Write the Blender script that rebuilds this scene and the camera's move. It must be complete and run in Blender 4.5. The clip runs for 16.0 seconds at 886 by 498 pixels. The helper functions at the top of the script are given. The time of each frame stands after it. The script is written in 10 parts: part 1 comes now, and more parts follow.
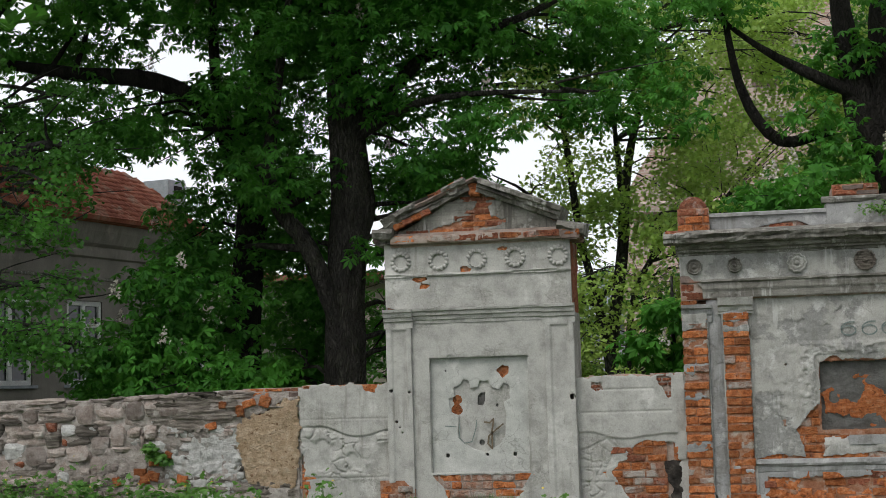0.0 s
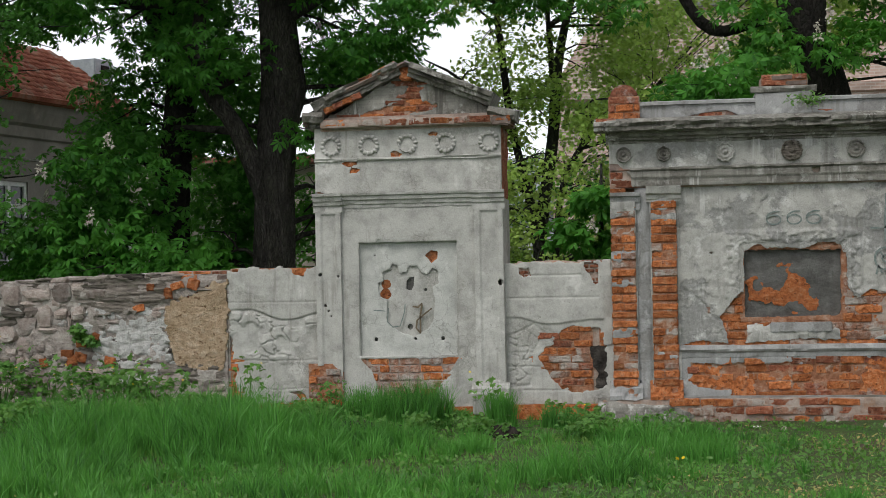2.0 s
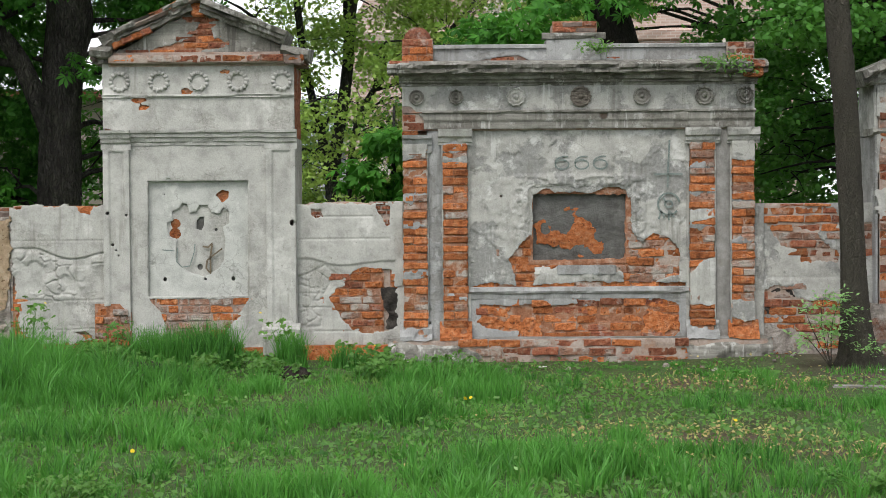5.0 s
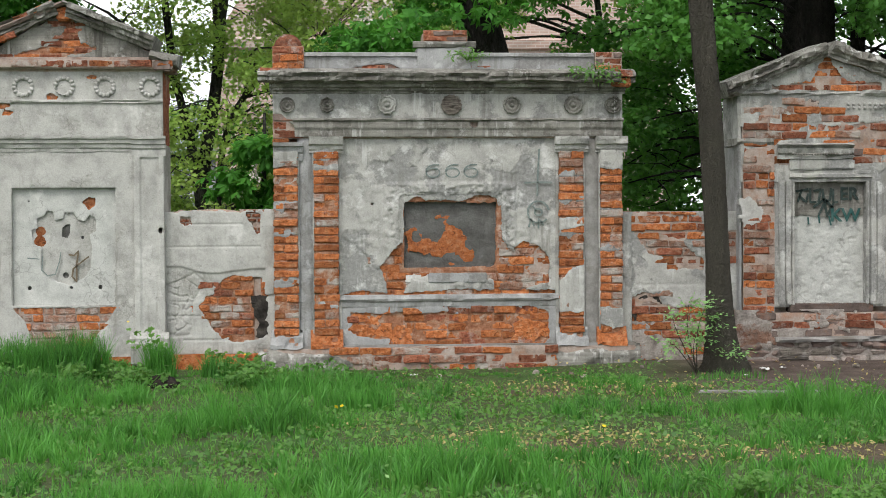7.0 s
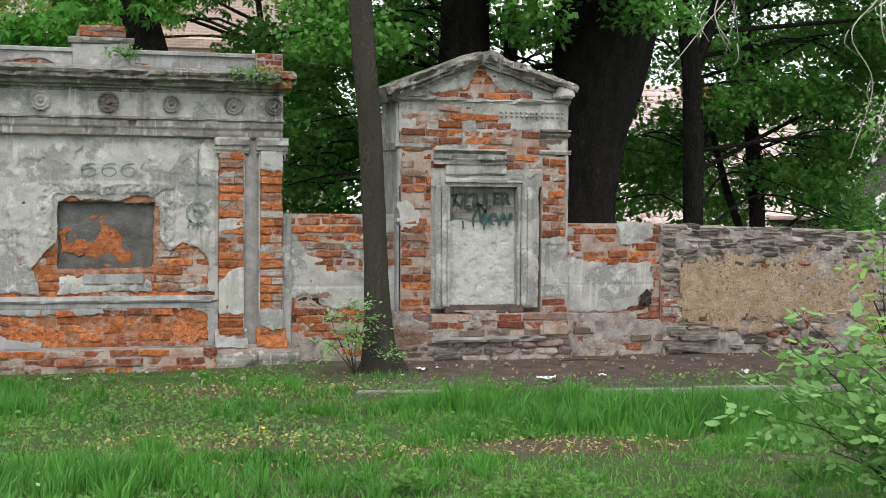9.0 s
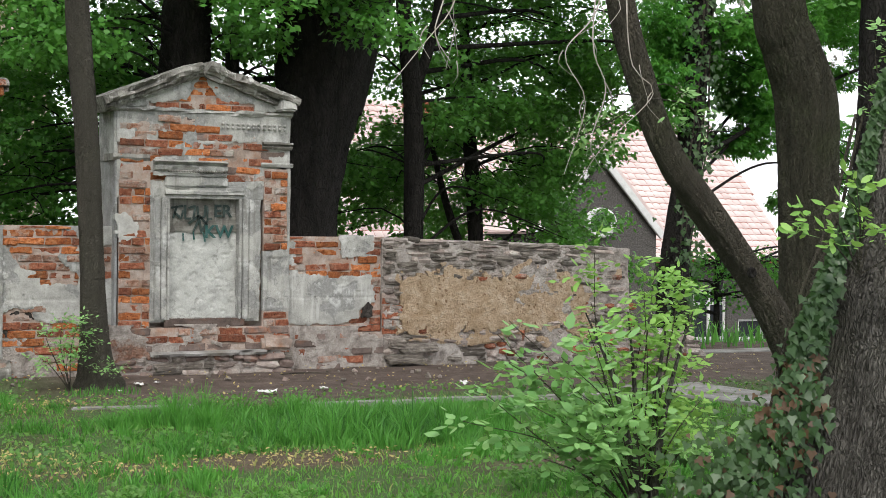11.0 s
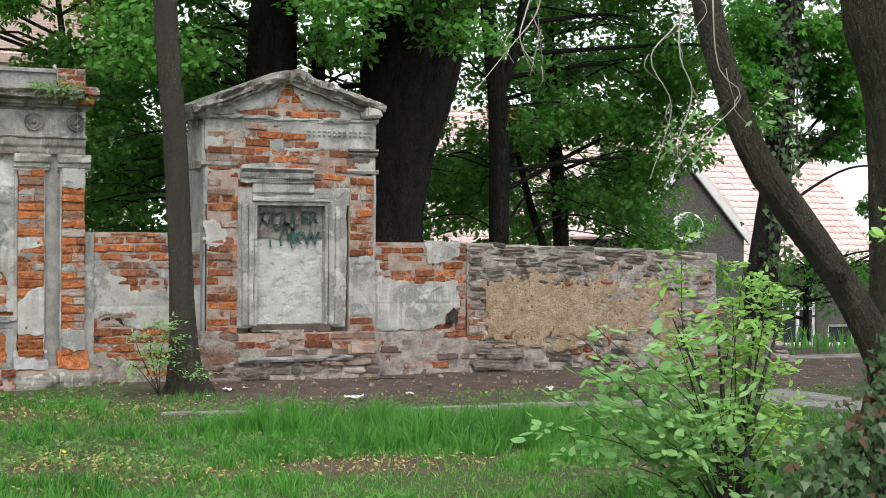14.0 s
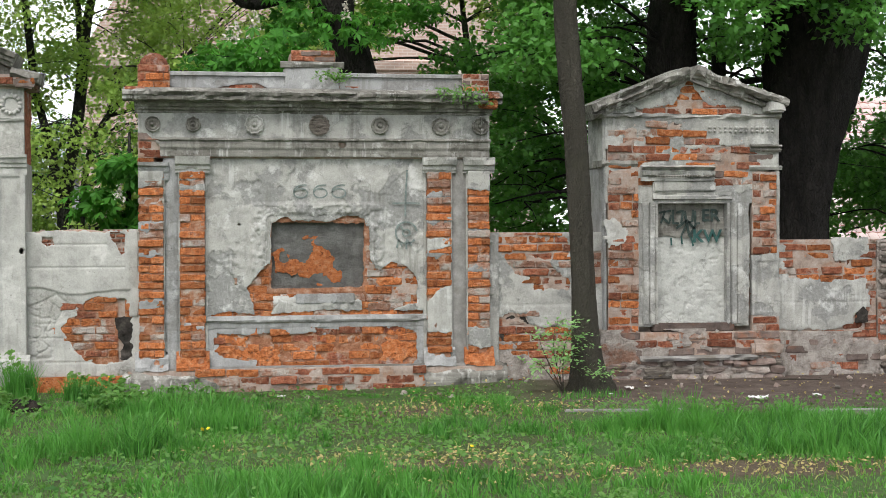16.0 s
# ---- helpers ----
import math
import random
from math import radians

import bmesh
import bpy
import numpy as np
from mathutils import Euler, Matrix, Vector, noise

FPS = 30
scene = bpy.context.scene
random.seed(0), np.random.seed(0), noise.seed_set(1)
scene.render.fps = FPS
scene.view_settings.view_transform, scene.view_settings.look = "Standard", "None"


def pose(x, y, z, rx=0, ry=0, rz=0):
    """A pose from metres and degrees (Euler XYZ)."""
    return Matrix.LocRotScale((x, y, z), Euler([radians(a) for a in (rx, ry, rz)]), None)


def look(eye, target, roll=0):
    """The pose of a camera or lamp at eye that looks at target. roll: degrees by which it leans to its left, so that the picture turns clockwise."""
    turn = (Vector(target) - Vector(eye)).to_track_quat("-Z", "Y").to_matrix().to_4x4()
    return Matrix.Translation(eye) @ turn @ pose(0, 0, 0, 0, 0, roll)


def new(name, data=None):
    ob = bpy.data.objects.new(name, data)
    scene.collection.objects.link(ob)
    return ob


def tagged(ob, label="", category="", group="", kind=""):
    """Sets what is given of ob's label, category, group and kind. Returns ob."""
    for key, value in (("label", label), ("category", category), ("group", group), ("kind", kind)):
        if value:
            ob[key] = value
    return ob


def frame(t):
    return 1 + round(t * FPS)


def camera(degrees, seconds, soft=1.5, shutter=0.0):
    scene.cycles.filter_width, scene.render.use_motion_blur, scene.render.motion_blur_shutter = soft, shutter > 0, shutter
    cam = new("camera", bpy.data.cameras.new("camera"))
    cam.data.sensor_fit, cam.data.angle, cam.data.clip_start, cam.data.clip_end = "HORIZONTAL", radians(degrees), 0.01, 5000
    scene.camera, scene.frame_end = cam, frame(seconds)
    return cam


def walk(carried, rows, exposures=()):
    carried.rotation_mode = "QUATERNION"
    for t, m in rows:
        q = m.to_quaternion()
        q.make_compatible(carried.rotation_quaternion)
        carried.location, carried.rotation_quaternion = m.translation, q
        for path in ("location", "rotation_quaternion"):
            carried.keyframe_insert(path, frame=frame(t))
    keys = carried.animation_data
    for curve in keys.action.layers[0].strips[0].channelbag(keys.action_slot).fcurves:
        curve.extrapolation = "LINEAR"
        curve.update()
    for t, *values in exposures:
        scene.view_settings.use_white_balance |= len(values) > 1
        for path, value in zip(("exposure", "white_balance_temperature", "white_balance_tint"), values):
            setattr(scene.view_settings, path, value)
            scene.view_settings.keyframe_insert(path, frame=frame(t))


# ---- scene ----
cam = camera(32.37, 16.0, soft=0.8)
EYE = 1.375
# seconds, yaw, pitch, roll: the camera turns where it stands
ROWS = [
    (0.0, 10.756, 5.231, -1.689),
    (0.5, 10.303, 5.025, -1.551),
    (1.0, 9.288, 3.184, -1.387),
    (1.5, 8.746, 1.97, -1.234),
    (2.0, 8.231, 0.858, -1.098),
    (2.5, 7.955, -0.135, -0.999),
    (3.0, 7.795, -1.054, -0.884),
    (3.5, 7.299, -1.454, -0.623),
    (4.0, 5.896, -2.088, -0.534),
    (4.5, 3.012, -1.798, -0.538),
    (4.7, 1.86, -1.596, -0.477),
    (6.8, -3.785, -1.196, -0.33),
    (7.0, -4.376, -1.184, -0.323),
    (7.5, -6.927, -1.238, -0.15),
    (8.0, -9.974, -1.253, -0.014),
    (8.5, -13.877, -1.273, 0.186),
    (9.0, -17.094, -1.122, 0.268),
    (9.5, -19.201, -1.113, 0.36),
    (10.0, -21.644, -1.105, 0.457),
    (10.2, -23.333, -0.995, 0.522),
    (12.3, -28.824, -0.322, 0.57),
    (12.5, -28.776, -0.325, 0.563),
    (13.0, -28.49, -0.333, 0.518),
    (13.5, -27.829, -0.345, 0.482),
    (14.0, -24.298, -0.367, 0.365),
    (14.5, -20.721, -0.394, 0.236),
    (15.0, -16.951, -0.405, 0.024),
    (15.5, -12.893, -0.399, -0.197),
    (16.0, -9.333, -0.434, -0.253),
]
walk(cam, [(t, pose(0, 0, EYE, 90 + pitch, 0, yaw) @ pose(0, 0, 0, 0, 0, roll)) for t, yaw, pitch, roll in ROWS],
     exposures=[(0.0, 0.15), (1.0, 0.15), (2.0, 0.22), (3.5, 0.42), (4.5, 0.66), (5.2, 0.7), (7.0, 0.75), (9.0, 0.8), (12.3, 0.85), (13.6, 0.86), (15.0, 0.97), (16.0, 0.88)])

# ---- sky and light: an overcast day, brighter above the open lawn ----
world = bpy.data.worlds.new("overcast_sky")
scene.world = world
world.use_nodes = True
wn = world.node_tree
sky = wn.nodes.new("ShaderNodeTexSky")
sky.sky_type, sky.sun_disc, sky.sun_elevation, sky.sun_rotation = "NISHITA", False, radians(52), radians(205)
sky.air_density, sky.dust_density = 1.0, 3.0
veil = wn.nodes.new("ShaderNodeMix")
veil.data_type = "RGBA"
veil.inputs[0].default_value = 0.8
veil.inputs[7].default_value = (9.4, 9.6, 10.0, 1)
wn.links.new(sky.outputs[0], veil.inputs[6])
wn.links.new(veil.outputs[2], wn.nodes["Background"].inputs[0])
wn.nodes["Background"].inputs[1].default_value = 0.11
sun = new("sun", bpy.data.lights.new("sun", "SUN"))
sun.data.energy, sun.data.angle, sun.data.color = 1.2, radians(25), (1.0, 0.96, 0.9)
sun.matrix_world = look((-7, -16, 22), (0, 0, 0))

# ---- materials ----
def ramp(nt, fac, stops):
    node = nt.nodes.new("ShaderNodeValToRGB")
    el = node.color_ramp.elements
    while len(el) < len(stops):
        el.new(0.5)
    for e, (p, c) in zip(el, stops):
        e.position, e.color = p, (*c, 1)
    nt.links.new(fac, node.inputs[0])
    return node.outputs[0]


def noise_node(nt, vec, scale, detail=6, rough=0.6, stretch=None):
    if stretch:
        mp = nt.nodes.new("ShaderNodeMapping")
        mp.inputs["Scale"].default_value = stretch
        nt.links.new(vec, mp.inputs[0])
        vec = mp.outputs[0]
    n = nt.nodes.new("ShaderNodeTexNoise")
    n.inputs["Scale"].default_value, n.inputs["Detail"].default_value, n.inputs["Roughness"].default_value = scale, detail, rough
    nt.links.new(vec, n.inputs["Vector"])
    return n.outputs["Fac"]


def blend(nt, fac, a, b, mode="MIX"):
    m = nt.nodes.new("ShaderNodeMix")
    m.data_type, m.blend_type = "RGBA", mode
    for sock, v in ((m.inputs[0], fac), (m.inputs[6], a), (m.inputs[7], b)):
        if isinstance(v, (int, float)):
            sock.default_value = v
        elif isinstance(v, tuple):
            sock.default_value = (*v, 1)
        else:
            nt.links.new(v, sock)
    return m.outputs[2]


def stepped(nt, value, lo, hi):
    m = nt.nodes.new("ShaderNodeMapRange")
    m.inputs[1].default_value, m.inputs[2].default_value = lo, hi
    nt.links.new(value, m.inputs[0])
    return m.outputs[0]


def surface(name, dark, mid, light, scale=6.0, rough=0.9, bump=0.4, grain=60.0, stain=None, stain_at=(0.55, 0.7), stain_scale=2.0,
            streak=None, speck=None, per_piece=0.0, stretch=None, depth=0.01):
    """Base tone from coarse noise, grain from fine noise, stains with a shape of their own, relief from both."""
    m = bpy.data.materials.new(name)
    m.use_nodes = True
    nt = m.node_tree
    bsdf = nt.nodes["Principled BSDF"]
    geo = nt.nodes.new("ShaderNodeNewGeometry")
    vec = geo.outputs["Position"]
    coarse = noise_node(nt, vec, scale, 8, 0.62, stretch)
    fine = noise_node(nt, vec, grain, 5, 0.7, stretch)
    col = ramp(nt, coarse, [(0.3, dark), (0.5, mid), (0.7, light)])
    col = blend(nt, 0.55, col, ramp(nt, fine, [(0.25, (0.45, 0.45, 0.45)), (0.75, (1, 1, 1))]), "MULTIPLY")
    if stain:
        s = noise_node(nt, vec, stain_scale, 9, 0.68)
        col = blend(nt, stepped(nt, s, *stain_at), col, stain)
    if streak:
        s = noise_node(nt, vec, 1.0, 6, 0.6, (9, 9, 0.9))
        col = blend(nt, stepped(nt, s, 0.52, 0.75), col, streak)
    if speck:
        s = noise_node(nt, vec, grain * 0.45, 2, 0.5)
        col = blend(nt, stepped(nt, s, 0.64, 0.7), col, speck)
    if per_piece:
        info = nt.nodes.new("ShaderNodeObjectInfo")
        r = ramp(nt, info.outputs["Random"], [(0.0, (1 - per_piece,) * 3), (0.5, (1, 1, 1)), (1.0, (1 + per_piece * 0.5,) * 3)])
        col = blend(nt, 1.0, col, r, "MULTIPLY")
    nt.links.new(col, bsdf.inputs["Base Color"])
    bsdf.inputs["Roughness"].default_value = rough
    bsdf.inputs["Specular IOR Level"].default_value = 0.25
    if bump:
        mixf = nt.nodes.new("ShaderNodeMath")
        mixf.operation = "ADD"
        nt.links.new(coarse, mixf.inputs[0])
        nt.links.new(fine, mixf.inputs[1])
        b = nt.nodes.new("ShaderNodeBump")
        b.inputs["Strength"].default_value, b.inputs["Distance"].default_value = bump, depth
        nt.links.new(mixf.outputs[0], b.inputs["Height"])
        nt.links.new(b.outputs[0], bsdf.inputs["Normal"])
    return m


def leaf_material(name, dark, light, through_tone, rough=0.45, gloss=0.32, patch=None):
    m = bpy.data.materials.new(name)
    m.use_nodes = True
    nt = m.node_tree
    bsdf, out = nt.nodes["Principled BSDF"], nt.nodes["Material Output"]
    geo = nt.nodes.new("ShaderNodeNewGeometry")
    col = ramp(nt, geo.outputs["Random Per Island"], [(0.0, dark), (1.0, light)])
    big = noise_node(nt, geo.outputs["Position"], 0.9, 4)
    col = blend(nt, stepped(nt, big, 0.4, 0.7), col, light)
    if patch:
        s = noise_node(nt, geo.outputs["Position"], 0.55, 5, 0.65)
        col = blend(nt, stepped(nt, s, 0.56, 0.66), col, patch)
    nt.links.new(col, bsdf.inputs["Base Color"])
    bsdf.inputs["Roughness"].default_value = rough
    bsdf.inputs["Specular IOR Level"].default_value = gloss
    tr = nt.nodes.new("ShaderNodeBsdfTranslucent")
    nt.links.new(blend(nt, 0.6, col, through_tone), tr.inputs["Color"])
    mx = nt.nodes.new("ShaderNodeMixShader")
    mx.inputs[0].default_value = 0.35
    nt.links.new(bsdf.outputs[0], mx.inputs[1])
    nt.links.new(tr.outputs[0], mx.inputs[2])
    nt.links.new(mx.outputs[0], out.inputs["Surface"])
    return m


def crack_lines(nt, vec, scale, width):
    """A net of thin crooked lines, 1 on the line."""
    warp = nt.nodes.new("ShaderNodeTexNoise")
    warp.inputs["Scale"].default_value, warp.inputs["Detail"].default_value = scale * 1.7, 5
    nt.links.new(vec, warp.inputs["Vector"])
    shifted = nt.nodes.new("ShaderNodeVectorMath")
    shifted.operation = "MULTIPLY_ADD"
    shifted.inputs[1].default_value = (0.9 / scale,) * 3
    nt.links.new(warp.outputs["Color"], shifted.inputs[0])
    nt.links.new(vec, shifted.inputs[2])
    vo = nt.nodes.new("ShaderNodeTexVoronoi")
    vo.feature = "DISTANCE_TO_EDGE"
    vo.inputs["Scale"].default_value = scale
    nt.links.new(shifted.outputs[0], vo.inputs["Vector"])
    return stepped(nt, vo.outputs["Distance"], width, 0.0)


def times(nt, a, b):
    m = nt.nodes.new("ShaderNodeMath")
    m.operation = "MULTIPLY"
    for sock, v in ((m.inputs[0], a), (m.inputs[1], b)):
        if isinstance(v, (int, float)):
            sock.default_value = v
        else:
            nt.links.new(v, sock)
    return m.outputs[0]


def plaster(name, tone, worn_tone, lime, soot, skin=(0.5, 0.55), limed=(0.57, 0.63), drips=0.7, drip_at=(0.53, 0.64), cracks=0.35, scale=2.2, bump=0.5, bands=0.0, lime_runs=0.0):
    """Old lime plaster: a skin that has come off in patches, lime bloom, soot that ran down it, crazing and pits."""
    m = surface(name, tuple(c * 0.72 for c in tone), tone, tuple(c * 1.16 for c in tone), scale=7, rough=0.95, bump=bump, grain=85, depth=0.008)
    nt = m.node_tree
    bsdf = nt.nodes["Principled BSDF"]
    geo = nt.nodes.new("ShaderNodeNewGeometry")
    vec = geo.outputs["Position"]
    col = bsdf.inputs["Base Color"].links[0].from_socket
    lost = stepped(nt, noise_node(nt, vec, scale, 11, 0.64), *skin)
    grit = ramp(nt, noise_node(nt, vec, 38, 6, 0.75), [(0.3, tuple(c * 0.6 for c in worn_tone)), (0.55, worn_tone), (0.75, tuple(c * 1.45 for c in worn_tone))])
    col = blend(nt, times(nt, lost, 0.85), col, grit)
    bloom = stepped(nt, noise_node(nt, vec, scale * 1.6, 10, 0.7), *limed)
    col = blend(nt, times(nt, bloom, 0.8), col, lime)
    if drips:
        run_down = stepped(nt, noise_node(nt, vec, 1.0, 7, 0.62, (13, 13, 1.1)), *drip_at)
        where = stepped(nt, noise_node(nt, vec, 1.3, 5, 0.6), 0.42, 0.58)
        col = blend(nt, times(nt, times(nt, run_down, where), drips), col, soot)
    if bands:
        layer = stepped(nt, noise_node(nt, vec, 1.0, 7, 0.65, (1.6, 1.6, 26)), 0.47, 0.62)
        col = blend(nt, times(nt, layer, bands), col, soot)
    if lime_runs:
        pale = stepped(nt, noise_node(nt, vec, 1.0, 6, 0.6, (17, 17, 1.4)), 0.55, 0.62)
        there = stepped(nt, noise_node(nt, vec, 2.3, 4, 0.6), 0.5, 0.58)
        col = blend(nt, times(nt, times(nt, pale, there), lime_runs), col, lime)
    pits = stepped(nt, noise_node(nt, vec, 55, 3, 0.6), 0.66, 0.71)
    col = blend(nt, times(nt, pits, 0.6), col, soot)
    if cracks:
        line = times(nt, crack_lines(nt, vec, 3.1, 0.016), stepped(nt, noise_node(nt, vec, 1.7, 4, 0.6), 0.5, 0.6))
        col = blend(nt, times(nt, line, cracks), col, tuple(c * 0.45 for c in soot))
    nt.links.new(col, bsdf.inputs["Base Color"])
    step = nt.nodes.new("ShaderNodeBump")
    step.invert = True
    step.inputs["Strength"].default_value, step.inputs["Distance"].default_value = 0.8, 0.006
    nt.links.new(lost, step.inputs["Height"])
    nt.links.new(bsdf.inputs["Normal"].links[0].from_socket, step.inputs["Normal"])
    nt.links.new(step.outputs[0], bsdf.inputs["Normal"])
    return m


def brickwork(name, dark, mid, light, lime, lime_at, soot, per_piece=0.4):
    """Soft hand-made brick: burnt patches, crumbled face, smears of lime and soot."""
    m = surface(name, dark, mid, light, scale=24, bump=1.0, grain=75, per_piece=per_piece, stain=soot, stain_at=(0.56, 0.7), stain_scale=11, speck=tuple(c * 0.35 for c in mid), depth=0.03)
    nt = m.node_tree
    bsdf = nt.nodes["Principled BSDF"]
    geo = nt.nodes.new("ShaderNodeNewGeometry")
    vec = geo.outputs["Position"]
    col = bsdf.inputs["Base Color"].links[0].from_socket
    smear = stepped(nt, noise_node(nt, vec, 4.3, 11, 0.72), *lime_at)
    col = blend(nt, times(nt, smear, 0.75), col, lime)
    grime = stepped(nt, noise_node(nt, vec, 2.1, 8, 0.68), 0.53, 0.68)
    col = blend(nt, times(nt, grime, 0.38), col, soot)
    nt.links.new(col, bsdf.inputs["Base Color"])
    return m


def bark_material(name, dark, light, moss=None, scale=9.0, crack=34.0, cut=0.16):
    """Upright plates of bark, coloured darker in the furrows between them."""
    m = surface(name, dark, tuple((a + b) / 2 for a, b in zip(dark, light)), light, scale=scale, rough=0.95, bump=0.9, grain=45,
                stain=moss, stain_at=(0.5, 0.75), stain_scale=1.6, stretch=(1, 1, 0.25), depth=0.03)
    nt = m.node_tree
    bsdf = nt.nodes["Principled BSDF"]
    geo = nt.nodes.new("ShaderNodeNewGeometry")
    warp = nt.nodes.new("ShaderNodeTexNoise")
    warp.inputs["Scale"].default_value = 5.0
    nt.links.new(geo.outputs["Position"], warp.inputs["Vector"])
    shifted = nt.nodes.new("ShaderNodeVectorMath")
    shifted.operation = "MULTIPLY_ADD"
    shifted.inputs[1].default_value = (0.14, 0.14, 0.14)
    nt.links.new(warp.outputs["Color"], shifted.inputs[0])
    nt.links.new(geo.outputs["Position"], shifted.inputs[2])
    mp = nt.nodes.new("ShaderNodeMapping")
    mp.inputs["Scale"].default_value = (crack, crack, crack * 0.22)
    nt.links.new(shifted.outputs[0], mp.inputs[0])
    vo = nt.nodes.new("ShaderNodeTexVoronoi")
    vo.feature = "DISTANCE_TO_EDGE"
    vo.inputs["Scale"].default_value = 1.0
    nt.links.new(mp.outputs[0], vo.inputs["Vector"])
    plate = stepped(nt, vo.outputs["Distance"], 0.0, cut)
    col = bsdf.inputs["Base Color"].links[0].from_socket
    nt.links.new(blend(nt, plate, blend(nt, 0.45, tuple(c * 0.7 for c in dark), col), col), bsdf.inputs["Base Color"])
    b = nt.nodes.new("ShaderNodeBump")
    b.inputs["Strength"].default_value, b.inputs["Distance"].default_value = 1.0, 0.02
    nt.links.new(plate, b.inputs["Height"])
    nt.links.new(bsdf.inputs["Normal"].links[0].from_socket, b.inputs["Normal"])
    nt.links.new(b.outputs[0], bsdf.inputs["Normal"])
    return m


def glass_material():
    m = bpy.data.materials.new("window_glass")
    m.use_nodes = True
    b = m.node_tree.nodes["Principled BSDF"]
    b.inputs["Base Color"].default_value = (0.03, 0.035, 0.04, 1)
    b.inputs["Roughness"].default_value = 0.05
    b.inputs["Specular IOR Level"].default_value = 0.4
    return m


def brick_building_material():
    m = bpy.data.materials.new("far_brickwork")
    m.use_nodes = True
    nt = m.node_tree
    bsdf = nt.nodes["Principled BSDF"]
    geo = nt.nodes.new("ShaderNodeNewGeometry")
    sep = nt.nodes.new("ShaderNodeSeparateXYZ")
    com = nt.nodes.new("ShaderNodeCombineXYZ")
    nt.links.new(geo.outputs["Position"], sep.inputs[0])
    nt.links.new(sep.outputs[0], com.inputs[0])
    nt.links.new(sep.outputs[2], com.inputs[1])
    br = nt.nodes.new("ShaderNodeTexBrick")
    br.inputs["Scale"].default_value = 1.0
    br.inputs["Brick Width"].default_value, br.inputs["Row Height"].default_value, br.inputs["Mortar Size"].default_value = 0.27, 0.085, 0.012
    br.inputs["Color1"].default_value, br.inputs["Color2"].default_value, br.inputs["Mortar"].default_value = (0.47, 0.33, 0.275, 1), (0.36, 0.24, 0.195, 1), (0.5, 0.44, 0.39, 1)
    nt.links.new(com.outputs[0], br.inputs["Vector"])
    s = noise_node(nt, geo.outputs["Position"], 0.8, 6)
    nt.links.new(blend(nt, stepped(nt, s, 0.45, 0.75), br.outputs["Color"], (0.47, 0.39, 0.34)), bsdf.inputs["Base Color"])
    bsdf.inputs["Roughness"].default_value = 0.95
    return m


PLASTER_TOMB = plaster("grey_cement_plaster", (0.455, 0.45, 0.42), (0.34, 0.335, 0.305), (0.58, 0.575, 0.545), (0.17, 0.16, 0.14), skin=(0.55, 0.62), limed=(0.56, 0.66), drips=0.5, drip_at=(0.55, 0.66), cracks=0.35, scale=1.7, bump=0.3)
PLASTER_PALE = plaster("pale_weathered_plaster", (0.43, 0.425, 0.395), (0.25, 0.25, 0.24), (0.56, 0.56, 0.54), (0.17, 0.165, 0.145), skin=(0.5, 0.545), limed=(0.55, 0.63), drips=0.65, scale=2.6, lime_runs=0.5)
PLASTER_DIRTY = plaster("sooty_weathered_plaster", (0.3, 0.29, 0.26), (0.17, 0.16, 0.14), (0.46, 0.455, 0.43), (0.08, 0.075, 0.065), skin=(0.48, 0.54), limed=(0.58, 0.64), drips=0.85, drip_at=(0.5, 0.6), scale=3.4, bump=0.7, bands=0.45, lime_runs=0.8)
PLASTER_BLUE = plaster("blue_grey_render", (0.36, 0.362, 0.357), (0.24, 0.235, 0.225), (0.48, 0.48, 0.475), (0.15, 0.145, 0.13), skin=(0.53, 0.58), limed=(0.58, 0.66), drips=0.5, scale=3.0)
PLASTER_LIGHT = plaster("pale_smooth_plaster", (0.5, 0.505, 0.475), (0.4, 0.4, 0.37), (0.58, 0.58, 0.55), (0.25, 0.245, 0.22), skin=(0.6, 0.68), drips=0.35, drip_at=(0.58, 0.7), cracks=0.4, scale=2.0, bump=0.3)
PLASTER_DARK = surface("dark_grey_mortar_render", (0.09, 0.088, 0.082), (0.14, 0.138, 0.13), (0.2, 0.2, 0.19), scale=7, bump=1.0, depth=0.02, stain=(0.24, 0.23, 0.21), stain_at=(0.58, 0.7))
MORTAR_ORANGE = surface("brick_dust_mortar", (0.26, 0.1, 0.05), (0.42, 0.2, 0.115), (0.52, 0.36, 0.27), scale=18, bump=1.0, stain=(0.48, 0.39, 0.32), stain_at=(0.58, 0.68), stain_scale=6, depth=0.02)
RENDER_TAN = surface("tan_gritty_render", (0.36, 0.255, 0.16), (0.53, 0.395, 0.265), (0.62, 0.5, 0.37), scale=16, bump=1.0, grain=60, speck=(0.2, 0.125, 0.07), stain=(0.33, 0.23, 0.135), stain_at=(0.5, 0.68), stain_scale=5, depth=0.03)
RENDER_WHITE = surface("whitewashed_lumpy_mortar", (0.4, 0.39, 0.36), (0.55, 0.54, 0.51), (0.68, 0.67, 0.64), scale=5, bump=0.6, stain=(0.34, 0.3, 0.26), stain_at=(0.55, 0.7))
MORTAR = surface("lime_mortar", (0.26, 0.195, 0.16), (0.41, 0.325, 0.275), (0.5, 0.43, 0.38), scale=9, bump=0.9, stain=(0.3, 0.17, 0.11), stain_at=(0.52, 0.68), stain_scale=6)
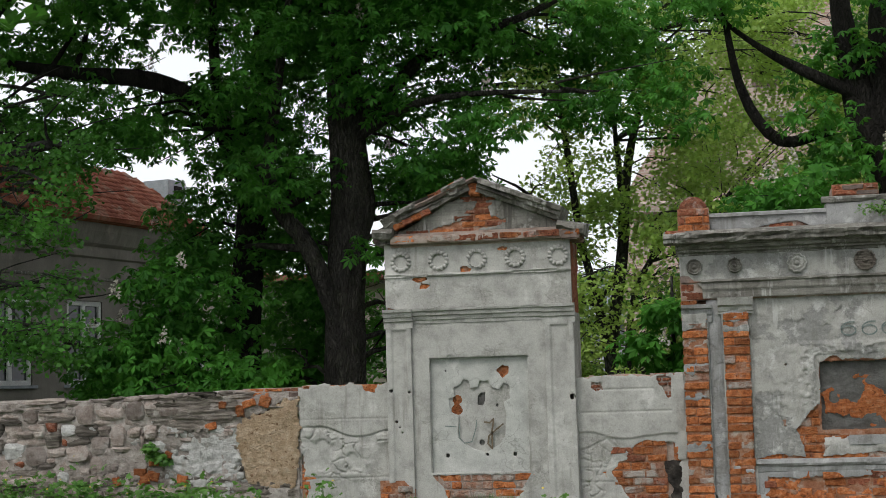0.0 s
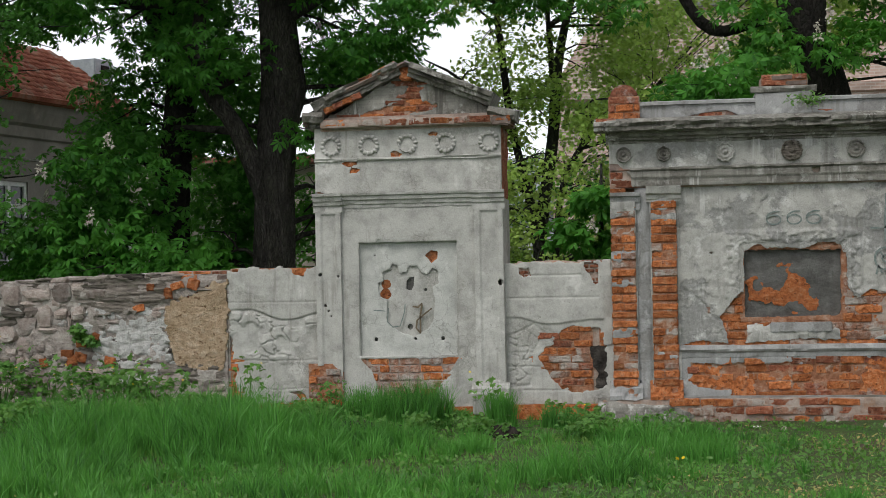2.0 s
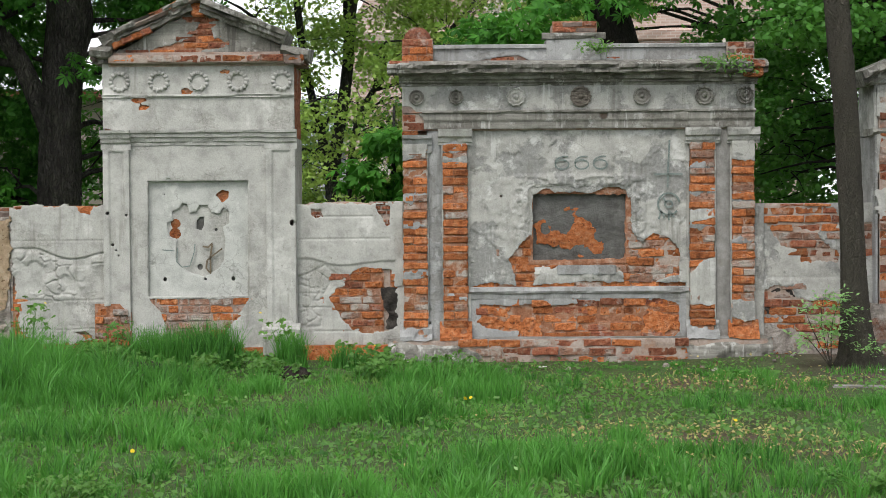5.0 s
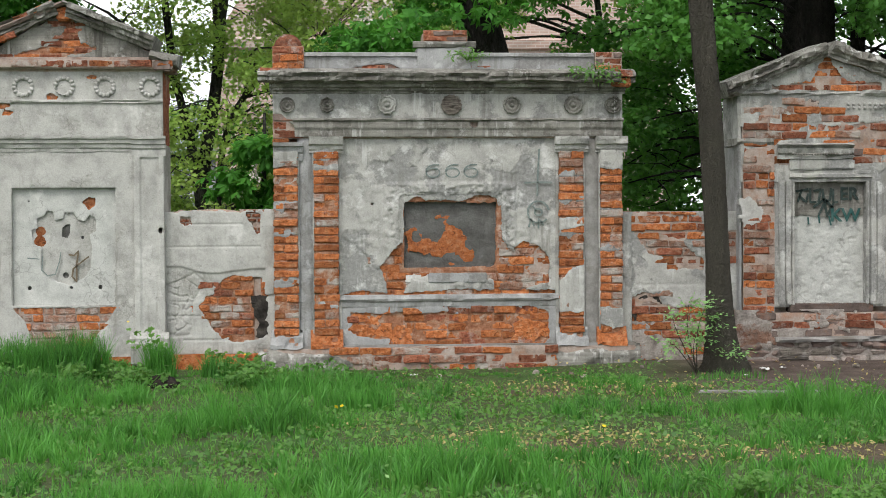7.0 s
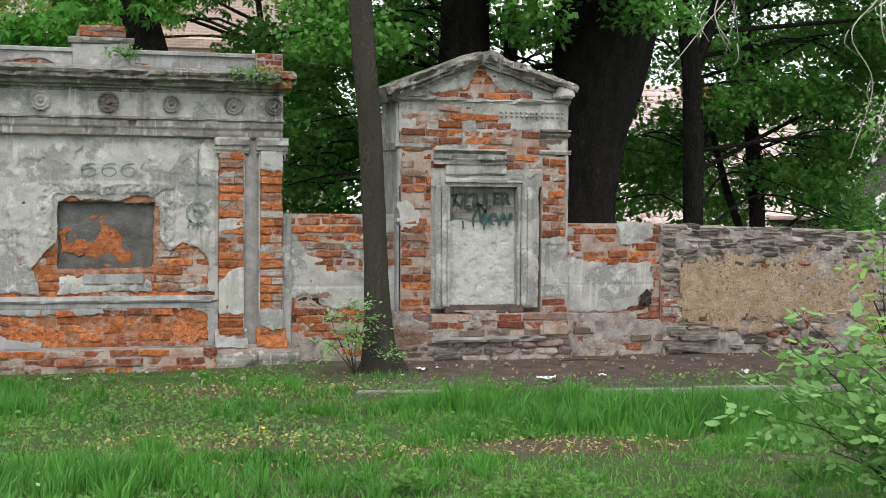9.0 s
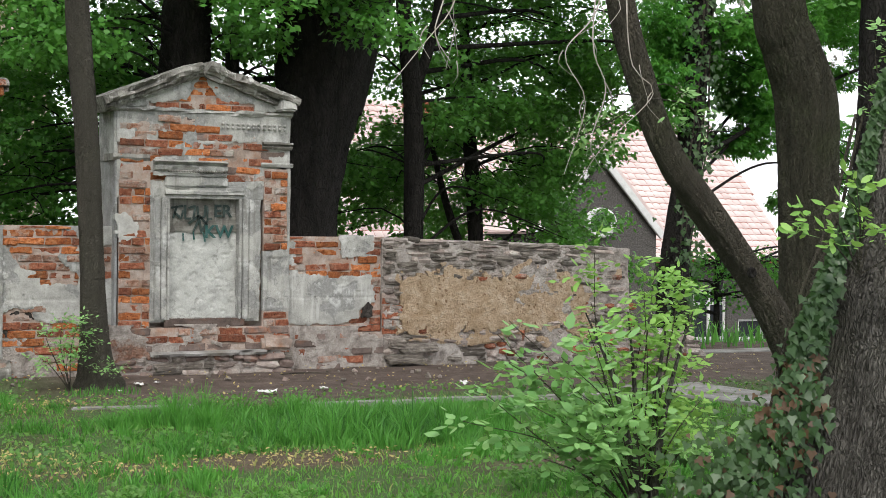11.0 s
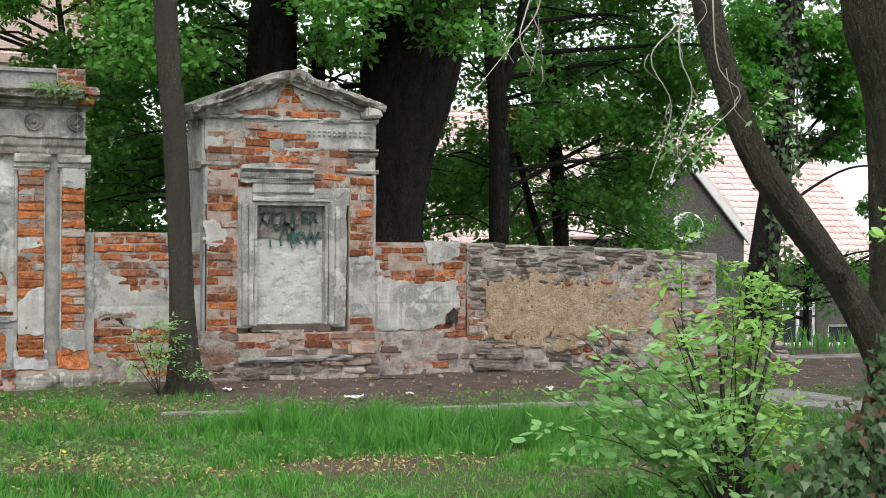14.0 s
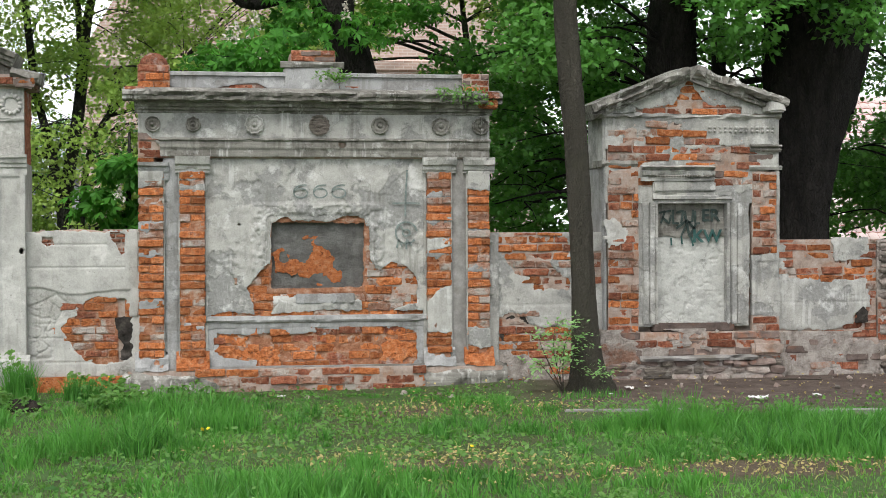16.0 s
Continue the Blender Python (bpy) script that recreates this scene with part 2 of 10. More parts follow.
RUBBLE_MORTAR = surface("earthy_rubble_mortar", (0.2, 0.17, 0.15), (0.44, 0.39, 0.35), (0.6, 0.55, 0.51), scale=10, bump=1.0, stain=(0.54, 0.5, 0.46), stain_at=(0.53, 0.65), stain_scale=3, depth=0.03)
BRICK_ORANGE = brickwork("orange_soft_brick", (0.3, 0.085, 0.03), (0.6, 0.195, 0.065), (0.68, 0.33, 0.165), (0.54, 0.43, 0.36), (0.59, 0.7), (0.24, 0.1, 0.06), 0.5)
BRICK_RED = brickwork("weathered_red_brick", (0.22, 0.068, 0.04), (0.41, 0.14, 0.075), (0.5, 0.26, 0.17), (0.45, 0.4, 0.36), (0.55, 0.65), (0.15, 0.085, 0.06), 0.45)
BRICK_WASHED = brickwork("brick_under_old_whitewash", (0.32, 0.14, 0.085), (0.44, 0.24, 0.165), (0.5, 0.36, 0.29), (0.52, 0.5, 0.46), (0.47, 0.58), (0.2, 0.14, 0.11), 0.35)
BRICK_GREY = surface("grimy_dark_brick", (0.1, 0.075, 0.065), (0.2, 0.15, 0.13), (0.3, 0.24, 0.21), scale=9, bump=0.7, grain=90, per_piece=0.4, stain=(0.33, 0.16, 0.1), stain_at=(0.54, 0.68), stain_scale=4)
STONE_WARM = surface("pinkish_field_stone", (0.26, 0.2, 0.172), (0.46, 0.385, 0.34), (0.6, 0.53, 0.485), scale=11, bump=1.0, per_piece=0.5, stain=(0.5, 0.47, 0.43), stain_at=(0.54, 0.66), stain_scale=6, depth=0.03)
STONE_LIMED = surface("lime_crusted_stone", (0.42, 0.41, 0.385), (0.61, 0.605, 0.58), (0.72, 0.715, 0.69), scale=11, bump=1.0, per_piece=0.25, stain=(0.36, 0.34, 0.31), stain_at=(0.55, 0.65), stain_scale=8, depth=0.03)
STONE_SLATE = surface("dark_layered_slate", (0.11, 0.095, 0.082), (0.27, 0.235, 0.2), (0.44, 0.395, 0.345), scale=9, bump=1.0, per_piece=0.55, stretch=(1, 1, 6), stain=(0.45, 0.42, 0.38), stain_at=(0.56, 0.67), stain_scale=5, depth=0.03)
CONCRETE = surface("weathered_concrete", (0.18, 0.172, 0.16), (0.27, 0.26, 0.245), (0.37, 0.36, 0.345), scale=7, bump=0.6, stain=(0.14, 0.125, 0.1), stain_at=(0.5, 0.65))
SOIL = surface("dark_crumbly_soil", (0.018, 0.014, 0.012), (0.04, 0.031, 0.026), (0.08, 0.064, 0.053), scale=14, bump=1.0, grain=40, stain=(0.07, 0.06, 0.05), depth=0.03)
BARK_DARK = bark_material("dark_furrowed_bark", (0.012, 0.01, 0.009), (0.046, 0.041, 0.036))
BARK_BROWN = bark_material("grey_brown_bark", (0.075, 0.066, 0.05), (0.155, 0.137, 0.105), (0.105, 0.11, 0.065), 14, 90, 0.4)
BARK_MOSSY = bark_material("mossy_brown_bark", (0.06, 0.056, 0.038), (0.14, 0.13, 0.092), (0.085, 0.1, 0.045), 14, 90, 0.4)
BARK_GREY = bark_material("grey_furrowed_bark", (0.03, 0.027, 0.024), (0.115, 0.105, 0.092), (0.08, 0.08, 0.055), 9, 30, 0.22)
BARK_OLD = bark_material("old_grey_furrowed_bark", (0.065, 0.06, 0.052), (0.215, 0.202, 0.178), (0.15, 0.147, 0.112), 18, 52, 0.3)
BARK_THIN = bark_material("smooth_olive_bark", (0.085, 0.077, 0.06), (0.145, 0.132, 0.104), (0.11, 0.112, 0.072), 7, 110, 0.3)
BARK_YOUNG = bark_material("young_grey_bark", (0.04, 0.037, 0.034), (0.12, 0.115, 0.105))
TWIG_PALE = surface("dry_pale_twig", (0.3, 0.26, 0.22), (0.42, 0.38, 0.33), (0.5, 0.46, 0.42), bump=0)
LEAF_CHESTNUT = leaf_material("chestnut_leaf", (0.014, 0.068, 0.014), (0.085, 0.27, 0.038), (0.19, 0.52, 0.06), 0.5, 0.16)
LEAF_MAPLE = leaf_material("maple_leaf", (0.028, 0.11, 0.022), (0.11, 0.3, 0.05), (0.22, 0.54, 0.07))
LEAF_YOUNG = leaf_material("young_yellow_green_leaf", (0.17, 0.33, 0.05), (0.42, 0.58, 0.14), (0.6, 0.76, 0.16))
LEAF_SHRUB = leaf_material("fresh_shrub_leaf", (0.1, 0.26, 0.075), (0.27, 0.47, 0.17), (0.38, 0.62, 0.16))
LEAF_ASH = leaf_material("yellow_green_ash_leaf", (0.12, 0.29, 0.05), (0.27, 0.47, 0.11), (0.4, 0.62, 0.13))
LEAF_IVY = leaf_material("ivy_leaf", (0.02, 0.05, 0.018), (0.07, 0.13, 0.05), (0.1, 0.2, 0.04), 0.32)
LEAF_DRY = leaf_material("withered_ivy_leaf", (0.04, 0.025, 0.015), (0.14, 0.085, 0.048), (0.16, 0.09, 0.04))
GRASS = leaf_material("lawn_grass", (0.008, 0.055, 0.012), (0.11, 0.33, 0.055), (0.2, 0.5, 0.07), 0.5)
GRASS_SHORT = leaf_material("short_lawn_grass", (0.03, 0.115, 0.02), (0.14, 0.345, 0.06), (0.23, 0.48, 0.075), 0.55, patch=(0.21, 0.34, 0.08))
LITTER = leaf_material("pale_dry_leaf", (0.2, 0.15, 0.06), (0.52, 0.43, 0.17), (0.42, 0.33, 0.14))
GRASS_DRY = leaf_material("yellowing_grass", (0.17, 0.2, 0.06), (0.36, 0.37, 0.13), (0.42, 0.42, 0.14), 0.6)
WEED = leaf_material("low_weed_leaf", (0.028, 0.105, 0.02), (0.12, 0.26, 0.05), (0.22, 0.42, 0.075))
BLOSSOM = surface("cream_chestnut_blossom", (0.5, 0.44, 0.36), (0.66, 0.6, 0.52), (0.75, 0.72, 0.66), scale=30, bump=0)
PETAL = surface("yellow_petal", (0.7, 0.5, 0.02), (0.8, 0.6, 0.03), (0.85, 0.68, 0.06), bump=0)
PAPER = surface("dirty_white_paper", (0.6, 0.59, 0.57), (0.75, 0.74, 0.73), (0.82, 0.81, 0.8), bump=0.1)
HOUSE_PLASTER = surface("grey_brown_house_plaster", (0.17, 0.155, 0.135), (0.24, 0.22, 0.195), (0.3, 0.28, 0.25), scale=1.2, bump=0.3, streak=(0.19, 0.17, 0.15), stain=(0.3, 0.27, 0.24))
HOUSE_BEIGE = surface("pale_beige_house_plaster", (0.4, 0.36, 0.3), (0.5, 0.45, 0.38), (0.56, 0.52, 0.45), scale=1.2, bump=0.2)
HOUSE_PALE = surface("pale_blue_grey_plaster", (0.36, 0.38, 0.43), (0.46, 0.48, 0.53), (0.52, 0.54, 0.58), scale=1.5, bump=0.2, stain=(0.34, 0.34, 0.36))
TILE_RED = surface("old_red_roof_tile", (0.2, 0.06, 0.04), (0.36, 0.12, 0.075), (0.5, 0.26, 0.18), scale=3, bump=0.4, stain=(0.3, 0.24, 0.2), stain_at=(0.55, 0.7), stain_scale=1.5)
TILE_PINK = surface("pale_pink_roof_tile", (0.66, 0.52, 0.49), (0.76, 0.63, 0.6), (0.82, 0.71, 0.68), scale=1.5, bump=0.1)
TILE_GAP = surface("roof_tile_shadow_edge", (0.4, 0.14, 0.1), (0.5, 0.19, 0.14), (0.56, 0.26, 0.2), bump=0)
PEBBLE = surface("dark_pebbledash", (0.05, 0.046, 0.042), (0.1, 0.093, 0.087), (0.19, 0.18, 0.17), scale=26, bump=1, grain=40)
WHITE_PAINT = surface("white_window_paint", (0.66, 0.66, 0.65), (0.76, 0.76, 0.75), (0.82, 0.82, 0.81), bump=0.05)
ZINC = surface("grey_blue_zinc", (0.24, 0.27, 0.3), (0.32, 0.35, 0.38), (0.4, 0.43, 0.46), bump=0.05, rough=0.5)
GRAFFITI_GREY = surface("faded_grey_spray", (0.14, 0.18, 0.17), (0.2, 0.24, 0.225), (0.3, 0.33, 0.31), scale=24, bump=0)
GRAFFITI_GREEN = surface("faded_green_spray", (0.014, 0.06, 0.056), (0.03, 0.095, 0.088), (0.1, 0.17, 0.155), scale=14, bump=0)
GRAFFITI_BLACK = surface("faded_black_spray", (0.018, 0.028, 0.026), (0.035, 0.055, 0.05), (0.1, 0.13, 0.12), scale=14, bump=0)
# dark tone that puts the shade of deep gaps into shallow sheets
HOLLOW_SHADE = surface("dark_crumbled_cavity", (0.02, 0.018, 0.015), (0.055, 0.048, 0.042), (0.13, 0.115, 0.1), scale=12, bump=1.0, depth=0.03)
GRAFFITI_BROWN = surface("faded_brown_spray", (0.1, 0.075, 0.05), (0.16, 0.125, 0.085), (0.25, 0.2, 0.15), scale=24, bump=0)
GLASS = glass_material()
FAR_BRICK = brick_building_material()

# ---- geometry helpers ----
def lattice(ix, iy, seed):
    h = (ix.astype(np.int64) * 374761393 + iy.astype(np.int64) * 668265263 + seed * 2147483647) & 0xFFFFFFFF
    h = ((h ^ (h >> 13)) * 1274126177) & 0xFFFFFFFF
    return ((h ^ (h >> 16)) & 0xFFFF) / 65535.0


def value_noise(x, y, seed=0):
    x, y = np.asarray(x, float), np.asarray(y, float)
    ix, iy = np.floor(x), np.floor(y)
    fx, fy = x - ix, y - iy
    fx, fy = fx * fx * (3 - 2 * fx), fy * fy * (3 - 2 * fy)
    a, b = lattice(ix, iy, seed), lattice(ix + 1, iy, seed)
    c, d = lattice(ix, iy + 1, seed), lattice(ix + 1, iy + 1, seed)
    return (a * (1 - fx) + b * fx) * (1 - fy) + (c * (1 - fx) + d * fx) * fy


def fbm(x, y, freq=1.0, octaves=4, seed=0):
    """Layered noise about 0, within about -1 to 1."""
    total, amp = 0.0, 0.5
    for k in range(octaves):
        total = total + amp * (value_noise(np.asarray(x) * freq, np.asarray(y) * freq, seed + k) * 2 - 1)
        freq, amp = freq * 2.03, amp * 0.5
    return total


def inside(points):
    """Signed distance to a polygon of (x, z), positive inside."""
    p = np.array(points, float)

    def field(X, Z):
        X, Z = np.asarray(X, float), np.asarray(Z, float)
        best = np.full(X.shape, 1e9)
        odd = np.zeros(X.shape, bool)
        for (ax, az), (bx, bz) in zip(p, np.roll(p, -1, 0)):
            ex, ez = bx - ax, bz - az
            s = np.clip(((X - ax) * ex + (Z - az) * ez) / (ex * ex + ez * ez + 1e-12), 0, 1)
            best = np.minimum(best, np.hypot(X - ax - s * ex, Z - az - s * ez))
            cross = (az > Z) != (bz > Z)
            odd ^= cross & (X < ex * (Z - az) / (ez if abs(ez) > 1e-9 else 1e-9) + ax)
        return np.where(odd, best, -best)
    return field


def rect(x0, x1, z0, z1):
    return lambda X, Z: np.minimum(np.minimum(X - x0, x1 - X), np.minimum(Z - z0, z1 - Z))


def disc(cx, cz, r):
    return lambda X, Z: r - np.hypot(X - cx, Z - cz)


def any_of(*fields):
    return lambda X, Z: np.maximum.reduce([f(X, Z) for f in fields])


def but_not(field, *cuts):
    return lambda X, Z: np.minimum.reduce([field(X, Z)] + [-c(X, Z) for c in cuts])


def from_arrays(name, verts, faces, material, smooth=True):
    me = bpy.data.meshes.new(name)
    me.from_pydata(np.asarray(verts).tolist(), [], faces if isinstance(faces, list) else faces.tolist())
    me.materials.append(material)
    if smooth:
        me.polygons.foreach_set("use_smooth", [True] * len(me.polygons))
    me.update()
    return me


def quads_mesh(name, verts, quads, material, smooth=False):
    """Fast mesh of quads alone, for large joined fields."""
    verts, quads = np.asarray(verts, np.float32), np.asarray(quads, np.int32)
    me = bpy.data.meshes.new(name)
    me.vertices.add(len(verts))
    me.vertices.foreach_set("co", verts.ravel())
    me.loops.add(quads.size)
    me.loops.foreach_set("vertex_index", quads.ravel())
    me.polygons.add(len(quads))
    me.polygons.foreach_set("loop_start", np.arange(0, quads.size, 4, dtype=np.int32))
    me.materials.append(material)
    if smooth:
        me.polygons.foreach_set("use_smooth", np.ones(len(quads), bool))
    me.update(calc_edges=True)
    return me


def hang(name, mesh, parent, label="", kind=""):
    ob = new(name, mesh)
    ob.parent = parent
    return tagged(ob, label, kind=kind)


def thing(name, at, label, category, group="", kind=""):
    ob = new(name)
    ob.location = at
    ob.empty_display_size = 0.1
    bpy.context.view_layer.update()
    return tagged(ob, label, category, group, kind)


def under(ob, parent):
    """Makes ob a child of parent and leaves it where it stands."""
    ob.parent = parent
    ob.matrix_parent_inverse = Matrix.Translation(-Vector(parent.location))
    return ob


def part(name, mesh, parent, label="", kind=""):
    return tagged(under(new(name, mesh), parent), label, kind=kind)


def bm_mesh(name, bm, material, smooth=False):
    me = bpy.data.meshes.new(name)
    bmesh.ops.recalc_face_normals(bm, faces=bm.faces)
    bm.to_mesh(me)
    bm.free()
    me.materials.append(material)
    if smooth:
        me.polygons.foreach_set("use_smooth", [True] * len(me.polygons))
    return me


def block(name, material, x0, x1, y0, y1, z0, z1, bevel=0.008, wear=0.0, seed=0, m=None):
    """A box with rounded and, if wear is given, uneven edges."""
    bm = bmesh.new()
    bmesh.ops.create_cube(bm, size=1)
    bmesh.ops.scale(bm, vec=(x1 - x0, y1 - y0, z1 - z0), verts=bm.verts)
    bmesh.ops.translate(bm, vec=((x0 + x1) / 2, (y0 + y1) / 2, (z0 + z1) / 2), verts=bm.verts)
    if bevel:
        bmesh.ops.bevel(bm, geom=bm.edges[:], offset=bevel, segments=2, affect="EDGES")
    if wear:
        bmesh.ops.subdivide_edges(bm, edges=[e for e in bm.edges if e.calc_length() > 0.08], cuts=5, use_grid_fill=True)
        for v in bm.verts:
            v.co += noise.noise_vector(v.co * 7 + Vector((seed, 0, 0))) * wear
    if m:
        bm.transform(m)
    return bm_mesh(name, bm, material)


def sheet(name, material, field, x0, x1, z0, z1, front, thick=0.02, cell=0.0125, relief=None, rough=0.0025, ragged=0.012, seed=0, lean=None):
    """A coat of plaster on a wall that faces -y: kept where field is positive, with ragged worn edges and an uneven face."""
    nx, nz = max(2, round((x1 - x0) / cell)), max(2, round((z1 - z0) / cell))
    X, Z = np.meshgrid(np.linspace(x0, x1, nx + 1), np.linspace(z0, z1, nz + 1), indexing="ij")
    f = field(X, Z) + ragged * fbm(X, Z, 22, 3, seed)
    keep = (f[:-1, :-1] + f[1:, :-1] + f[:-1, 1:] + f[1:, 1:]) > 0
    gx, gz = np.gradient(f, (x1 - x0) / nx, (z1 - z0) / nz)
    g2 = np.maximum(gx * gx + gz * gz, 0.25)
    pad = np.pad(keep, 1)
    count = pad[:-1, :-1].astype(int) + pad[1:, :-1] + pad[:-1, 1:] + pad[1:, 1:]
    rim = (count > 0) & (count < 4)
    inner = rim.copy()
    inner[0, :] = inner[-1, :] = inner[:, 0] = inner[:, -1] = False
    lim = 0.6 * cell
    X2 = X - np.where(inner, np.clip(f * gx / g2, -lim, lim), 0)
    Z2 = Z - np.where(inner, np.clip(f * gz / g2, -lim, lim), 0)
    out = rough * (fbm(X, Z, 9, 4, seed + 5) + 0.6 * fbm(X, Z, 45, 2, seed + 9))
    if relief is not None:
        out = out + relief(X, Z)
    Y = front - out + np.where(rim, 0.0035, 0.0)
    ids = np.full(X.shape, -1)
    used = count > 0
    ids[used] = np.arange(used.sum())
    verts = np.stack([X2[used], Y[used], Z2[used]], 1)
    ci, cj = np.nonzero(keep)
    quads = np.stack([ids[ci, cj], ids[ci + 1, cj], ids[ci + 1, cj + 1], ids[ci, cj + 1]], 1)
    edges = []
    for di, dj, a, b in ((0, -1, (0, 0), (1, 0)), (1, 0, (1, 0), (1, 1)), (0, 1, (1, 1), (0, 1)), (-1, 0, (0, 1), (0, 0))):
        open_side = ~pad[1 + ci + di, 1 + cj + dj]
        edges.append(np.stack([ids[ci[open_side] + a[0], cj[open_side] + a[1]], ids[ci[open_side] + b[0], cj[open_side] + b[1]]], 1))
    edges = np.concatenate(edges)
    n = len(verts)
    sk_top = verts[edges.ravel()]
    sk_low = sk_top.copy()
    sk_low[:, 1] = front + thick
    m = len(sk_top)
    k = np.arange(0, m, 2)
    skirt = np.stack([n + k + 1, n + k, n + m + k, n + m + k + 1], 1)
    me = quads_mesh(name, np.concatenate([verts, sk_top, sk_low]), np.concatenate([quads, skirt]), material, True)
    return me


def run(name, material, profile, x0, x1, y, wear=0.003, bite=None, step=0.018, m=None, seed=0):
    """A moulding along x. profile: (out, z) from the bottom of the back round the face to the top of the back; out is towards -y."""
    n = max(2, int((x1 - x0) / step))
    xs = np.linspace(x0, x1, n + 1)
    p = np.array(profile, float)
    k = len(p)
    verts = []
    for i, x in enumerate(xs):
        cut = bite(x) if bite else 1.0
        for j, (o, z) in enumerate(p):
            w = wear * fbm(x + 3.1 * j, z + seed, 14, 3, seed) if o > 0 else 0
            w2 = wear * fbm(x - 1.7 * j, z + seed, 11, 3, seed + 3) if 0 < j < k - 1 else 0
            chip = 0.0
            if 0 < j < k - 1 and o > 0:
                n2 = float(fbm(x * 1.0 + 0.35 * j, 0.7 * j + seed, 5, 4, seed + 11))
                chip = min(0.03, 1.6 * wear) * max(0.0, n2 - 0.12) * 6
            verts.append((x, y - max(0.0, o * cut + w - chip) if o > 0 else y - o, z + w2))
    faces = [(i * k + j, i * k + (j + 1) % k, (i + 1) * k + (j + 1) % k, (i + 1) * k + j) for i in range(n) for j in range(k)]
    faces += [tuple(range(k - 1, -1, -1)), tuple(n * k + j for j in range(k))]
    me = bpy.data.meshes.new(name)
    me.from_pydata(verts, [], faces)
    if m:
        me.transform(m)
    bm = bmesh.new()
    bm.from_mesh(me)
    bmesh.ops.recalc_face_normals(bm, faces=bm.faces)
    bm.to_mesh(me)
    bm.free()
    me.materials.append(material)
    return me


def brick_mesh(material, seed):
    """A brick's worn face, 0.24 by 0.064, chipped at the corners, standing proud of the joints."""
    rng = random.Random(seed)
    w, h = 0.24, 0.064
    cols = [-w / 2, -w / 2 + 0.012, -0.04, 0.05, w / 2 - 0.012, w / 2]
    rows_z = [-h / 2, -h / 2 + 0.008, h / 2 - 0.008, h / 2]
    bm = bmesh.new()
    grid = []
    for i, x in enumerate(cols):
        line = []
        for j, z in enumerate(rows_z):
            edge = (i in (0, 5)) + (j in (0, 3))
            y = -0.012 + (0.003 + 0.007 * rng.random()) * edge + rng.uniform(-0.006, 0.005)
            pull = rng.uniform(0.0, 0.022) if edge == 2 and rng.random() < 0.5 else 0.0
            line.append(bm.verts.new((x - math.copysign(pull, x) + rng.uniform(-0.006, 0.006), y + pull * 0.4, z - math.copysign(pull * 0.35, z) + rng.uniform(-0.0045, 0.0045))))
        grid.append(line)
    for i in range(5):
        for j in range(3):
            bm.faces.new((grid[i][j], grid[i + 1][j], grid[i + 1][j + 1], grid[i][j + 1]))
    ring = [grid[i][0] for i in range(6)] + [grid[5][j] for j in (1, 2, 3)] + [grid[i][3] for i in (4, 3, 2, 1, 0)] + [grid[0][2], grid[0][1]]
    back = [bm.verts.new((v.co.x, 0.035, v.co.z)) for v in ring]
    for a in range(len(ring)):
        b = (a + 1) % len(ring)
        bm.faces.new((ring[b], ring[a], back[a], back[b]))
    return bm_mesh("brick", bm, material)


BRICK_SETS = {}


def brick_set(material):
    if material.name not in BRICK_SETS:
        BRICK_SETS[material.name] = [brick_mesh(material, k * 7 + len(material.name)) for k in range(8)]
    return BRICK_SETS[material.name]


def lay(parent, x0, x1, z0, z1, front, exposed, mats, course=0.077, length=0.25, seed=0, header=0.0, shift=0.0, cut=None, loose=1.0):
    """Bricks in running bond on a face towards -y, wherever exposed(x, z) is above 0."""
    rng = random.Random(seed)
    z, row, made = z0, 0, []
    bed = (lambda X, Z: exposed(X, Z) + 0.05) if cut is None else (lambda X, Z: np.minimum(exposed(X, Z) + 0.05, -cut(X, Z)))
    if float(np.max(bed(*np.meshgrid(np.linspace(x0, x1, 40), np.linspace(z0, z1, 40))))) > 0:
        part("mortar_bed", sheet("mortar_bed", MORTAR_ORANGE if mats[0] is BRICK_ORANGE else MORTAR, bed, x0, x1, z0, z1, front - 0.002, 0.055, 0.016, ragged=0.02, rough=0.008, seed=seed), parent)
    while z < z1 - 0.03:
        h = min(course, z1 - z)
        x = x0 - (0.5 * length if row % 2 else 0.0) - shift
        while x < x1 - 0.03:
            w = length * (0.5 if rng.random() < header else rng.uniform(0.9, 1.1))
            a, b = max(x, x0), min(x + w, x1)
            x += w
            if b - a < 0.05:
                continue
            xc, zc = (a + b) / 2, z + h / 2
            show = max(float(exposed(np.array(q), np.array(zc))) for q in (a + 0.03, xc, b - 0.03))
            if show < -0.012:
                continue
            if cut is not None:
                xs = np.linspace(a, b, 15)
                free = xs[np.maximum.reduce([cut(xs, np.full(15, zc + d)) for d in (-0.025, 0.0, 0.025)]) < 0.004]
                if len(free) < 4:
                    continue
                a, b = float(free[0]), float(free[-1])
                xc = (a + b) / 2
            ob = new("brick", rng.choice(brick_set(rng.choice(mats))))
            ob.location = (xc, front + loose * rng.uniform(-0.006, 0.007) + (0.012 if rng.random() < 0.1 * loose else 0), zc + loose * rng.uniform(-0.003, 0.003))
            ob.rotation_euler = (loose * rng.uniform(-0.06, 0.06), loose * rng.uniform(-0.02, 0.02), loose * rng.uniform(-0.025, 0.025))
            ob.scale = ((b - a - rng.uniform(0.006, 0.016)) / 0.24, 1, (h - rng.uniform(0.007, 0.016)) / 0.064)
            made.append(under(ob, parent))
        z += course
        row += 1
    return made


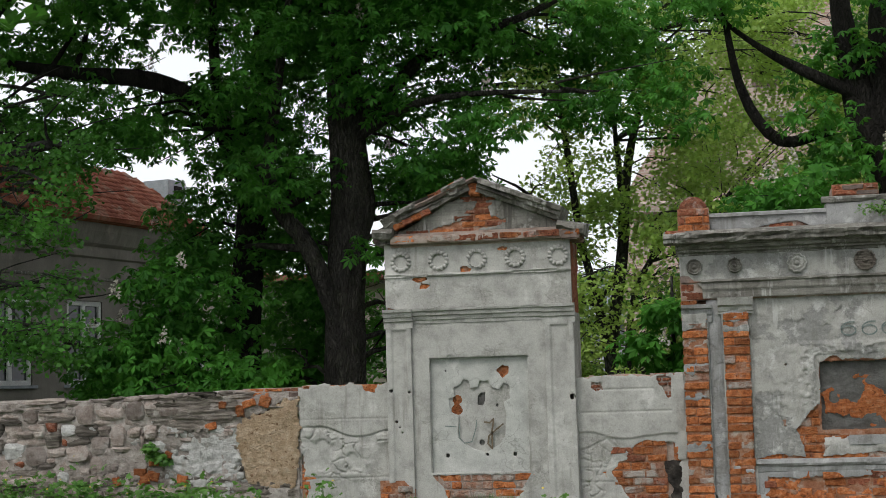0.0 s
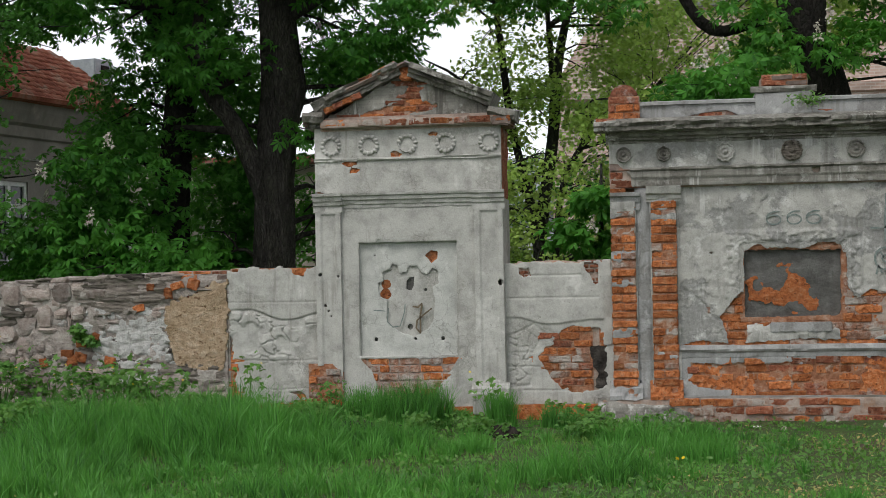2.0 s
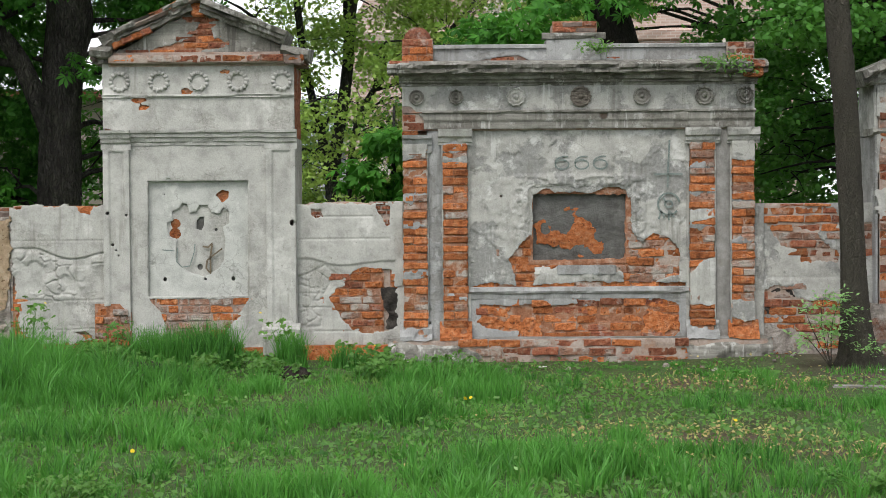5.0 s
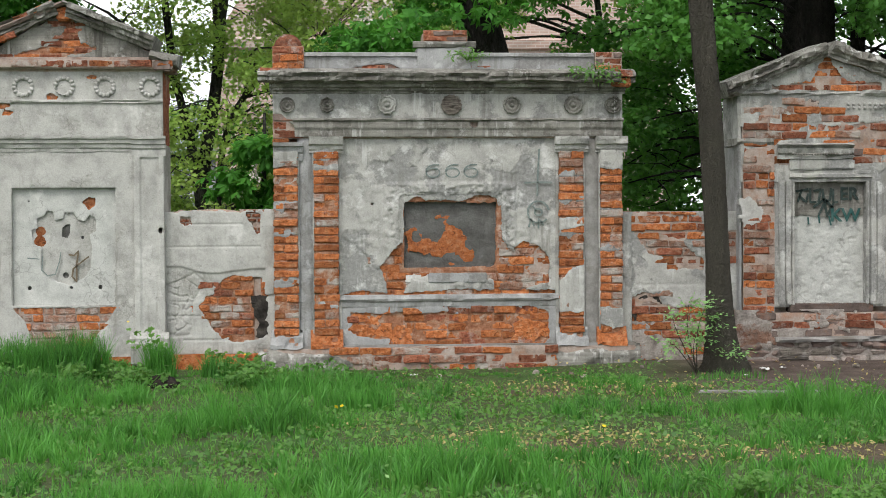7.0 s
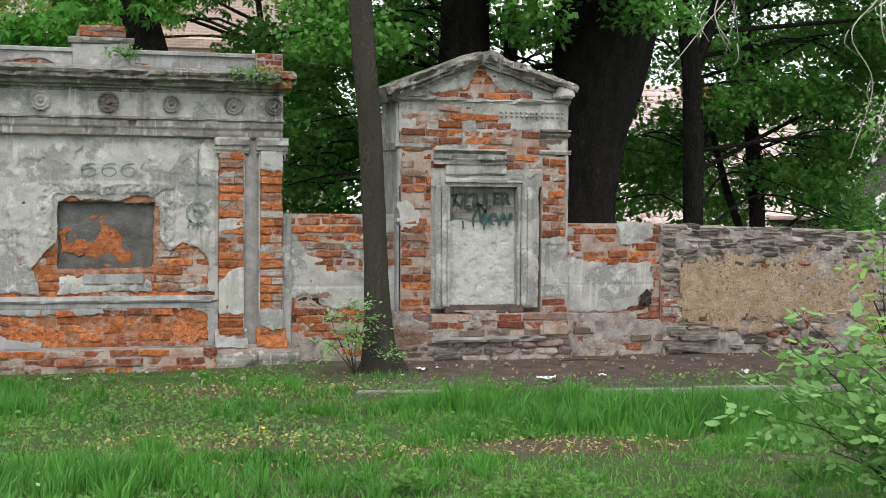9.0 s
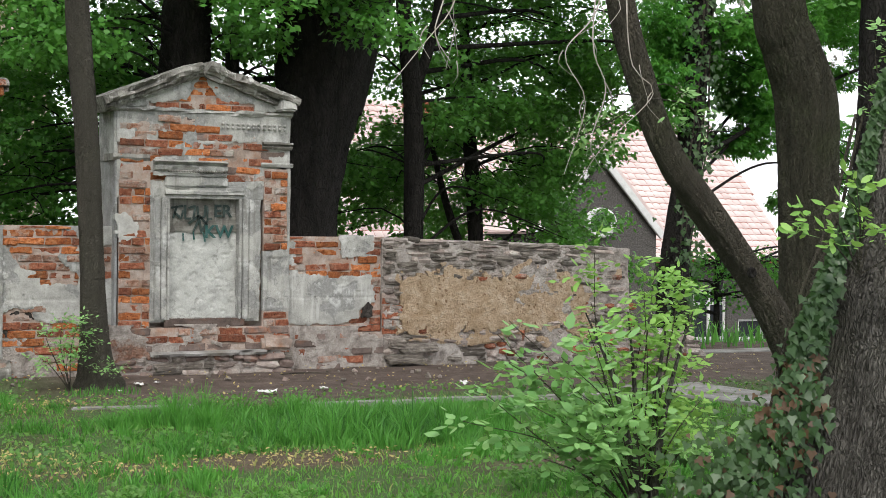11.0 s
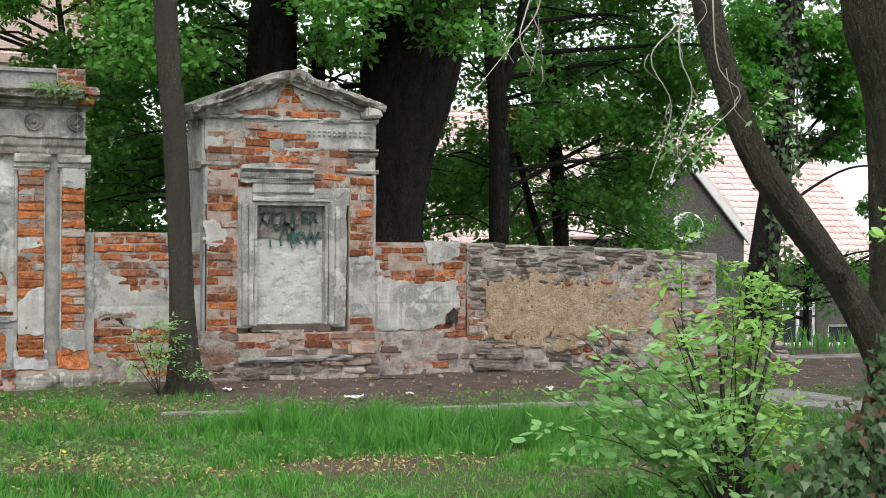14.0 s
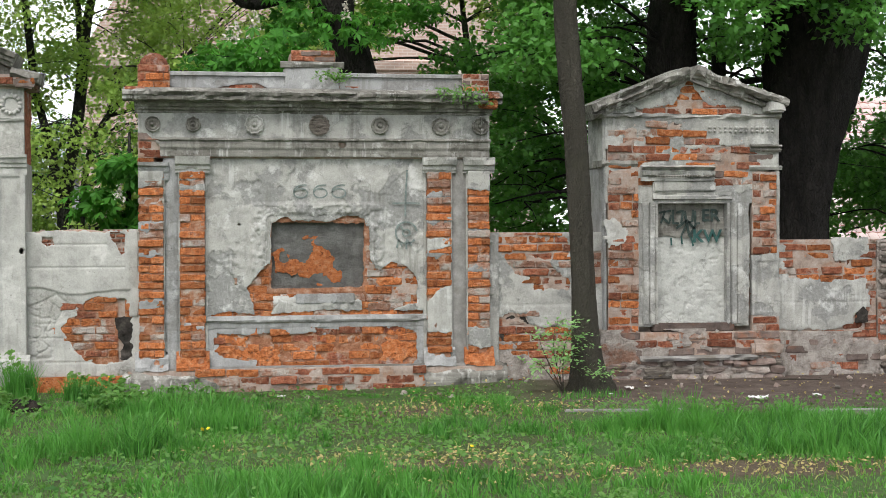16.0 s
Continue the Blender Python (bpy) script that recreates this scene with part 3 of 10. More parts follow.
def stone_mesh(material, seed):
    """A rough unit stone, one metre each way, to be scaled: rounded and skewed, with an uneven face."""
    slaty = material is STONE_SLATE
    bm = bmesh.new()
    bmesh.ops.create_cube(bm, size=1)
    bmesh.ops.subdivide_edges(bm, edges=bm.edges[:], cuts=2, use_grid_fill=True)
    shift = Vector((seed * 3.7, seed * 1.3, seed * 0.7))
    for v in bm.verts:
        q = v.co * 2
        p = 7 if slaty else 4.5
        r = (abs(q.x) ** p + abs(q.y) ** p + abs(q.z) ** p) ** (1 / p)
        v.co = q / r * 0.52
        v.co += noise.noise_vector(v.co * 1.5 + shift) * 0.14 + noise.noise_vector(v.co * 4.1 + shift) * 0.05
    return bm_mesh("stone", bm, material, False)


STONES = {m.name: [stone_mesh(m, k) for k in range(12)] for m in (STONE_WARM, STONE_SLATE, STONE_LIMED, BRICK_GREY, BRICK_RED)}


def cells(X, Z, freq, seed, stretch=1.6):
    """Stone-shaped cells: 0 along their borders, rising to about 1 inside."""
    U, V = np.asarray(X) * freq / stretch, np.asarray(Z) * freq
    iu, iv = np.floor(U), np.floor(V)
    d1, d2 = np.full(U.shape, 9.0), np.full(U.shape, 9.0)
    for a in (-1, 0, 1):
        for b in (-1, 0, 1):
            pu = iu + a + 0.1 + 0.8 * lattice(iu + a, iv + b, seed)
            pv = iv + b + 0.1 + 0.8 * lattice(iu + a, iv + b, seed + 7)
            d = np.hypot(U - pu, V - pv)
            d2 = np.minimum(np.maximum(d, d1), d2)
            d1 = np.minimum(d, d1)
    return np.clip((d2 - d1) * 2.2, 0, 1)


def rubble(parent, x0, x1, z0, top, front, exposed, seed, style):
    """Random rubble: each stone is bedded on the lowest spot of those below. style(x, z, rng): (tone, width, height, proud)."""
    rng = random.Random(seed)
    cell = 0.02
    n = int((x1 - x0) / cell)
    sky_line = np.full(n, z0) + np.array([rng.uniform(0, 0.04) for _ in range(n)])
    closed = np.zeros(n, bool)
    for _ in range(1500):
        level = np.where(closed, 9.0, sky_line)
        i = int(np.argmin(level))
        if level[i] > 8:
            break
        x, z = x0 + i * cell, float(level[i])
        tone, w, h, proud = style(x, z, rng)
        j, limit = i, z + 0.6 * h
        while j < n and (j - i) * cell < w and level[j] < limit:
            j += 1
        k = i
        while k > 0 and (j - k) * cell < w and level[k - 1] < limit:
            k -= 1
        a, b = x0 + k * cell, x0 + j * cell
        zb = float(np.median(sky_line[k:j]))
        xc, zc = (a + b) / 2, zb + h / 2
        if zb + 0.6 * h > top(xc):
            closed[k:j] = True
            continue
        sky_line[k:j] = zb + h
        if b - a < 0.035 or float(exposed(np.array(xc), np.array(zc))) < -0.01:
            continue
        ob = new("stone", rng.choice(STONES[tone.name]))
        depth = rng.uniform(0.13, 0.18)
        ob.location = (xc, front + depth / 2 - proud, zc)
        ob.rotation_euler = (rng.uniform(-0.12, 0.12), rng.uniform(-0.1, 0.1), rng.uniform(-0.12, 0.12))
        ob.scale = ((b - a) * rng.uniform(0.9, 1.06), depth, h * rng.uniform(0.88, 1.1))
        under(ob, parent)


def lathe(name, material, profile, segments=28, wave=0, depth=0.0, centre=(0, 0, 0)):
    """A round relief that faces -y. profile: (radius, out); wave petals modulate the radius by depth."""
    cx, cy, cz = centre
    verts, faces = [], []
    k = len(profile)
    for i in range(segments):
        a = 2 * math.pi * i / segments
        for j, (r, o) in enumerate(profile):
            rr = r * (1 + depth * math.cos(wave * a) * (1 if 0 < j else 0)) if wave else r
            verts.append((cx + rr * math.cos(a), cy - o, cz + rr * math.sin(a)))
    for i in range(segments):
        for j in range(k - 1):
            a, b = i * k, ((i + 1) % segments) * k
            faces.append((a + j, b + j, b + j + 1, a + j + 1))
    return from_arrays(name, verts, faces, material)


def stroke(name, material, points, width, y, closed=False):
    """A painted line on a face towards -y."""
    p = np.array(points, float)
    fine = []
    for a, b in zip(p[:-1], p[1:]):
        n = max(2, int(np.hypot(*(b - a)) / 0.02))
        fine += [a + (b - a) * s for s in np.linspace(0, 1, n, endpoint=False)]
    fine = np.array(fine + [p[-1]])
    d = np.gradient(fine, axis=0)
    d /= np.maximum(np.hypot(d[:, 0], d[:, 1])[:, None], 1e-9)
    w = width / 2 * (1 + 0.35 * fbm(fine[:, 0], fine[:, 1], 30, 2, 3))[:, None]
    nrm = np.stack([-d[:, 1], d[:, 0]], 1) * w
    n = len(fine)
    verts = [(x, y, z) for x, z in np.concatenate([fine + nrm, fine - nrm])] + [(x, y + 0.004, z) for x, z in np.concatenate([fine + nrm, fine - nrm])]
    faces = [(i, i + n, i + n + 1, i + 1) for i in range(n - 1)]
    faces += [(i, i + 1, i + 1 + 2 * n, i + 2 * n) for i in range(n - 1)] + [(i + n, i + 3 * n, i + 3 * n + 1, i + n + 1) for i in range(n - 1)]
    return from_arrays(name, verts, faces, material, False)


def arc(cx, cz, rx, rz, a0, a1, n=14):
    return [(cx + rx * math.cos(radians(a0 + (a1 - a0) * i / n)), cz + rz * math.sin(radians(a0 + (a1 - a0) * i / n))) for i in range(n + 1)]

# ---- ground ----
def smooth(a, b, v):
    s = np.clip((np.asarray(v, float) - a) / (b - a), 0, 1)
    return s * s * (3 - 2 * s)


def ground_z(x, y):
    """Gentle lawn, a low bank against the old wall, a terrace that falls away behind it."""
    x, y = np.asarray(x, float), np.asarray(y, float)
    z = 0.035 * fbm(x, y, 0.6, 3, 11) + 0.012 * fbm(x, y, 3.0, 3, 12)
    z = z + 0.14 * smooth(-0.6, -3.5, x) * smooth(9.5, 13.4, y)
    z = z + 0.05 * smooth(12.6, 13.8, y) * smooth(0, 3, x) - 0.02
    z = z - 1.9 * smooth(15.2, 27, y) * smooth(4, 9, x)
    return z


def ground_sheet():
    u = np.linspace(-1, 1, 181)
    xs = 2.5 + 14 * u + 330 * np.sign(u) * np.abs(u) ** 7
    v = np.linspace(-1, 1, 181)
    ys = 10 + 11 * v + 420 * np.sign(v) * np.abs(v) ** 7
    X, Y = np.meshgrid(xs, ys, indexing="ij")
    Z = ground_z(X, Y)
    n = len(ys)
    i, j = np.meshgrid(np.arange(len(xs) - 1), np.arange(n - 1), indexing="ij")
    a = (i * n + j).ravel()
    q = np.stack([a, a + n, a + n + 1, a + 1], 1)
    return quads_mesh("ground", np.stack([X.ravel(), Y.ravel(), Z.ravel()], 1), q, GROUND, True)


def ground_material():
    m = surface("lawn_soil", (0.04, 0.05, 0.02), (0.065, 0.085, 0.03), (0.1, 0.12, 0.045), scale=4, bump=0.9, grain=50, stain=(0.05, 0.1, 0.025), stain_at=(0.42, 0.56), stain_scale=1.3, speck=(0.2, 0.18, 0.09), depth=0.02)
    nt = m.node_tree
    bsdf = nt.nodes["Principled BSDF"]
    lawn = bsdf.inputs["Base Color"].links[0].from_socket
    geo = nt.nodes.new("ShaderNodeNewGeometry")
    sep = nt.nodes.new("ShaderNodeSeparateXYZ")
    nt.links.new(geo.outputs["Position"], sep.inputs[0])
    soil = ramp(nt, noise_node(nt, geo.outputs["Position"], 5, 8, 0.7), [(0.3, (0.05, 0.037, 0.03)), (0.5, (0.085, 0.063, 0.052)), (0.7, (0.15, 0.115, 0.095))])
    # bare trodden earth at the foot of the wall, from the monument's end eastwards
    edge = nt.nodes.new("ShaderNodeMath")
    edge.operation = "MULTIPLY_ADD"
    nt.links.new(noise_node(nt, geo.outputs["Position"], 1.6, 5), edge.inputs[0])
    edge.inputs[1].default_value = 1.6
    nt.links.new(sep.outputs[1], edge.inputs[2])
    across = stepped(nt, edge.outputs[0], 12.1, 12.9)
    along = stepped(nt, sep.outputs[0], 2.2, 3.6)
    both = nt.nodes.new("ShaderNodeMath")
    both.operation = "MULTIPLY"
    nt.links.new(across, both.inputs[0])
    nt.links.new(along, both.inputs[1])
    ground_tone = blend(nt, both.outputs[0], lawn, soil)
    # scuffed spots in the lawn where dry earth shows
    for cx, cy, rx, ry in ((3.2, 8.72, 1.5, 0.42), (1.4, 9.1, 0.8, 0.6), (2.1, 12.2, 1.2, 0.5), (5.2, 8.1, 0.8, 0.35)):
        mp = nt.nodes.new("ShaderNodeMapping")
        mp.inputs["Location"].default_value, mp.inputs["Scale"].default_value = (-cx / rx, -cy / ry, 0), (1 / rx, 1 / ry, 0)
        nt.links.new(geo.outputs["Position"], mp.inputs[0])
        span = nt.nodes.new("ShaderNodeVectorMath")
        span.operation = "LENGTH"
        nt.links.new(mp.outputs[0], span.inputs[0])
        ragged = nt.nodes.new("ShaderNodeMath")
        ragged.operation = "ADD"
        nt.links.new(span.outputs["Value"], ragged.inputs[0])
        nt.links.new(noise_node(nt, geo.outputs["Position"], 4.0, 5, 0.65), ragged.inputs[1])
        ground_tone = blend(nt, stepped(nt, ragged.outputs[0], 1.5, 1.05), ground_tone, ramp(nt, noise_node(nt, geo.outputs["Position"], 30, 6, 0.75), [(0.3, (0.05, 0.036, 0.025)), (0.55, (0.1, 0.075, 0.05)), (0.75, (0.24, 0.19, 0.12))]))
    nt.links.new(ground_tone, bsdf.inputs["Base Color"])
    return m


GROUND = ground_material()
tagged(new("ground", ground_sheet()), "lawn soil with bare trodden earth along the wall", "ground", kind="structure")

# ---- the old cemetery wall, section by section ----
def masonry(name, label, material, x0, x1, y0, y1, z0, z1, top_wear=0.02, seed=0):
    """A wall section: an uneven core that carries its bricks, stones and plaster."""
    root = thing(name, ((x0 + x1) / 2, (y0 + y1) / 2, 0), label, "wall", kind="structure")
    bm = bmesh.new()
    n = max(3, int((x1 - x0) / 0.07))
    ring = []
    for i in range(n + 1):
        x = x0 + (x1 - x0) * i / n
        t = (z1(x) if callable(z1) else z1) + top_wear * float(fbm(x, seed, 6, 3, seed))
        ring.append([bm.verts.new(p) for p in ((x, y0, z0), (x, y0, t - 0.02), (x, y0 + 0.03, t), (x, y1 - 0.03, t), (x, y1, t - 0.02), (x, y1, z0))])
    for a, b in zip(ring, ring[1:]):
        for j in range(6):
            k = (j + 1) % 6
            bm.faces.new((a[j], b[j], b[k], a[k]))
    bm.faces.new(ring[0])
    bm.faces.new(ring[-1][::-1])
    part("masonry_core", bm_mesh("masonry_core", bm, material), root)
    return root


FACE = 14.04          # the brick face of the wall; its plaster stands 2 cm proud

# left: rubble of field stones and slate, with patches of old render
stone_top = lambda x: 1.37 + 0.05 * (x + 6.2) / 2.1 if x > -6.2 else 1.37
wall_left = masonry("wall_1", "crumbling rubble wall of field stones and dark slate", RUBBLE_MORTAR, -9.5, -4.08, 14.02, 14.5, -0.1, stone_top, 0.045, 3)
TAN_LEFT = inside([(-4.71, 1.02), (-4.62, 1.16), (-4.42, 1.21), (-4.26, 1.32), (-4.09, 1.31), (-4.09, 0.99), (-4.11, 0.72), (-4.15, 0.51), (-4.33, 0.48), (-4.66, 0.58), (-4.68, 0.83)])
WHITE_LEFT = inside([(-5.18, 0.95), (-4.99, 1.03), (-4.71, 1.08), (-4.69, 0.59), (-5.11, 0.56), (-5.44, 0.6), (-5.38, 0.79), (-5.21, 0.81)])
PINK_LEFT = inside([(-6.1, 0.92), (-5.7, 0.98), (-5.55, 0.9), (-5.6, 0.72), (-5.8, 0.62), (-6.15, 0.66)])
LOW_LEFT = inside([(-5.85, 0.56), (-5.5, 0.6), (-5.25, 0.45), (-5.35, 0.28), (-5.8, 0.3)])
part("render_patch", sheet("render_patch", RENDER_TAN, TAN_LEFT, -4.8, -4.05, 0.42, 1.38, 13.988, 0.08, cell=0.01, relief=lambda X, Z: 0.012 * fbm(X, Z, 5, 3, 2), rough=0.011, ragged=0.06, seed=21), wall_left, "tan gritty render with a ragged edge")
part("render_patch", sheet("render_patch", STONE_LIMED, WHITE_LEFT, -5.55, -4.62, 0.5, 1.12, 14.0, 0.08, cell=0.01, relief=lambda X, Z: 0.036 * cells(X + 0.06 * fbm(X, Z, 9, 2, 4), Z + 0.05 * fbm(X, Z, 8, 2, 3), 8, 5, 1.3) * (0.5 + 0.6 * fbm(X, Z, 5, 2, 6)) + 0.006, rough=0.009, ragged=0.11, seed=22), wall_left, "whitewashed lumpy mortar over small stones")
part("render_patch", sheet("render_patch", RUBBLE_MORTAR, any_of(PINK_LEFT, LOW_LEFT), -6.3, -5.2, 0.2, 1.02, 13.985, 0.08, relief=lambda X, Z: 0.016 * fbm(X, Z, 8, 3, 6), rough=0.009, ragged=0.12, seed=23), wall_left, "pinkish crumbled mortar")
bare_left = but_not(rect(-7.6, -4.1, 0.05, 1.45), lambda X, Z: TAN_LEFT(X, Z) - 0.02, lambda X, Z: WHITE_LEFT(X, Z) - 0.05, lambda X, Z: PINK_LEFT(X, Z) - 0.08)
BRICK_TOP_LEFT = inside([(-5.04, 1.3), (-4.73, 1.36), (-4.53, 1.4), (-4.28, 1.43), (-4.09, 1.41), (-4.12, 1.31), (-4.37, 1.23), (-4.7, 1.16), (-5.01, 1.24)])
BRICK_EDGE_LEFT = inside([(-4.19, 0.67), (-4.08, 0.69), (-4.04, 0.51), (-4.03, 0.29), (-3.95, 0.18), (-4.17, 0.21), (-4.14, 0.4)])
part("rubble_mortar", sheet("rubble_mortar", RUBBLE_MORTAR, but_not(rect(-9, -4.08, -0.1, 1.34), TAN_LEFT), -7.7, -4.1, 0.0, 1.36, 14.0, 0.06, 0.014, relief=lambda X, Z: 0.05 * fbm(X, Z, 5, 4, 24), rough=0.012, seed=25), wall_left)


def old_rubble(x, z, rng):
    """Field stones below, a band of slate on a lime bed, small limed stones in the middle, thin slate on top."""
    top = stone_top(x) if x < 0 else far_top(x)
    if z > top - (0.2 if x < -5.45 else 0.27) + 0.06 * math.sin(x * 3.0):
        return (STONE_SLATE if rng.random() < 0.8 else STONE_WARM), rng.uniform(0.1, 0.42), rng.uniform(0.022, 0.06), rng.uniform(-0.01, 0.03)
    if x < -5.45 and z > 0.1 and rng.random() < 0.42:
        return (STONE_WARM if rng.random() < 0.85 else STONE_LIMED), rng.uniform(0.1, 0.34), rng.uniform(0.06, 0.2), rng.uniform(0.01, 0.055)
    if 0.34 < z < 0.56 and rng.random() < 0.7:
        return STONE_SLATE, rng.uniform(0.1, 0.32), rng.uniform(0.035, 0.08), rng.uniform(0.0, 0.03)
    if -5.9 < x < -4.7 and 0.5 < z < 1.1:
        return (STONE_LIMED if rng.random() < 0.6 else STONE_WARM), rng.uniform(0.06, 0.18), rng.uniform(0.04, 0.1), rng.uniform(0.0, 0.026)
    r = rng.random()
    tone = STONE_WARM if r < 0.68 else STONE_SLATE if r < 0.84 else STONE_LIMED if r < 0.9 else BRICK_RED
    if tone is BRICK_RED:
        return tone, rng.uniform(0.07, 0.12), rng.uniform(0.06, 0.1), rng.uniform(0.0, 0.03)
    return tone, rng.uniform(0.09, 0.32), rng.uniform(0.05, 0.16), rng.uniform(0.0, 0.036)


rubble(wall_left, -7.7, -4.1, 0.03, stone_top, 14.0, but_not(bare_left, BRICK_TOP_LEFT, BRICK_EDGE_LEFT), 5, old_rubble)
lay(wall_left, -5.05, -4.08, 1.16, 1.43, 14.03, BRICK_TOP_LEFT, [BRICK_RED, BRICK_GREY, BRICK_ORANGE], seed=8, length=0.17)
lay(wall_left, -4.2, -3.94, 0.16, 0.7, 14.03, BRICK_EDGE_LEFT, [BRICK_ORANGE], seed=9, length=0.2)
part("lime_remains", sheet("lime_remains", STONE_LIMED, lambda X, Z: 0.6 * fbm(X, Z * 1.8, 2.6, 4, 157) - 0.06 - 0.25 * smooth(1.05, 1.2, Z) - 0.16 * smooth(-5.4, -5.7, X), -7.6, -4.75, 0.2, 1.3, 13.978, 0.08, 0.014, relief=lambda X, Z: 0.02 * fbm(X, Z, 8, 3, 158), ragged=0.08, rough=0.012, seed=159), wall_left, "patches of old limewash over the rubble", "stuff")
SLATE_NEST = inside([(-5.60, 1.29), (-5.23, 1.37), (-4.73, 1.34), (-4.68, 1.23), (-4.76, 1.13), (-4.99, 1.05), (-5.24, 1.02), (-5.52, 1.05)])
part("slate_layers", sheet("slate_layers", STONE_SLATE, SLATE_NEST, -5.75, -4.6, 0.95, 1.42, 13.985, 0.08, 0.01, relief=lambda X, Z: 0.03 * smooth(-0.25, 0.25, fbm(X * 0.5, Z * 4.5, 4, 3, 151)) + 0.012 * fbm(X, Z * 3, 9, 2, 152), ragged=0.08, rough=0.01, seed=153), wall_left, "dark layered slate set in the rubble")
for k, (x, z) in enumerate(((-5.54, 0.76), (-5.55, 0.62), (-4.96, 1.08), (-4.67, 1.22), (-5.39, 0.82), (-5.64, 0.59), (-5.68, 0.66), (-5.26, 0.58), (-5.92, 0.57), (-4.84, 1.28), (-4.42, 1.30), (-4.58, 1.29))):
    ob = new("stone", brick_set(BRICK_ORANGE)[k % 8])
    ob.location, ob.rotation_euler, ob.scale = (x, 13.976, z), (0, 0.3 * math.sin(k * 2.1), 0), (0.4 + 0.12 * math.sin(k * 1.3), 1.4, 1.3 + 0.3 * math.sin(k * 2.7))
    under(ob, wall_left)

# plastered bay between the rubble and the gabled tomb
wall_plaster = masonry("wall_2", "plastered brick wall bay with scored ashlar joints", MORTAR, -4.08, -3.2, FACE + 0.012, 14.46, -0.1, 1.44, 0.012, 4)
COAT_LEFT = inside([(-4.09, 1.41), (-3.88, 1.44), (-3.6, 1.44), (-3.2, 1.43), (-3.2, 0.22), (-3.35, 0.21), (-3.46, 0.17), (-3.9, 0.17), (-4.01, 0.29), (-4.05, 0.51), (-4.06, 0.72), (-4.09, 0.99)])
BITE_LEFT = inside([(-3.47, 1.47), (-3.45, 1.37), (-3.36, 1.36), (-3.33, 1.47)])
BITE_LOW = inside([(-3.5, 0.27), (-3.42, 0.29), (-3.36, 0.24), (-3.42, 0.21)])


def lumpy_lower(X, Z):
    """A smooth upper band with scored joints, above an older coat that has swollen into lumps."""
    edge = 1.05 - 0.1 * smooth(-3.9, -3.55, X) + 0.06 * smooth(-3.5, -3.2, X)
    upper = smooth(edge - 0.012, edge + 0.012, Z) * 0.014
    joint = -0.006 * (np.exp(-((Z - 1.12) / 0.006) ** 2) + np.exp(-((X + 3.66) / 0.006) ** 2) * (Z > 1.12)) * (Z > edge)
    bed = smooth(0.5, 0.62, Z) * (1 - smooth(edge - 0.03, edge - 0.005, Z)) * smooth(-0.25, 0.1, fbm(X, Z, 3, 2, 30))
    wx, wz = X + 0.09 * fbm(X, Z, 7, 3, 29), Z + 0.06 * fbm(X, Z, 9, 3, 34)
    lumps = (0.02 * smooth(0.05, 0.3, cells(wx, wz, 13, 31, 1.9)) * smooth(-0.3, 0.1, fbm(X, Z, 7, 2, 35)) + 0.006 * fbm(X, Z, 14, 3, 36)) * bed
    tear = -0.016 * np.exp(-((Z - edge - 0.004 * fbm(X, Z, 20, 2, 28)) / 0.006) ** 2) * smooth(-4.06, -3.98, X)
    low = -0.008 * (np.exp(-((Z - 0.57 - 0.012 * fbm(X, Z, 6, 2, 27)) / 0.006) ** 2) + np.exp(-((X + 3.62) / 0.005) ** 2) * (Z < 0.57) + np.exp(-((Z - 0.3 - 0.02 * fbm(X, Z, 5, 2, 26)) / 0.006) ** 2))
    return upper + joint + lumps + low + tear + 0.006 * fbm(X, Z, 6, 3, 32) * (Z < edge)


part("plaster", sheet("plaster", PLASTER_TOMB, but_not(COAT_LEFT, BITE_LEFT, BITE_LOW), -4.1, -3.2, 0.15, 1.46, 14.02, 0.05, cell=0.009, relief=lumpy_lower, ragged=0.035, seed=33), wall_plaster)
lay(wall_plaster, -4.06, -3.2, 0.02, 1.44, FACE, but_not(rect(-4.1, -3.2, -0.1, 1.46), COAT_LEFT), [BRICK_ORANGE, BRICK_RED], seed=11)
lay(wall_plaster, -3.5, -3.3, 1.36, 1.44, FACE - 0.01, BITE_LEFT, [BRICK_ORANGE], seed=12)
part("brick_footing", block("brick_footing", BRICK_RED, -3.9, -3.2, 13.98, 14.1, -0.1, 0.16, 0.01, 0.012, 3), wall_plaster)

# bay between the gabled tomb and the monument
wall_mid = masonry("wall_3", "plastered wall bay with a broken brick patch", MORTAR, -1.47, -0.46, FACE + 0.012, 14.46, -0.1, 1.45, 0.03, 6)
BARE_MID = inside([(-0.96, 0.82), (-0.87, 0.85), (-0.61, 0.84), (-0.54, 0.71), (-0.54, 0.33), (-0.62, 0.28), (-0.83, 0.25), (-0.93, 0.29), (-1.06, 0.38), (-1.08, 0.46), (-1.16, 0.56), (-1.11, 0.64), (-1.0, 0.73)])
HOLE_MID = inside([(-0.69, 0.66), (-0.57, 0.67), (-0.5, 0.62), (-0.475, 0.5), (-0.478, 0.34), (-0.55, 0.27), (-0.64, 0.3), (-0.6, 0.42), (-0.66, 0.5)])
CHIP_MID = any_of(inside([(-1.33, 1.33), (-1.32, 1.4), (-1.23, 1.38), (-1.21, 1.32)]), inside([(-0.74, 1.45), (-0.59, 1.43), (-0.59, 1.23), (-0.63, 1.23), (-0.67, 1.31), (-0.72, 1.36)]))


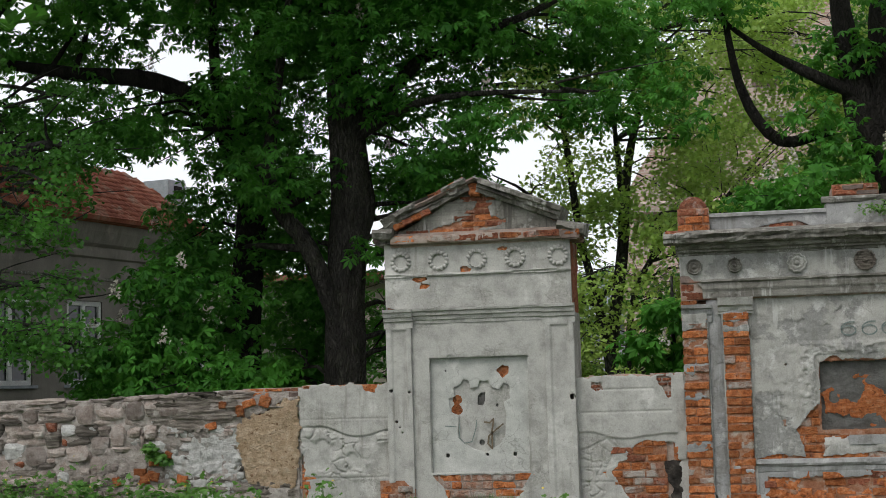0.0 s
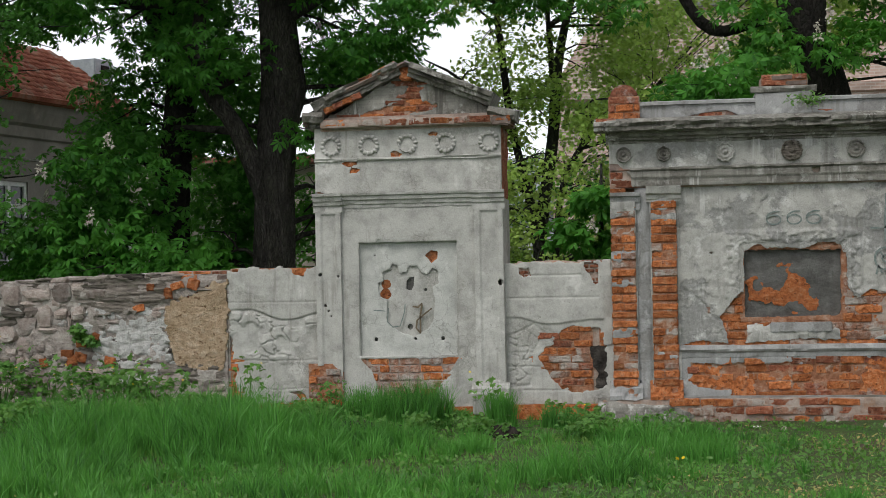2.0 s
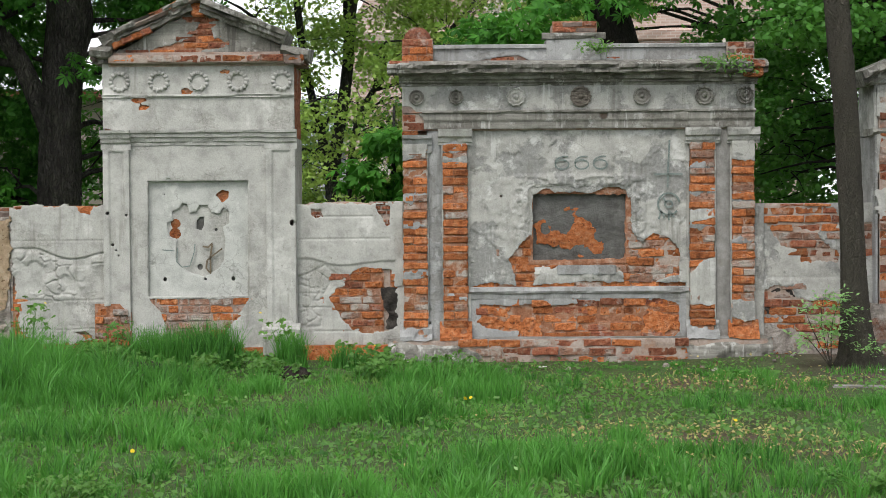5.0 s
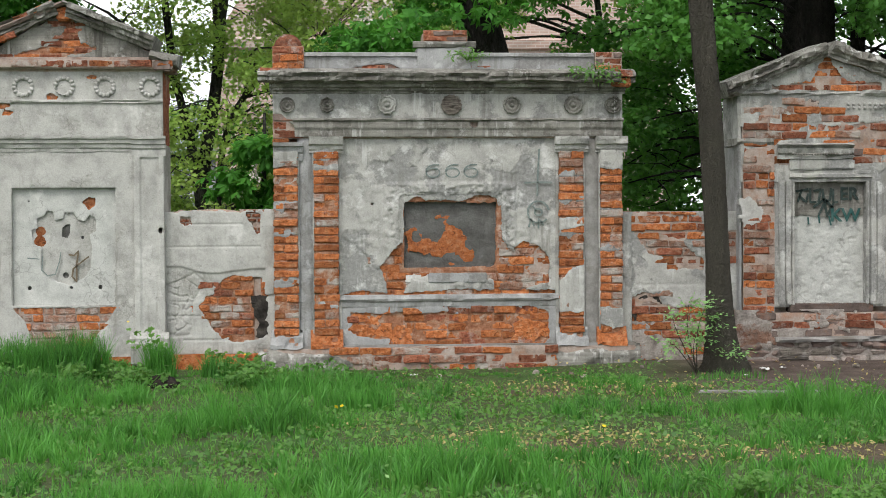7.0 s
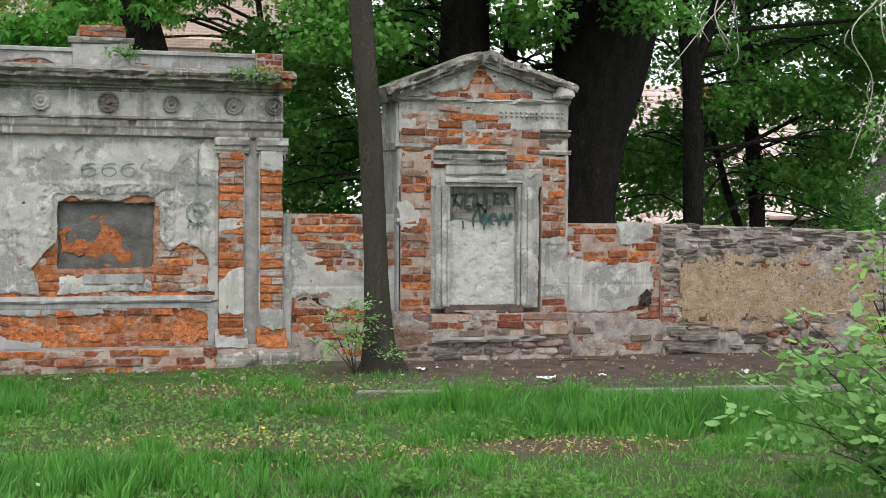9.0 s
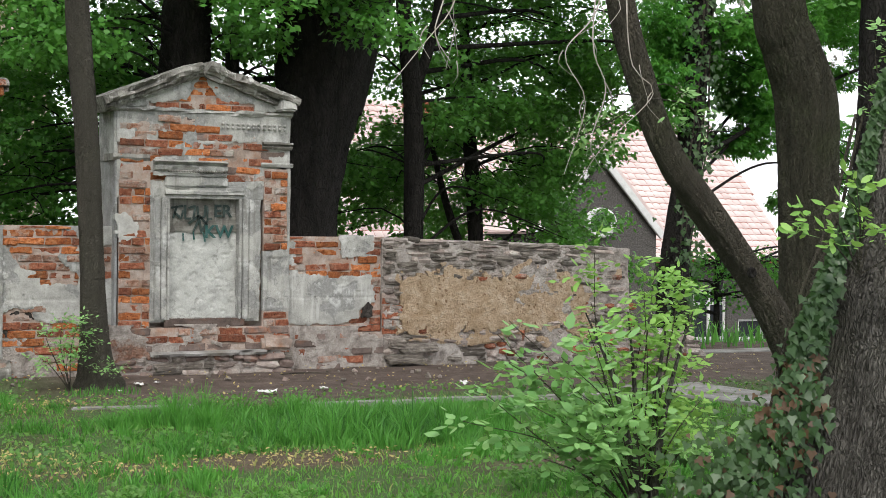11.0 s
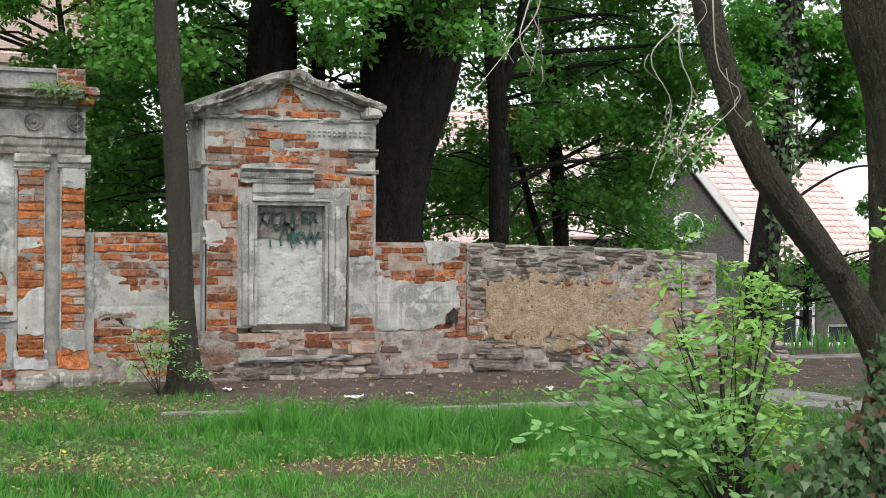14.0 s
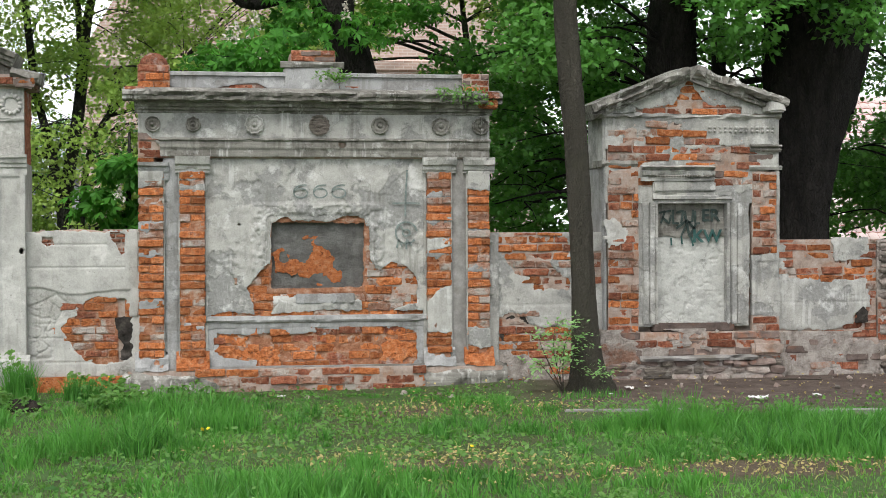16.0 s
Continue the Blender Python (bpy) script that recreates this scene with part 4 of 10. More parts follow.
def scored(X, Z):
    """Ashlar joints above; below a torn second coat with a stepped edge, its skin crazed."""
    g = 0
    for z, a, b in ((1.325, -1.3, -0.75), (1.12, -1.45, -0.6), (0.62, -1.45, -1.2), (0.49, -1.45, -1.15), (0.27, -1.3, -0.7)):
        g = g - 0.008 * np.exp(-((Z - z) / 0.007) ** 2) * ((X > a) & (X < b))
    for x, a, b in ((-1.0, 1.12, 1.325), (-1.24, 0.96, 1.12), (-0.82, 0.95, 1.12), (-1.22, 0.1, 0.27)):
        g = g - 0.005 * np.exp(-((X - x) / 0.006) ** 2) * ((Z > a) & (Z < b))
    edge = 0.94 - 0.06 * smooth(-1.35, -1.1, X) + 0.03 * smooth(-1.0, -0.7, X) + 0.01 * fbm(X, Z, 8, 2, 41)
    g = g + 0.014 * smooth(edge - 0.012, edge + 0.004, Z)
    torn = inside([(-1.48, 0.78), (-1.36, 0.82), (-1.2, 0.9), (-1.08, 0.8), (-1.2, 0.6), (-1.22, 0.3), (-1.48, 0.28)])(X, Z)
    g = g - 0.014 * smooth(0, 0.02, torn) + 0.014 * smooth(0.02, 0.25, cells(X + 0.1 * fbm(X, Z, 8, 3, 40), Z + 0.08 * fbm(X, Z, 9, 3, 39), 10, 42, 1.3)) * smooth(0, 0.05, torn)
    g = g - 0.007 * np.exp(-((Z - edge) / 0.005) ** 2)
    return g


part("plaster", sheet("plaster", PLASTER_TOMB, but_not(rect(-1.5, -0.4, 0.12, 1.44), BARE_MID, CHIP_MID), -1.47, -0.46, 0.14, 1.46, 14.02, 0.05, cell=0.009, relief=scored, ragged=0.035, seed=43), wall_mid)
lay(wall_mid, -1.25, -0.66, 0.24, 0.86, FACE - 0.006, but_not(BARE_MID, HOLE_MID), [BRICK_ORANGE, BRICK_ORANGE, BRICK_WASHED, BRICK_RED], course=0.07, length=0.19, seed=13, cut=HOLE_MID)
lay(wall_mid, -0.6, -0.47, 0.24, 0.86, FACE - 0.006, but_not(BARE_MID, HOLE_MID), [BRICK_ORANGE], course=0.07, length=0.19, seed=14, cut=HOLE_MID)
lay(wall_mid, -1.4, -0.5, 1.22, 1.46, FACE - 0.006, CHIP_MID, [BRICK_RED], course=0.04, length=0.12, seed=15)
part("brick_footing", block("brick_footing", BRICK_ORANGE, -1.47, -0.6, 13.97, 14.1, -0.1, 0.14, 0.01, 0.014, 8), wall_mid)
# the core is not cut; the sheet's colour carries the hole's shade
part("broken_cavity", sheet("broken_cavity", HOLLOW_SHADE, lambda X, Z: HOLE_MID(X, Z) + 0.01, -0.72, -0.465, 0.25, 0.7, 14.036, 0.02, 0.01, relief=lambda X, Z: 0.02 * fbm(X, Z, 14, 3, 44) + 0.002, ragged=0.02, seed=45), wall_mid, "gap of fallen bricks, its deep shade given by a dark sheet")

# bay between the monument and the right tomb
wall_right = masonry("wall_4", "half-bare brick wall bay with worn whitewash", MORTAR, 2.73, 3.86, FACE + 0.012, 14.46, -0.1, lambda x: 1.42, 0.014, 9)
BARE_4 = any_of(inside([(2.83, 1.45), (3.29, 1.45), (3.5, 1.33), (3.51, 1.2), (3.29, 1.15), (3.51, 0.96), (3.51, 0.88), (3.18, 0.89), (3.15, 0.98), (2.99, 1.03), (2.91, 1.15), (2.83, 1.28)]),
                inside([(2.81, 0.62), (2.94, 0.67), (3.07, 0.67), (3.15, 0.54), (3.85, 0.5), (3.85, -0.02), (2.75, -0.02), (2.78, 0.2)]), inside([(3.55, 1.2), (3.9, 1.25), (3.9, 0.95), (3.6, 0.9)]))
HOLES_4 = any_of(inside([(2.84, 0.49), (2.91, 0.5), (2.93, 0.35), (2.91, 0.3), (2.85, 0.31)]), inside([(2.89, 0.62), (2.99, 0.66), (3.07, 0.66), (3.12, 0.56), (2.91, 0.57)]))
part("plaster", sheet("plaster", PLASTER_PALE, but_not(rect(2.7, 3.9, 0, 1.6), BARE_4), 2.74, 3.86, 0.1, 1.42, 14.02, 0.05, relief=lambda X, Z: -0.007 * (np.exp(-((Z - 0.74) / 0.007) ** 2) + np.exp(-((Z - 1.16) / 0.007) ** 2)) + 0.006 * fbm(X, Z, 6, 3, 47), ragged=0.03, seed=46), wall_right)
lay(wall_right, 2.74, 3.86, 0.0, 1.42, FACE - 0.004, but_not(BARE_4, HOLES_4), [BRICK_RED, BRICK_WASHED, BRICK_ORANGE, BRICK_RED], seed=16, length=0.24, loose=1.8)
part("mortar_crust", sheet("mortar_crust", RUBBLE_MORTAR, lambda X, Z: 0.5 * fbm(X, Z * 2, 2.6, 4, 144) - 0.06 + 0.12 * smooth(0.25, 0.05, Z), 2.76, 3.86, 0.0, 0.6, 14.018, 0.04, 0.012, relief=lambda X, Z: 0.014 * fbm(X, Z, 6, 3, 145), ragged=0.04, rough=0.008, seed=146), wall_right, "crumbled mortar crust", "stuff")

part("broken_cavity", sheet("broken_cavity", HOLLOW_SHADE, HOLES_4, 2.82, 3.14, 0.28, 0.68, 14.034, 0.02, 0.01, relief=lambda X, Z: 0.012 * fbm(X, Z, 14, 3, 50), ragged=0.02, seed=53), wall_right, "gap of fallen bricks, its deep shade given by a dark sheet")

# bay right of the right tomb, then rubble again
end_top = lambda x: 1.34 - 0.02 * (x - 5.5)
wall_east = masonry("wall_5", "brick wall bay with remains of grey plaster", MORTAR, 5.52, 6.6, FACE + 0.012, 14.46, -0.1, end_top, 0.014, 10)
COAT_5 = any_of(inside([(5.5, 0.97), (6.5, 0.95), (6.54, 0.68), (6.38, 0.63), (6.35, 0.52), (6.14, 0.46), (5.5, 0.48)]), inside([(6.13, 1.36), (6.5, 1.35), (6.54, 1.13), (6.16, 1.13)]), inside([(5.5, 1.3), (5.66, 1.28), (5.68, 0.95), (5.5, 0.95)]))
HOLE_5 = inside([(6.39, 0.63), (6.45, 0.68), (6.5, 0.64), (6.5, 0.53), (6.38, 0.53)])
part("plaster", sheet("plaster", PLASTER_PALE, COAT_5, 5.52, 6.58, 0.42, 1.36, 14.018, 0.05, relief=lambda X, Z: -0.006 * np.exp(-((Z - 0.73) / 0.006) ** 2) + 0.006 * fbm(X, Z, 6, 3, 48), ragged=0.03, seed=49), wall_east)
lay(wall_east, 5.52, 6.6, 0.38, 1.34, FACE - 0.004, but_not(lambda X, Z: -COAT_5(X, Z), HOLE_5), [BRICK_RED, BRICK_ORANGE, BRICK_WASHED, BRICK_RED], seed=17, length=0.24, header=0.2, loose=1.8)
lay(wall_east, 5.52, 6.7, 0.0, 0.38, FACE - 0.02, rect(5, 7, -1, 1), [BRICK_GREY, BRICK_RED, BRICK_WASHED], seed=18, length=0.25, course=0.078, loose=2.2, header=0.2)
part("mortar_crust", sheet("mortar_crust", RUBBLE_MORTAR, lambda X, Z: 0.5 * fbm(X, Z * 2, 2.4, 4, 147) + 0.02 + 0.1 * smooth(0.25, 0.05, Z), 5.52, 6.7, 0.0, 0.45, 14.004, 0.04, 0.012, relief=lambda X, Z: 0.016 * fbm(X, Z, 6, 3, 148), ragged=0.04, rough=0.008, seed=149), wall_east, "crumbled mortar crust over the foot", "stuff")
far_top = lambda x: (1.34 - 0.03 * (x - 6.6) if x < 9.45 else max(0.32, 1.25 - 3.2 * (x - 9.45))) if x < 10.35 else max(0.05, 0.3 - 0.7 * (x - 10.35))
wall_far = masonry("wall_6", "rubble wall of slate and field stones with tan render", RUBBLE_MORTAR, 6.6, 10.7, 14.02, 14.5, -0.1, far_top, 0.012, 12)
TAN_RIGHT = inside([(6.78, 0.94), (7.13, 0.96), (7.67, 0.95), (8.14, 0.93), (8.21, 0.81), (8.15, 0.69), (8.18, 0.51), (8.15, 0.39), (7.81, 0.35), (7.14, 0.36), (6.79, 0.39)])
TAN_RIGHT_2 = inside([(8.2, 0.75), (8.5, 0.7), (8.9, 0.62), (9.0, 0.45), (8.6, 0.36), (8.2, 0.38)])
part("render_patch", sheet("render_patch", RENDER_TAN, any_of(TAN_RIGHT, TAN_RIGHT_2), 6.7, 9.1, 0.3, 1.0, 13.972, 0.08, relief=lambda X, Z: 0.014 * fbm(X, Z, 4, 3, 51) - 0.008 * np.exp(-((Z - 0.66 - 0.01 * fbm(X, Z, 4, 2, 3)) / 0.008) ** 2) * (fbm(X, Z, 3, 2, 8) > 0), rough=0.009, ragged=0.13, seed=52), wall_far, "tan gritty render with a ragged edge")
part("rubble_mortar", sheet("rubble_mortar", RUBBLE_MORTAR, but_not(lambda X, Z: np.minimum(rect(6.6, 9.6, -0.1, 1.34)(X, Z), 1.3 - 0.02 * (X - 6.6) - Z), TAN_RIGHT), 6.62, 9.6, 0.0, 1.36, 13.992, 0.05, 0.014, relief=lambda X, Z: 0.04 * fbm(X, Z, 5, 4, 26), rough=0.012, seed=27), wall_far)


def far_rubble(x, z, rng):
    if z > 0.92 or rng.random() < 0.3:
        return (STONE_SLATE if rng.random() < 0.75 else STONE_WARM), rng.uniform(0.09, 0.34), rng.uniform(0.025, 0.065), rng.uniform(0.0, 0.03)
    return (STONE_WARM if rng.random() < 0.8 else BRICK_RED), rng.uniform(0.08, 0.24), rng.uniform(0.04, 0.09), rng.uniform(0.0, 0.035)


rubble(wall_far, 6.62, 10.6, 0.02, far_top, 14.0, but_not(rect(6.6, 11, -1, 1.5), lambda X, Z: TAN_RIGHT(X, Z) - 0.03, lambda X, Z: TAN_RIGHT_2(X, Z) - 0.06), 6, far_rubble)
part("render_remains", sheet("render_remains", RENDER_TAN, lambda X, Z: 0.6 * fbm(X, Z * 1.4, 1.9, 4, 154) - 0.05 - 0.3 * smooth(0.98, 1.15, Z) - 0.3 * smooth(0.3, 0.1, Z), 6.9, 9.5, 0.1, 1.2, 13.975, 0.08, 0.014, relief=lambda X, Z: 0.012 * fbm(X, Z, 6, 3, 155), ragged=0.06, rough=0.01, seed=156), wall_far, "thin remains of tan render over the stones", "stuff")
part("broken_cavity", sheet("broken_cavity", HOLLOW_SHADE, HOLE_5, 6.36, 6.52, 0.5, 0.7, 14.0, 0.05, 0.01, relief=lambda X, Z: 0.012 * fbm(X, Z, 14, 3, 54), ragged=0.02, seed=54), wall_east, "gap of fallen bricks, its deep shade given by a dark sheet")
lay(wall_far, 6.6, 6.86, 0.35, 1.3, FACE - 0.03, rect(6.6, 6.86, 0.3, 0.72), [BRICK_RED, BRICK_WASHED], seed=19, length=0.2)
for k, (x, z, w) in enumerate(((6.85, 0.1, 0.42), (7.0, 0.2, 0.4), (6.75, 0.26, 0.16))):
    ob = new("stone", STONES[STONE_SLATE.name][k])
    ob.location, ob.scale = (x, 14.02, z), (w, 0.22, 0.1)
    under(ob, wall_far)

# ---- grave monuments ----
def core(root, material, x0, x1, y0, y1, z0, z1):
    part("masonry_core", block("masonry_core", material, x0, x1, y0, y1, z0, z1, 0.01), root)


def rosette(root, x, z, y, r, petals, material, label=""):
    prof = [(r, 0.0), (r, 0.026), (r * 0.9, 0.034), (r * 0.8, 0.016), (r * 0.72, 0.012), (r * 0.58, 0.034), (r * 0.4, 0.022), (r * 0.27, 0.012), (r * 0.2, 0.036), (0.001, 0.042)]
    part("rosette", lathe("rosette", material, prof, 48, petals, 0.09, (x, y, z)), root, label)


def wreath(root, x, z, y, r, material, gap=0.0, seed=0):
    """A leafy garland in relief: a ring with overlapping leaf bumps."""
    rng = random.Random(seed)
    verts, faces, n, k = [], [], 84, 9
    for i in range(n):
        a = 2 * math.pi * i / n
        leafy = abs(math.sin(a * 7 + 0.5)) ** 0.6
        w = (0.013 + 0.009 * leafy) * (0.35 if gap and abs(a - 4.0) < gap else 1)
        for j in range(k):
            b = math.pi * j / (k - 1)
            rr = r - 0.018 + w * math.cos(b) + 0.003 * math.sin(a * 14)
            worn_h = 0.75 + 0.5 * float(fbm(x + a, z, 1.5, 2, seed))
            verts.append((x + rr * math.cos(a), y - (0.01 + 0.02 * leafy) * worn_h * math.sin(b), z + rr * math.sin(a)))
    for i in range(n):
        for j in range(k - 1):
            a, b = i * k, ((i + 1) % n) * k
            faces.append((a + j, b + j, b + j + 1, a + j + 1))
    part("wreath", from_arrays("wreath", verts, faces, material), root)


# the wide monument in the middle
monument = thing("grave_monument", (1.13, 14.1, 0), "wide crumbling brick grave monument with pilasters and remains of grey plaster", "monument")
core(monument, MORTAR, -0.46, 2.72, 14.08, 14.52, -0.1, 2.5)
core(monument, MORTAR, -0.18, 2.46, 14.0, 14.4, 2.5, 2.86)

# panel with its blind recess
RECESS = inside([(0.71, 1.52), (1.57, 1.51), (1.56, 0.92), (0.7, 0.91)])
BARE = any_of(inside([(0.49, 0.93), (0.58, 1.04), (0.63, 1.1), (0.69, 1.14), (0.79, 1.09), (0.79, 0.83), (0.7, 0.68), (0.55, 0.68), (0.54, 0.78)]),
              inside([(0.66, 0.94), (1.62, 0.95), (1.62, 0.82), (1.5, 0.8), (1.15, 0.83), (0.94, 0.78), (0.66, 0.83)]),
              inside([(1.53, 1.5), (1.61, 1.49), (1.62, 1.17), (1.7, 1.06), (1.81, 1.15), (1.93, 1.13), (2.05, 1.01), (2.05, 0.77), (1.96, 0.76), (1.83, 0.71), (1.57, 0.67), (1.53, 0.78)]),
              inside([(0.77, 1.55), (0.83, 1.57), (0.92, 1.53), (1.28, 1.535), (1.36, 1.57), (1.5, 1.575), (1.56, 1.56), (1.58, 1.5), (0.74, 1.5)]),
              inside([(0.14, 0.67), (0.32, 0.71), (0.63, 0.68), (1.15, 0.71), (2.12, 0.7), (2.12, 0.65), (1.46, 0.64), (0.63, 0.63), (0.14, 0.64)]))
CHIPS = any_of(disc(0.42, 1.5, 0.006), disc(1.3, 1.75, 0.006))


def monument_skin(X, Z):
    """Flat coat, an eroded lumpy band round the recess, flaking towards the lower right."""
    band = np.minimum(rect(0.53, 1.74, 0.85, 1.69)(X, Z), -rect(0.66, 1.62, 0.5, 1.6)(X, Z))
    g = 0.026 * smooth(-0.012, 0.012, band) * (0.35 + 1.3 * np.abs(fbm(X, Z, 17, 4, 61))) * smooth(0.95, 1.15, Z)
    flake = smooth(0.0, 0.12, inside([(1.6, 1.55), (1.9, 1.5), (2.12, 1.2), (2.12, 0.7), (1.6, 0.7)])(X, Z))
    g = g + 0.016 * flake * fbm(X, Z, 12, 3, 62)
    skin = fbm(X, Z, 4, 3, 63)
    loose = smooth(0.0, 0.2, inside([(0.15, 1.75), (0.5, 1.7), (0.6, 1.1), (0.5, 0.72), (0.15, 0.72)])(X, Z))
    g = g - 0.008 * loose * smooth(-0.05, 0.02, fbm(X, Z, 6, 4, 58))
    return g + 0.008 * smooth(0.05, 0.08, skin) + 0.004 * smooth(0.1, 0.13, fbm(X, Z, 9, 4, 59))


part("plaster_panel", sheet("plaster_panel", PLASTER_PALE, but_not(rect(0.0, 2.3, 0.66, 2.2), RECESS, BARE, CHIPS), 0.1, 2.15, 0.64, 2.115, 13.97, 0.06, relief=monument_skin, ragged=0.02, seed=64), monument, "pale stained plaster with flaked edges")
lay(monument, 0.1, 2.15, 0.64, 1.64, 13.992, but_not(BARE, RECESS), [BRICK_ORANGE, BRICK_ORANGE, BRICK_ORANGE, BRICK_WASHED], seed=21, cut=RECESS)
lay(monument, 1.58, 2.1, 0.7, 1.2, 13.988, but_not(inside([(1.57, 1.2), (2.08, 1.2), (2.08, 0.68), (1.57, 0.68)]), lambda X, Z: -inside([(1.62, 1.1), (1.93, 1.13), (2.05, 1.01), (2.05, 0.77), (1.6, 0.7)])(X, Z)), [BRICK_WASHED, BRICK_ORANGE], seed=22)
BORDER = but_not(rect(0.55, 1.72, 1.1, 1.685), rect(0.672, 1.612, 0.5, 1.588), BARE)
part("recess_border", sheet("recess_border", PLASTER_PALE, BORDER, 0.52, 1.75, 1.05, 1.7, 13.962, 0.03, 0.009, relief=lambda X, Z: 0.022 * np.abs(fbm(X, Z, 19, 3, 57)) + 0.012 * fbm(X, Z, 6, 2, 56), ragged=0.03, rough=0.006, seed=55), monument, "eroded lumpy plaster border of the recess")
# recess lined with dark mortar and broken bricks
REMAINS = inside([(0.73, 1.24), (0.82, 1.29), (0.89, 1.19), (1.03, 1.13), (1.10, 1.24), (1.12, 1.30), (1.01, 1.38), (1.07, 1.43), (1.16, 1.38), (1.22, 1.29), (1.30, 1.20), (1.38, 1.09), (1.35, 0.96), (1.16, 0.94), (0.95, 1.03), (0.76, 1.06)])
part("recess_back", sheet("recess_back", PLASTER_DARK, rect(0.6, 1.7, 0.8, 1.6), 0.66, 1.62, 0.86, 1.56, 14.05, 0.03, relief=lambda X, Z: 0.016 * fbm(X, Z, 9, 3, 65) + 0.01 * smooth(0.9, 1.3, X), rough=0.006, seed=66), monument, "dark mortar bed of a lost inscription tablet")
part("broken_brickwork", sheet("broken_brickwork", BRICK_ORANGE, but_not(REMAINS, disc(0.82, 1.20, 0.045)), 0.7, 1.4, 0.92, 1.45, 14.036, 0.03, relief=lambda X, Z: 0.018 * fbm(X, Z, 6, 3, 67), rough=0.004, ragged=0.04, seed=68), monument, "broken orange brick behind the tablet")
for name, x0, x1, z0, z1 in (("recess_reveal", 0.665, 0.71, 0.9, 1.54), ("recess_reveal", 1.565, 1.61, 0.9, 1.53), ("recess_reveal", 0.68, 1.6, 1.52, 1.56), ("recess_reveal", 0.68, 1.6, 0.87, 0.915)):
    part(name, block(name, MORTAR_ORANGE, x0, x1, 13.988, 14.09, z0, z1, 0.006, 0.012, 4), monument)
part("stone_sill", block("stone_sill", PLASTER_BLUE, 0.93, 1.47, 13.955, 14.05, 0.775, 0.865, 0.008, 0.006, 5), monument, "pale worn stone sill")
part("mortar_lump", block("mortar_lump", RENDER_WHITE, 0.72, 0.95, 13.975, 14.05, 0.775, 0.86, 0.01, 0.014, 6), monument)

# moulded ledge, framed brick field below
part("ledge", run("ledge", PLASTER_BLUE, [(0, 0.555), (0.03, 0.56), (0.035, 0.6), (0.05, 0.612), (0.06, 0.63), (0.05, 0.66), (0, 0.672)], 0.125, 2.135, 13.99, 0.004, seed=1), monument, "grey moulded plaster ledge")
FIELD = inside([(0.23, 0.5), (0.63, 0.51), (1.2, 0.5), (1.21, 0.54), (1.88, 0.55), (2.05, 0.5), (2.05, 0.25), (1.93, 0.17), (0.58, 0.19), (0.57, 0.27), (0.32, 0.28), (0.23, 0.32)])
part("plaster_frame", sheet("plaster_frame", PLASTER_BLUE, but_not(rect(0, 3, 0.1, 0.7), FIELD), 0.125, 2.135, 0.19, 0.562, 13.965, 0.06, ragged=0.03, relief=lambda X, Z: 0.01 * fbm(X, Z, 7, 3, 69), seed=70), monument)
lay(monument, 0.18, 2.1, 0.18, 0.57, 13.985, lambda X, Z: FIELD(X, Z) + 0.02, [BRICK_ORANGE, BRICK_ORANGE, BRICK_ORANGE, BRICK_RED], seed=23, header=0.3, length=0.21, loose=2.6)
part("crumbled_brick", sheet("crumbled_brick", BRICK_ORANGE, lambda X, Z: np.minimum(FIELD(X, Z), 0.6 * fbm(X, Z * 2, 3.2, 4, 161) - 0.07), 0.18, 2.1, 0.18, 0.57, 13.974, 0.04, 0.012, relief=lambda X, Z: 0.018 * fbm(X, Z, 9, 4, 162), ragged=0.05, rough=0.012, seed=163), monument, "crumbled orange brick face", "stuff")

# plinth
PLINTH_BARE = inside([(0.0, 0.18), (0.24, 0.2), (2.1, 0.21), (2.1, -0.1), (0.11, -0.1), (0.24, 0.06)])
core(monument, MORTAR, -0.58, 2.84, 13.86, 14.5, -0.15, 0.19)
part("plinth", sheet("plinth", PLASTER_DIRTY, but_not(rect(-1, 3, -0.2, 0.3), PLINTH_BARE), -0.62, 2.88, -0.12, 0.205, 13.83, 0.06, ragged=0.035, relief=lambda X, Z: 0.05 * fbm(X, Z, 4, 3, 71) - 0.07 * smooth(0.1, 0.21, Z) - 0.008 * np.exp(-((Z - 0.1) / 0.008) ** 2), rough=0.006, seed=72), monument, "cracked grey plaster plinth")
lay(monument, 0.02, 2.12, -0.03, 0.2, 13.85, PLINTH_BARE, [BRICK_RED, BRICK_ORANGE, BRICK_WASHED], seed=24, length=0.27, loose=2.0)
part("plinth_top", block("plinth_top", CONCRETE, -0.6, 2.86, 13.87, 14.1, 0.17, 0.21, 0.012, 0.012, 9), monument)

# pilasters, each a brick shaft with flared base and capital
PATCHES = (inside([(2.13, 0.77), (2.24, 0.89), (2.37, 0.94), (2.38, 0.5), (2.13, 0.5)]), inside([(2.51, 0.55), (2.74, 0.53), (2.74, 0.37), (2.63, 0.35), (2.51, 0.39)]), inside([(-0.49, 1.98), (-0.25, 1.98), (-0.27, 1.86), (-0.36, 1.87), (-0.44, 1.82), (-0.49, 1.83)]), inside([(2.5, 1.99), (2.74, 1.99), (2.74, 1.8), (2.5, 1.82)]), inside([(-0.12, 1.86), (0.12, 1.86), (0.12, 1.8), (0.0, 1.79), (-0.12, 1.82)]), inside([(2.13, 1.36), (2.35, 1.38), (2.37, 1.29), (2.14, 1.25)]))
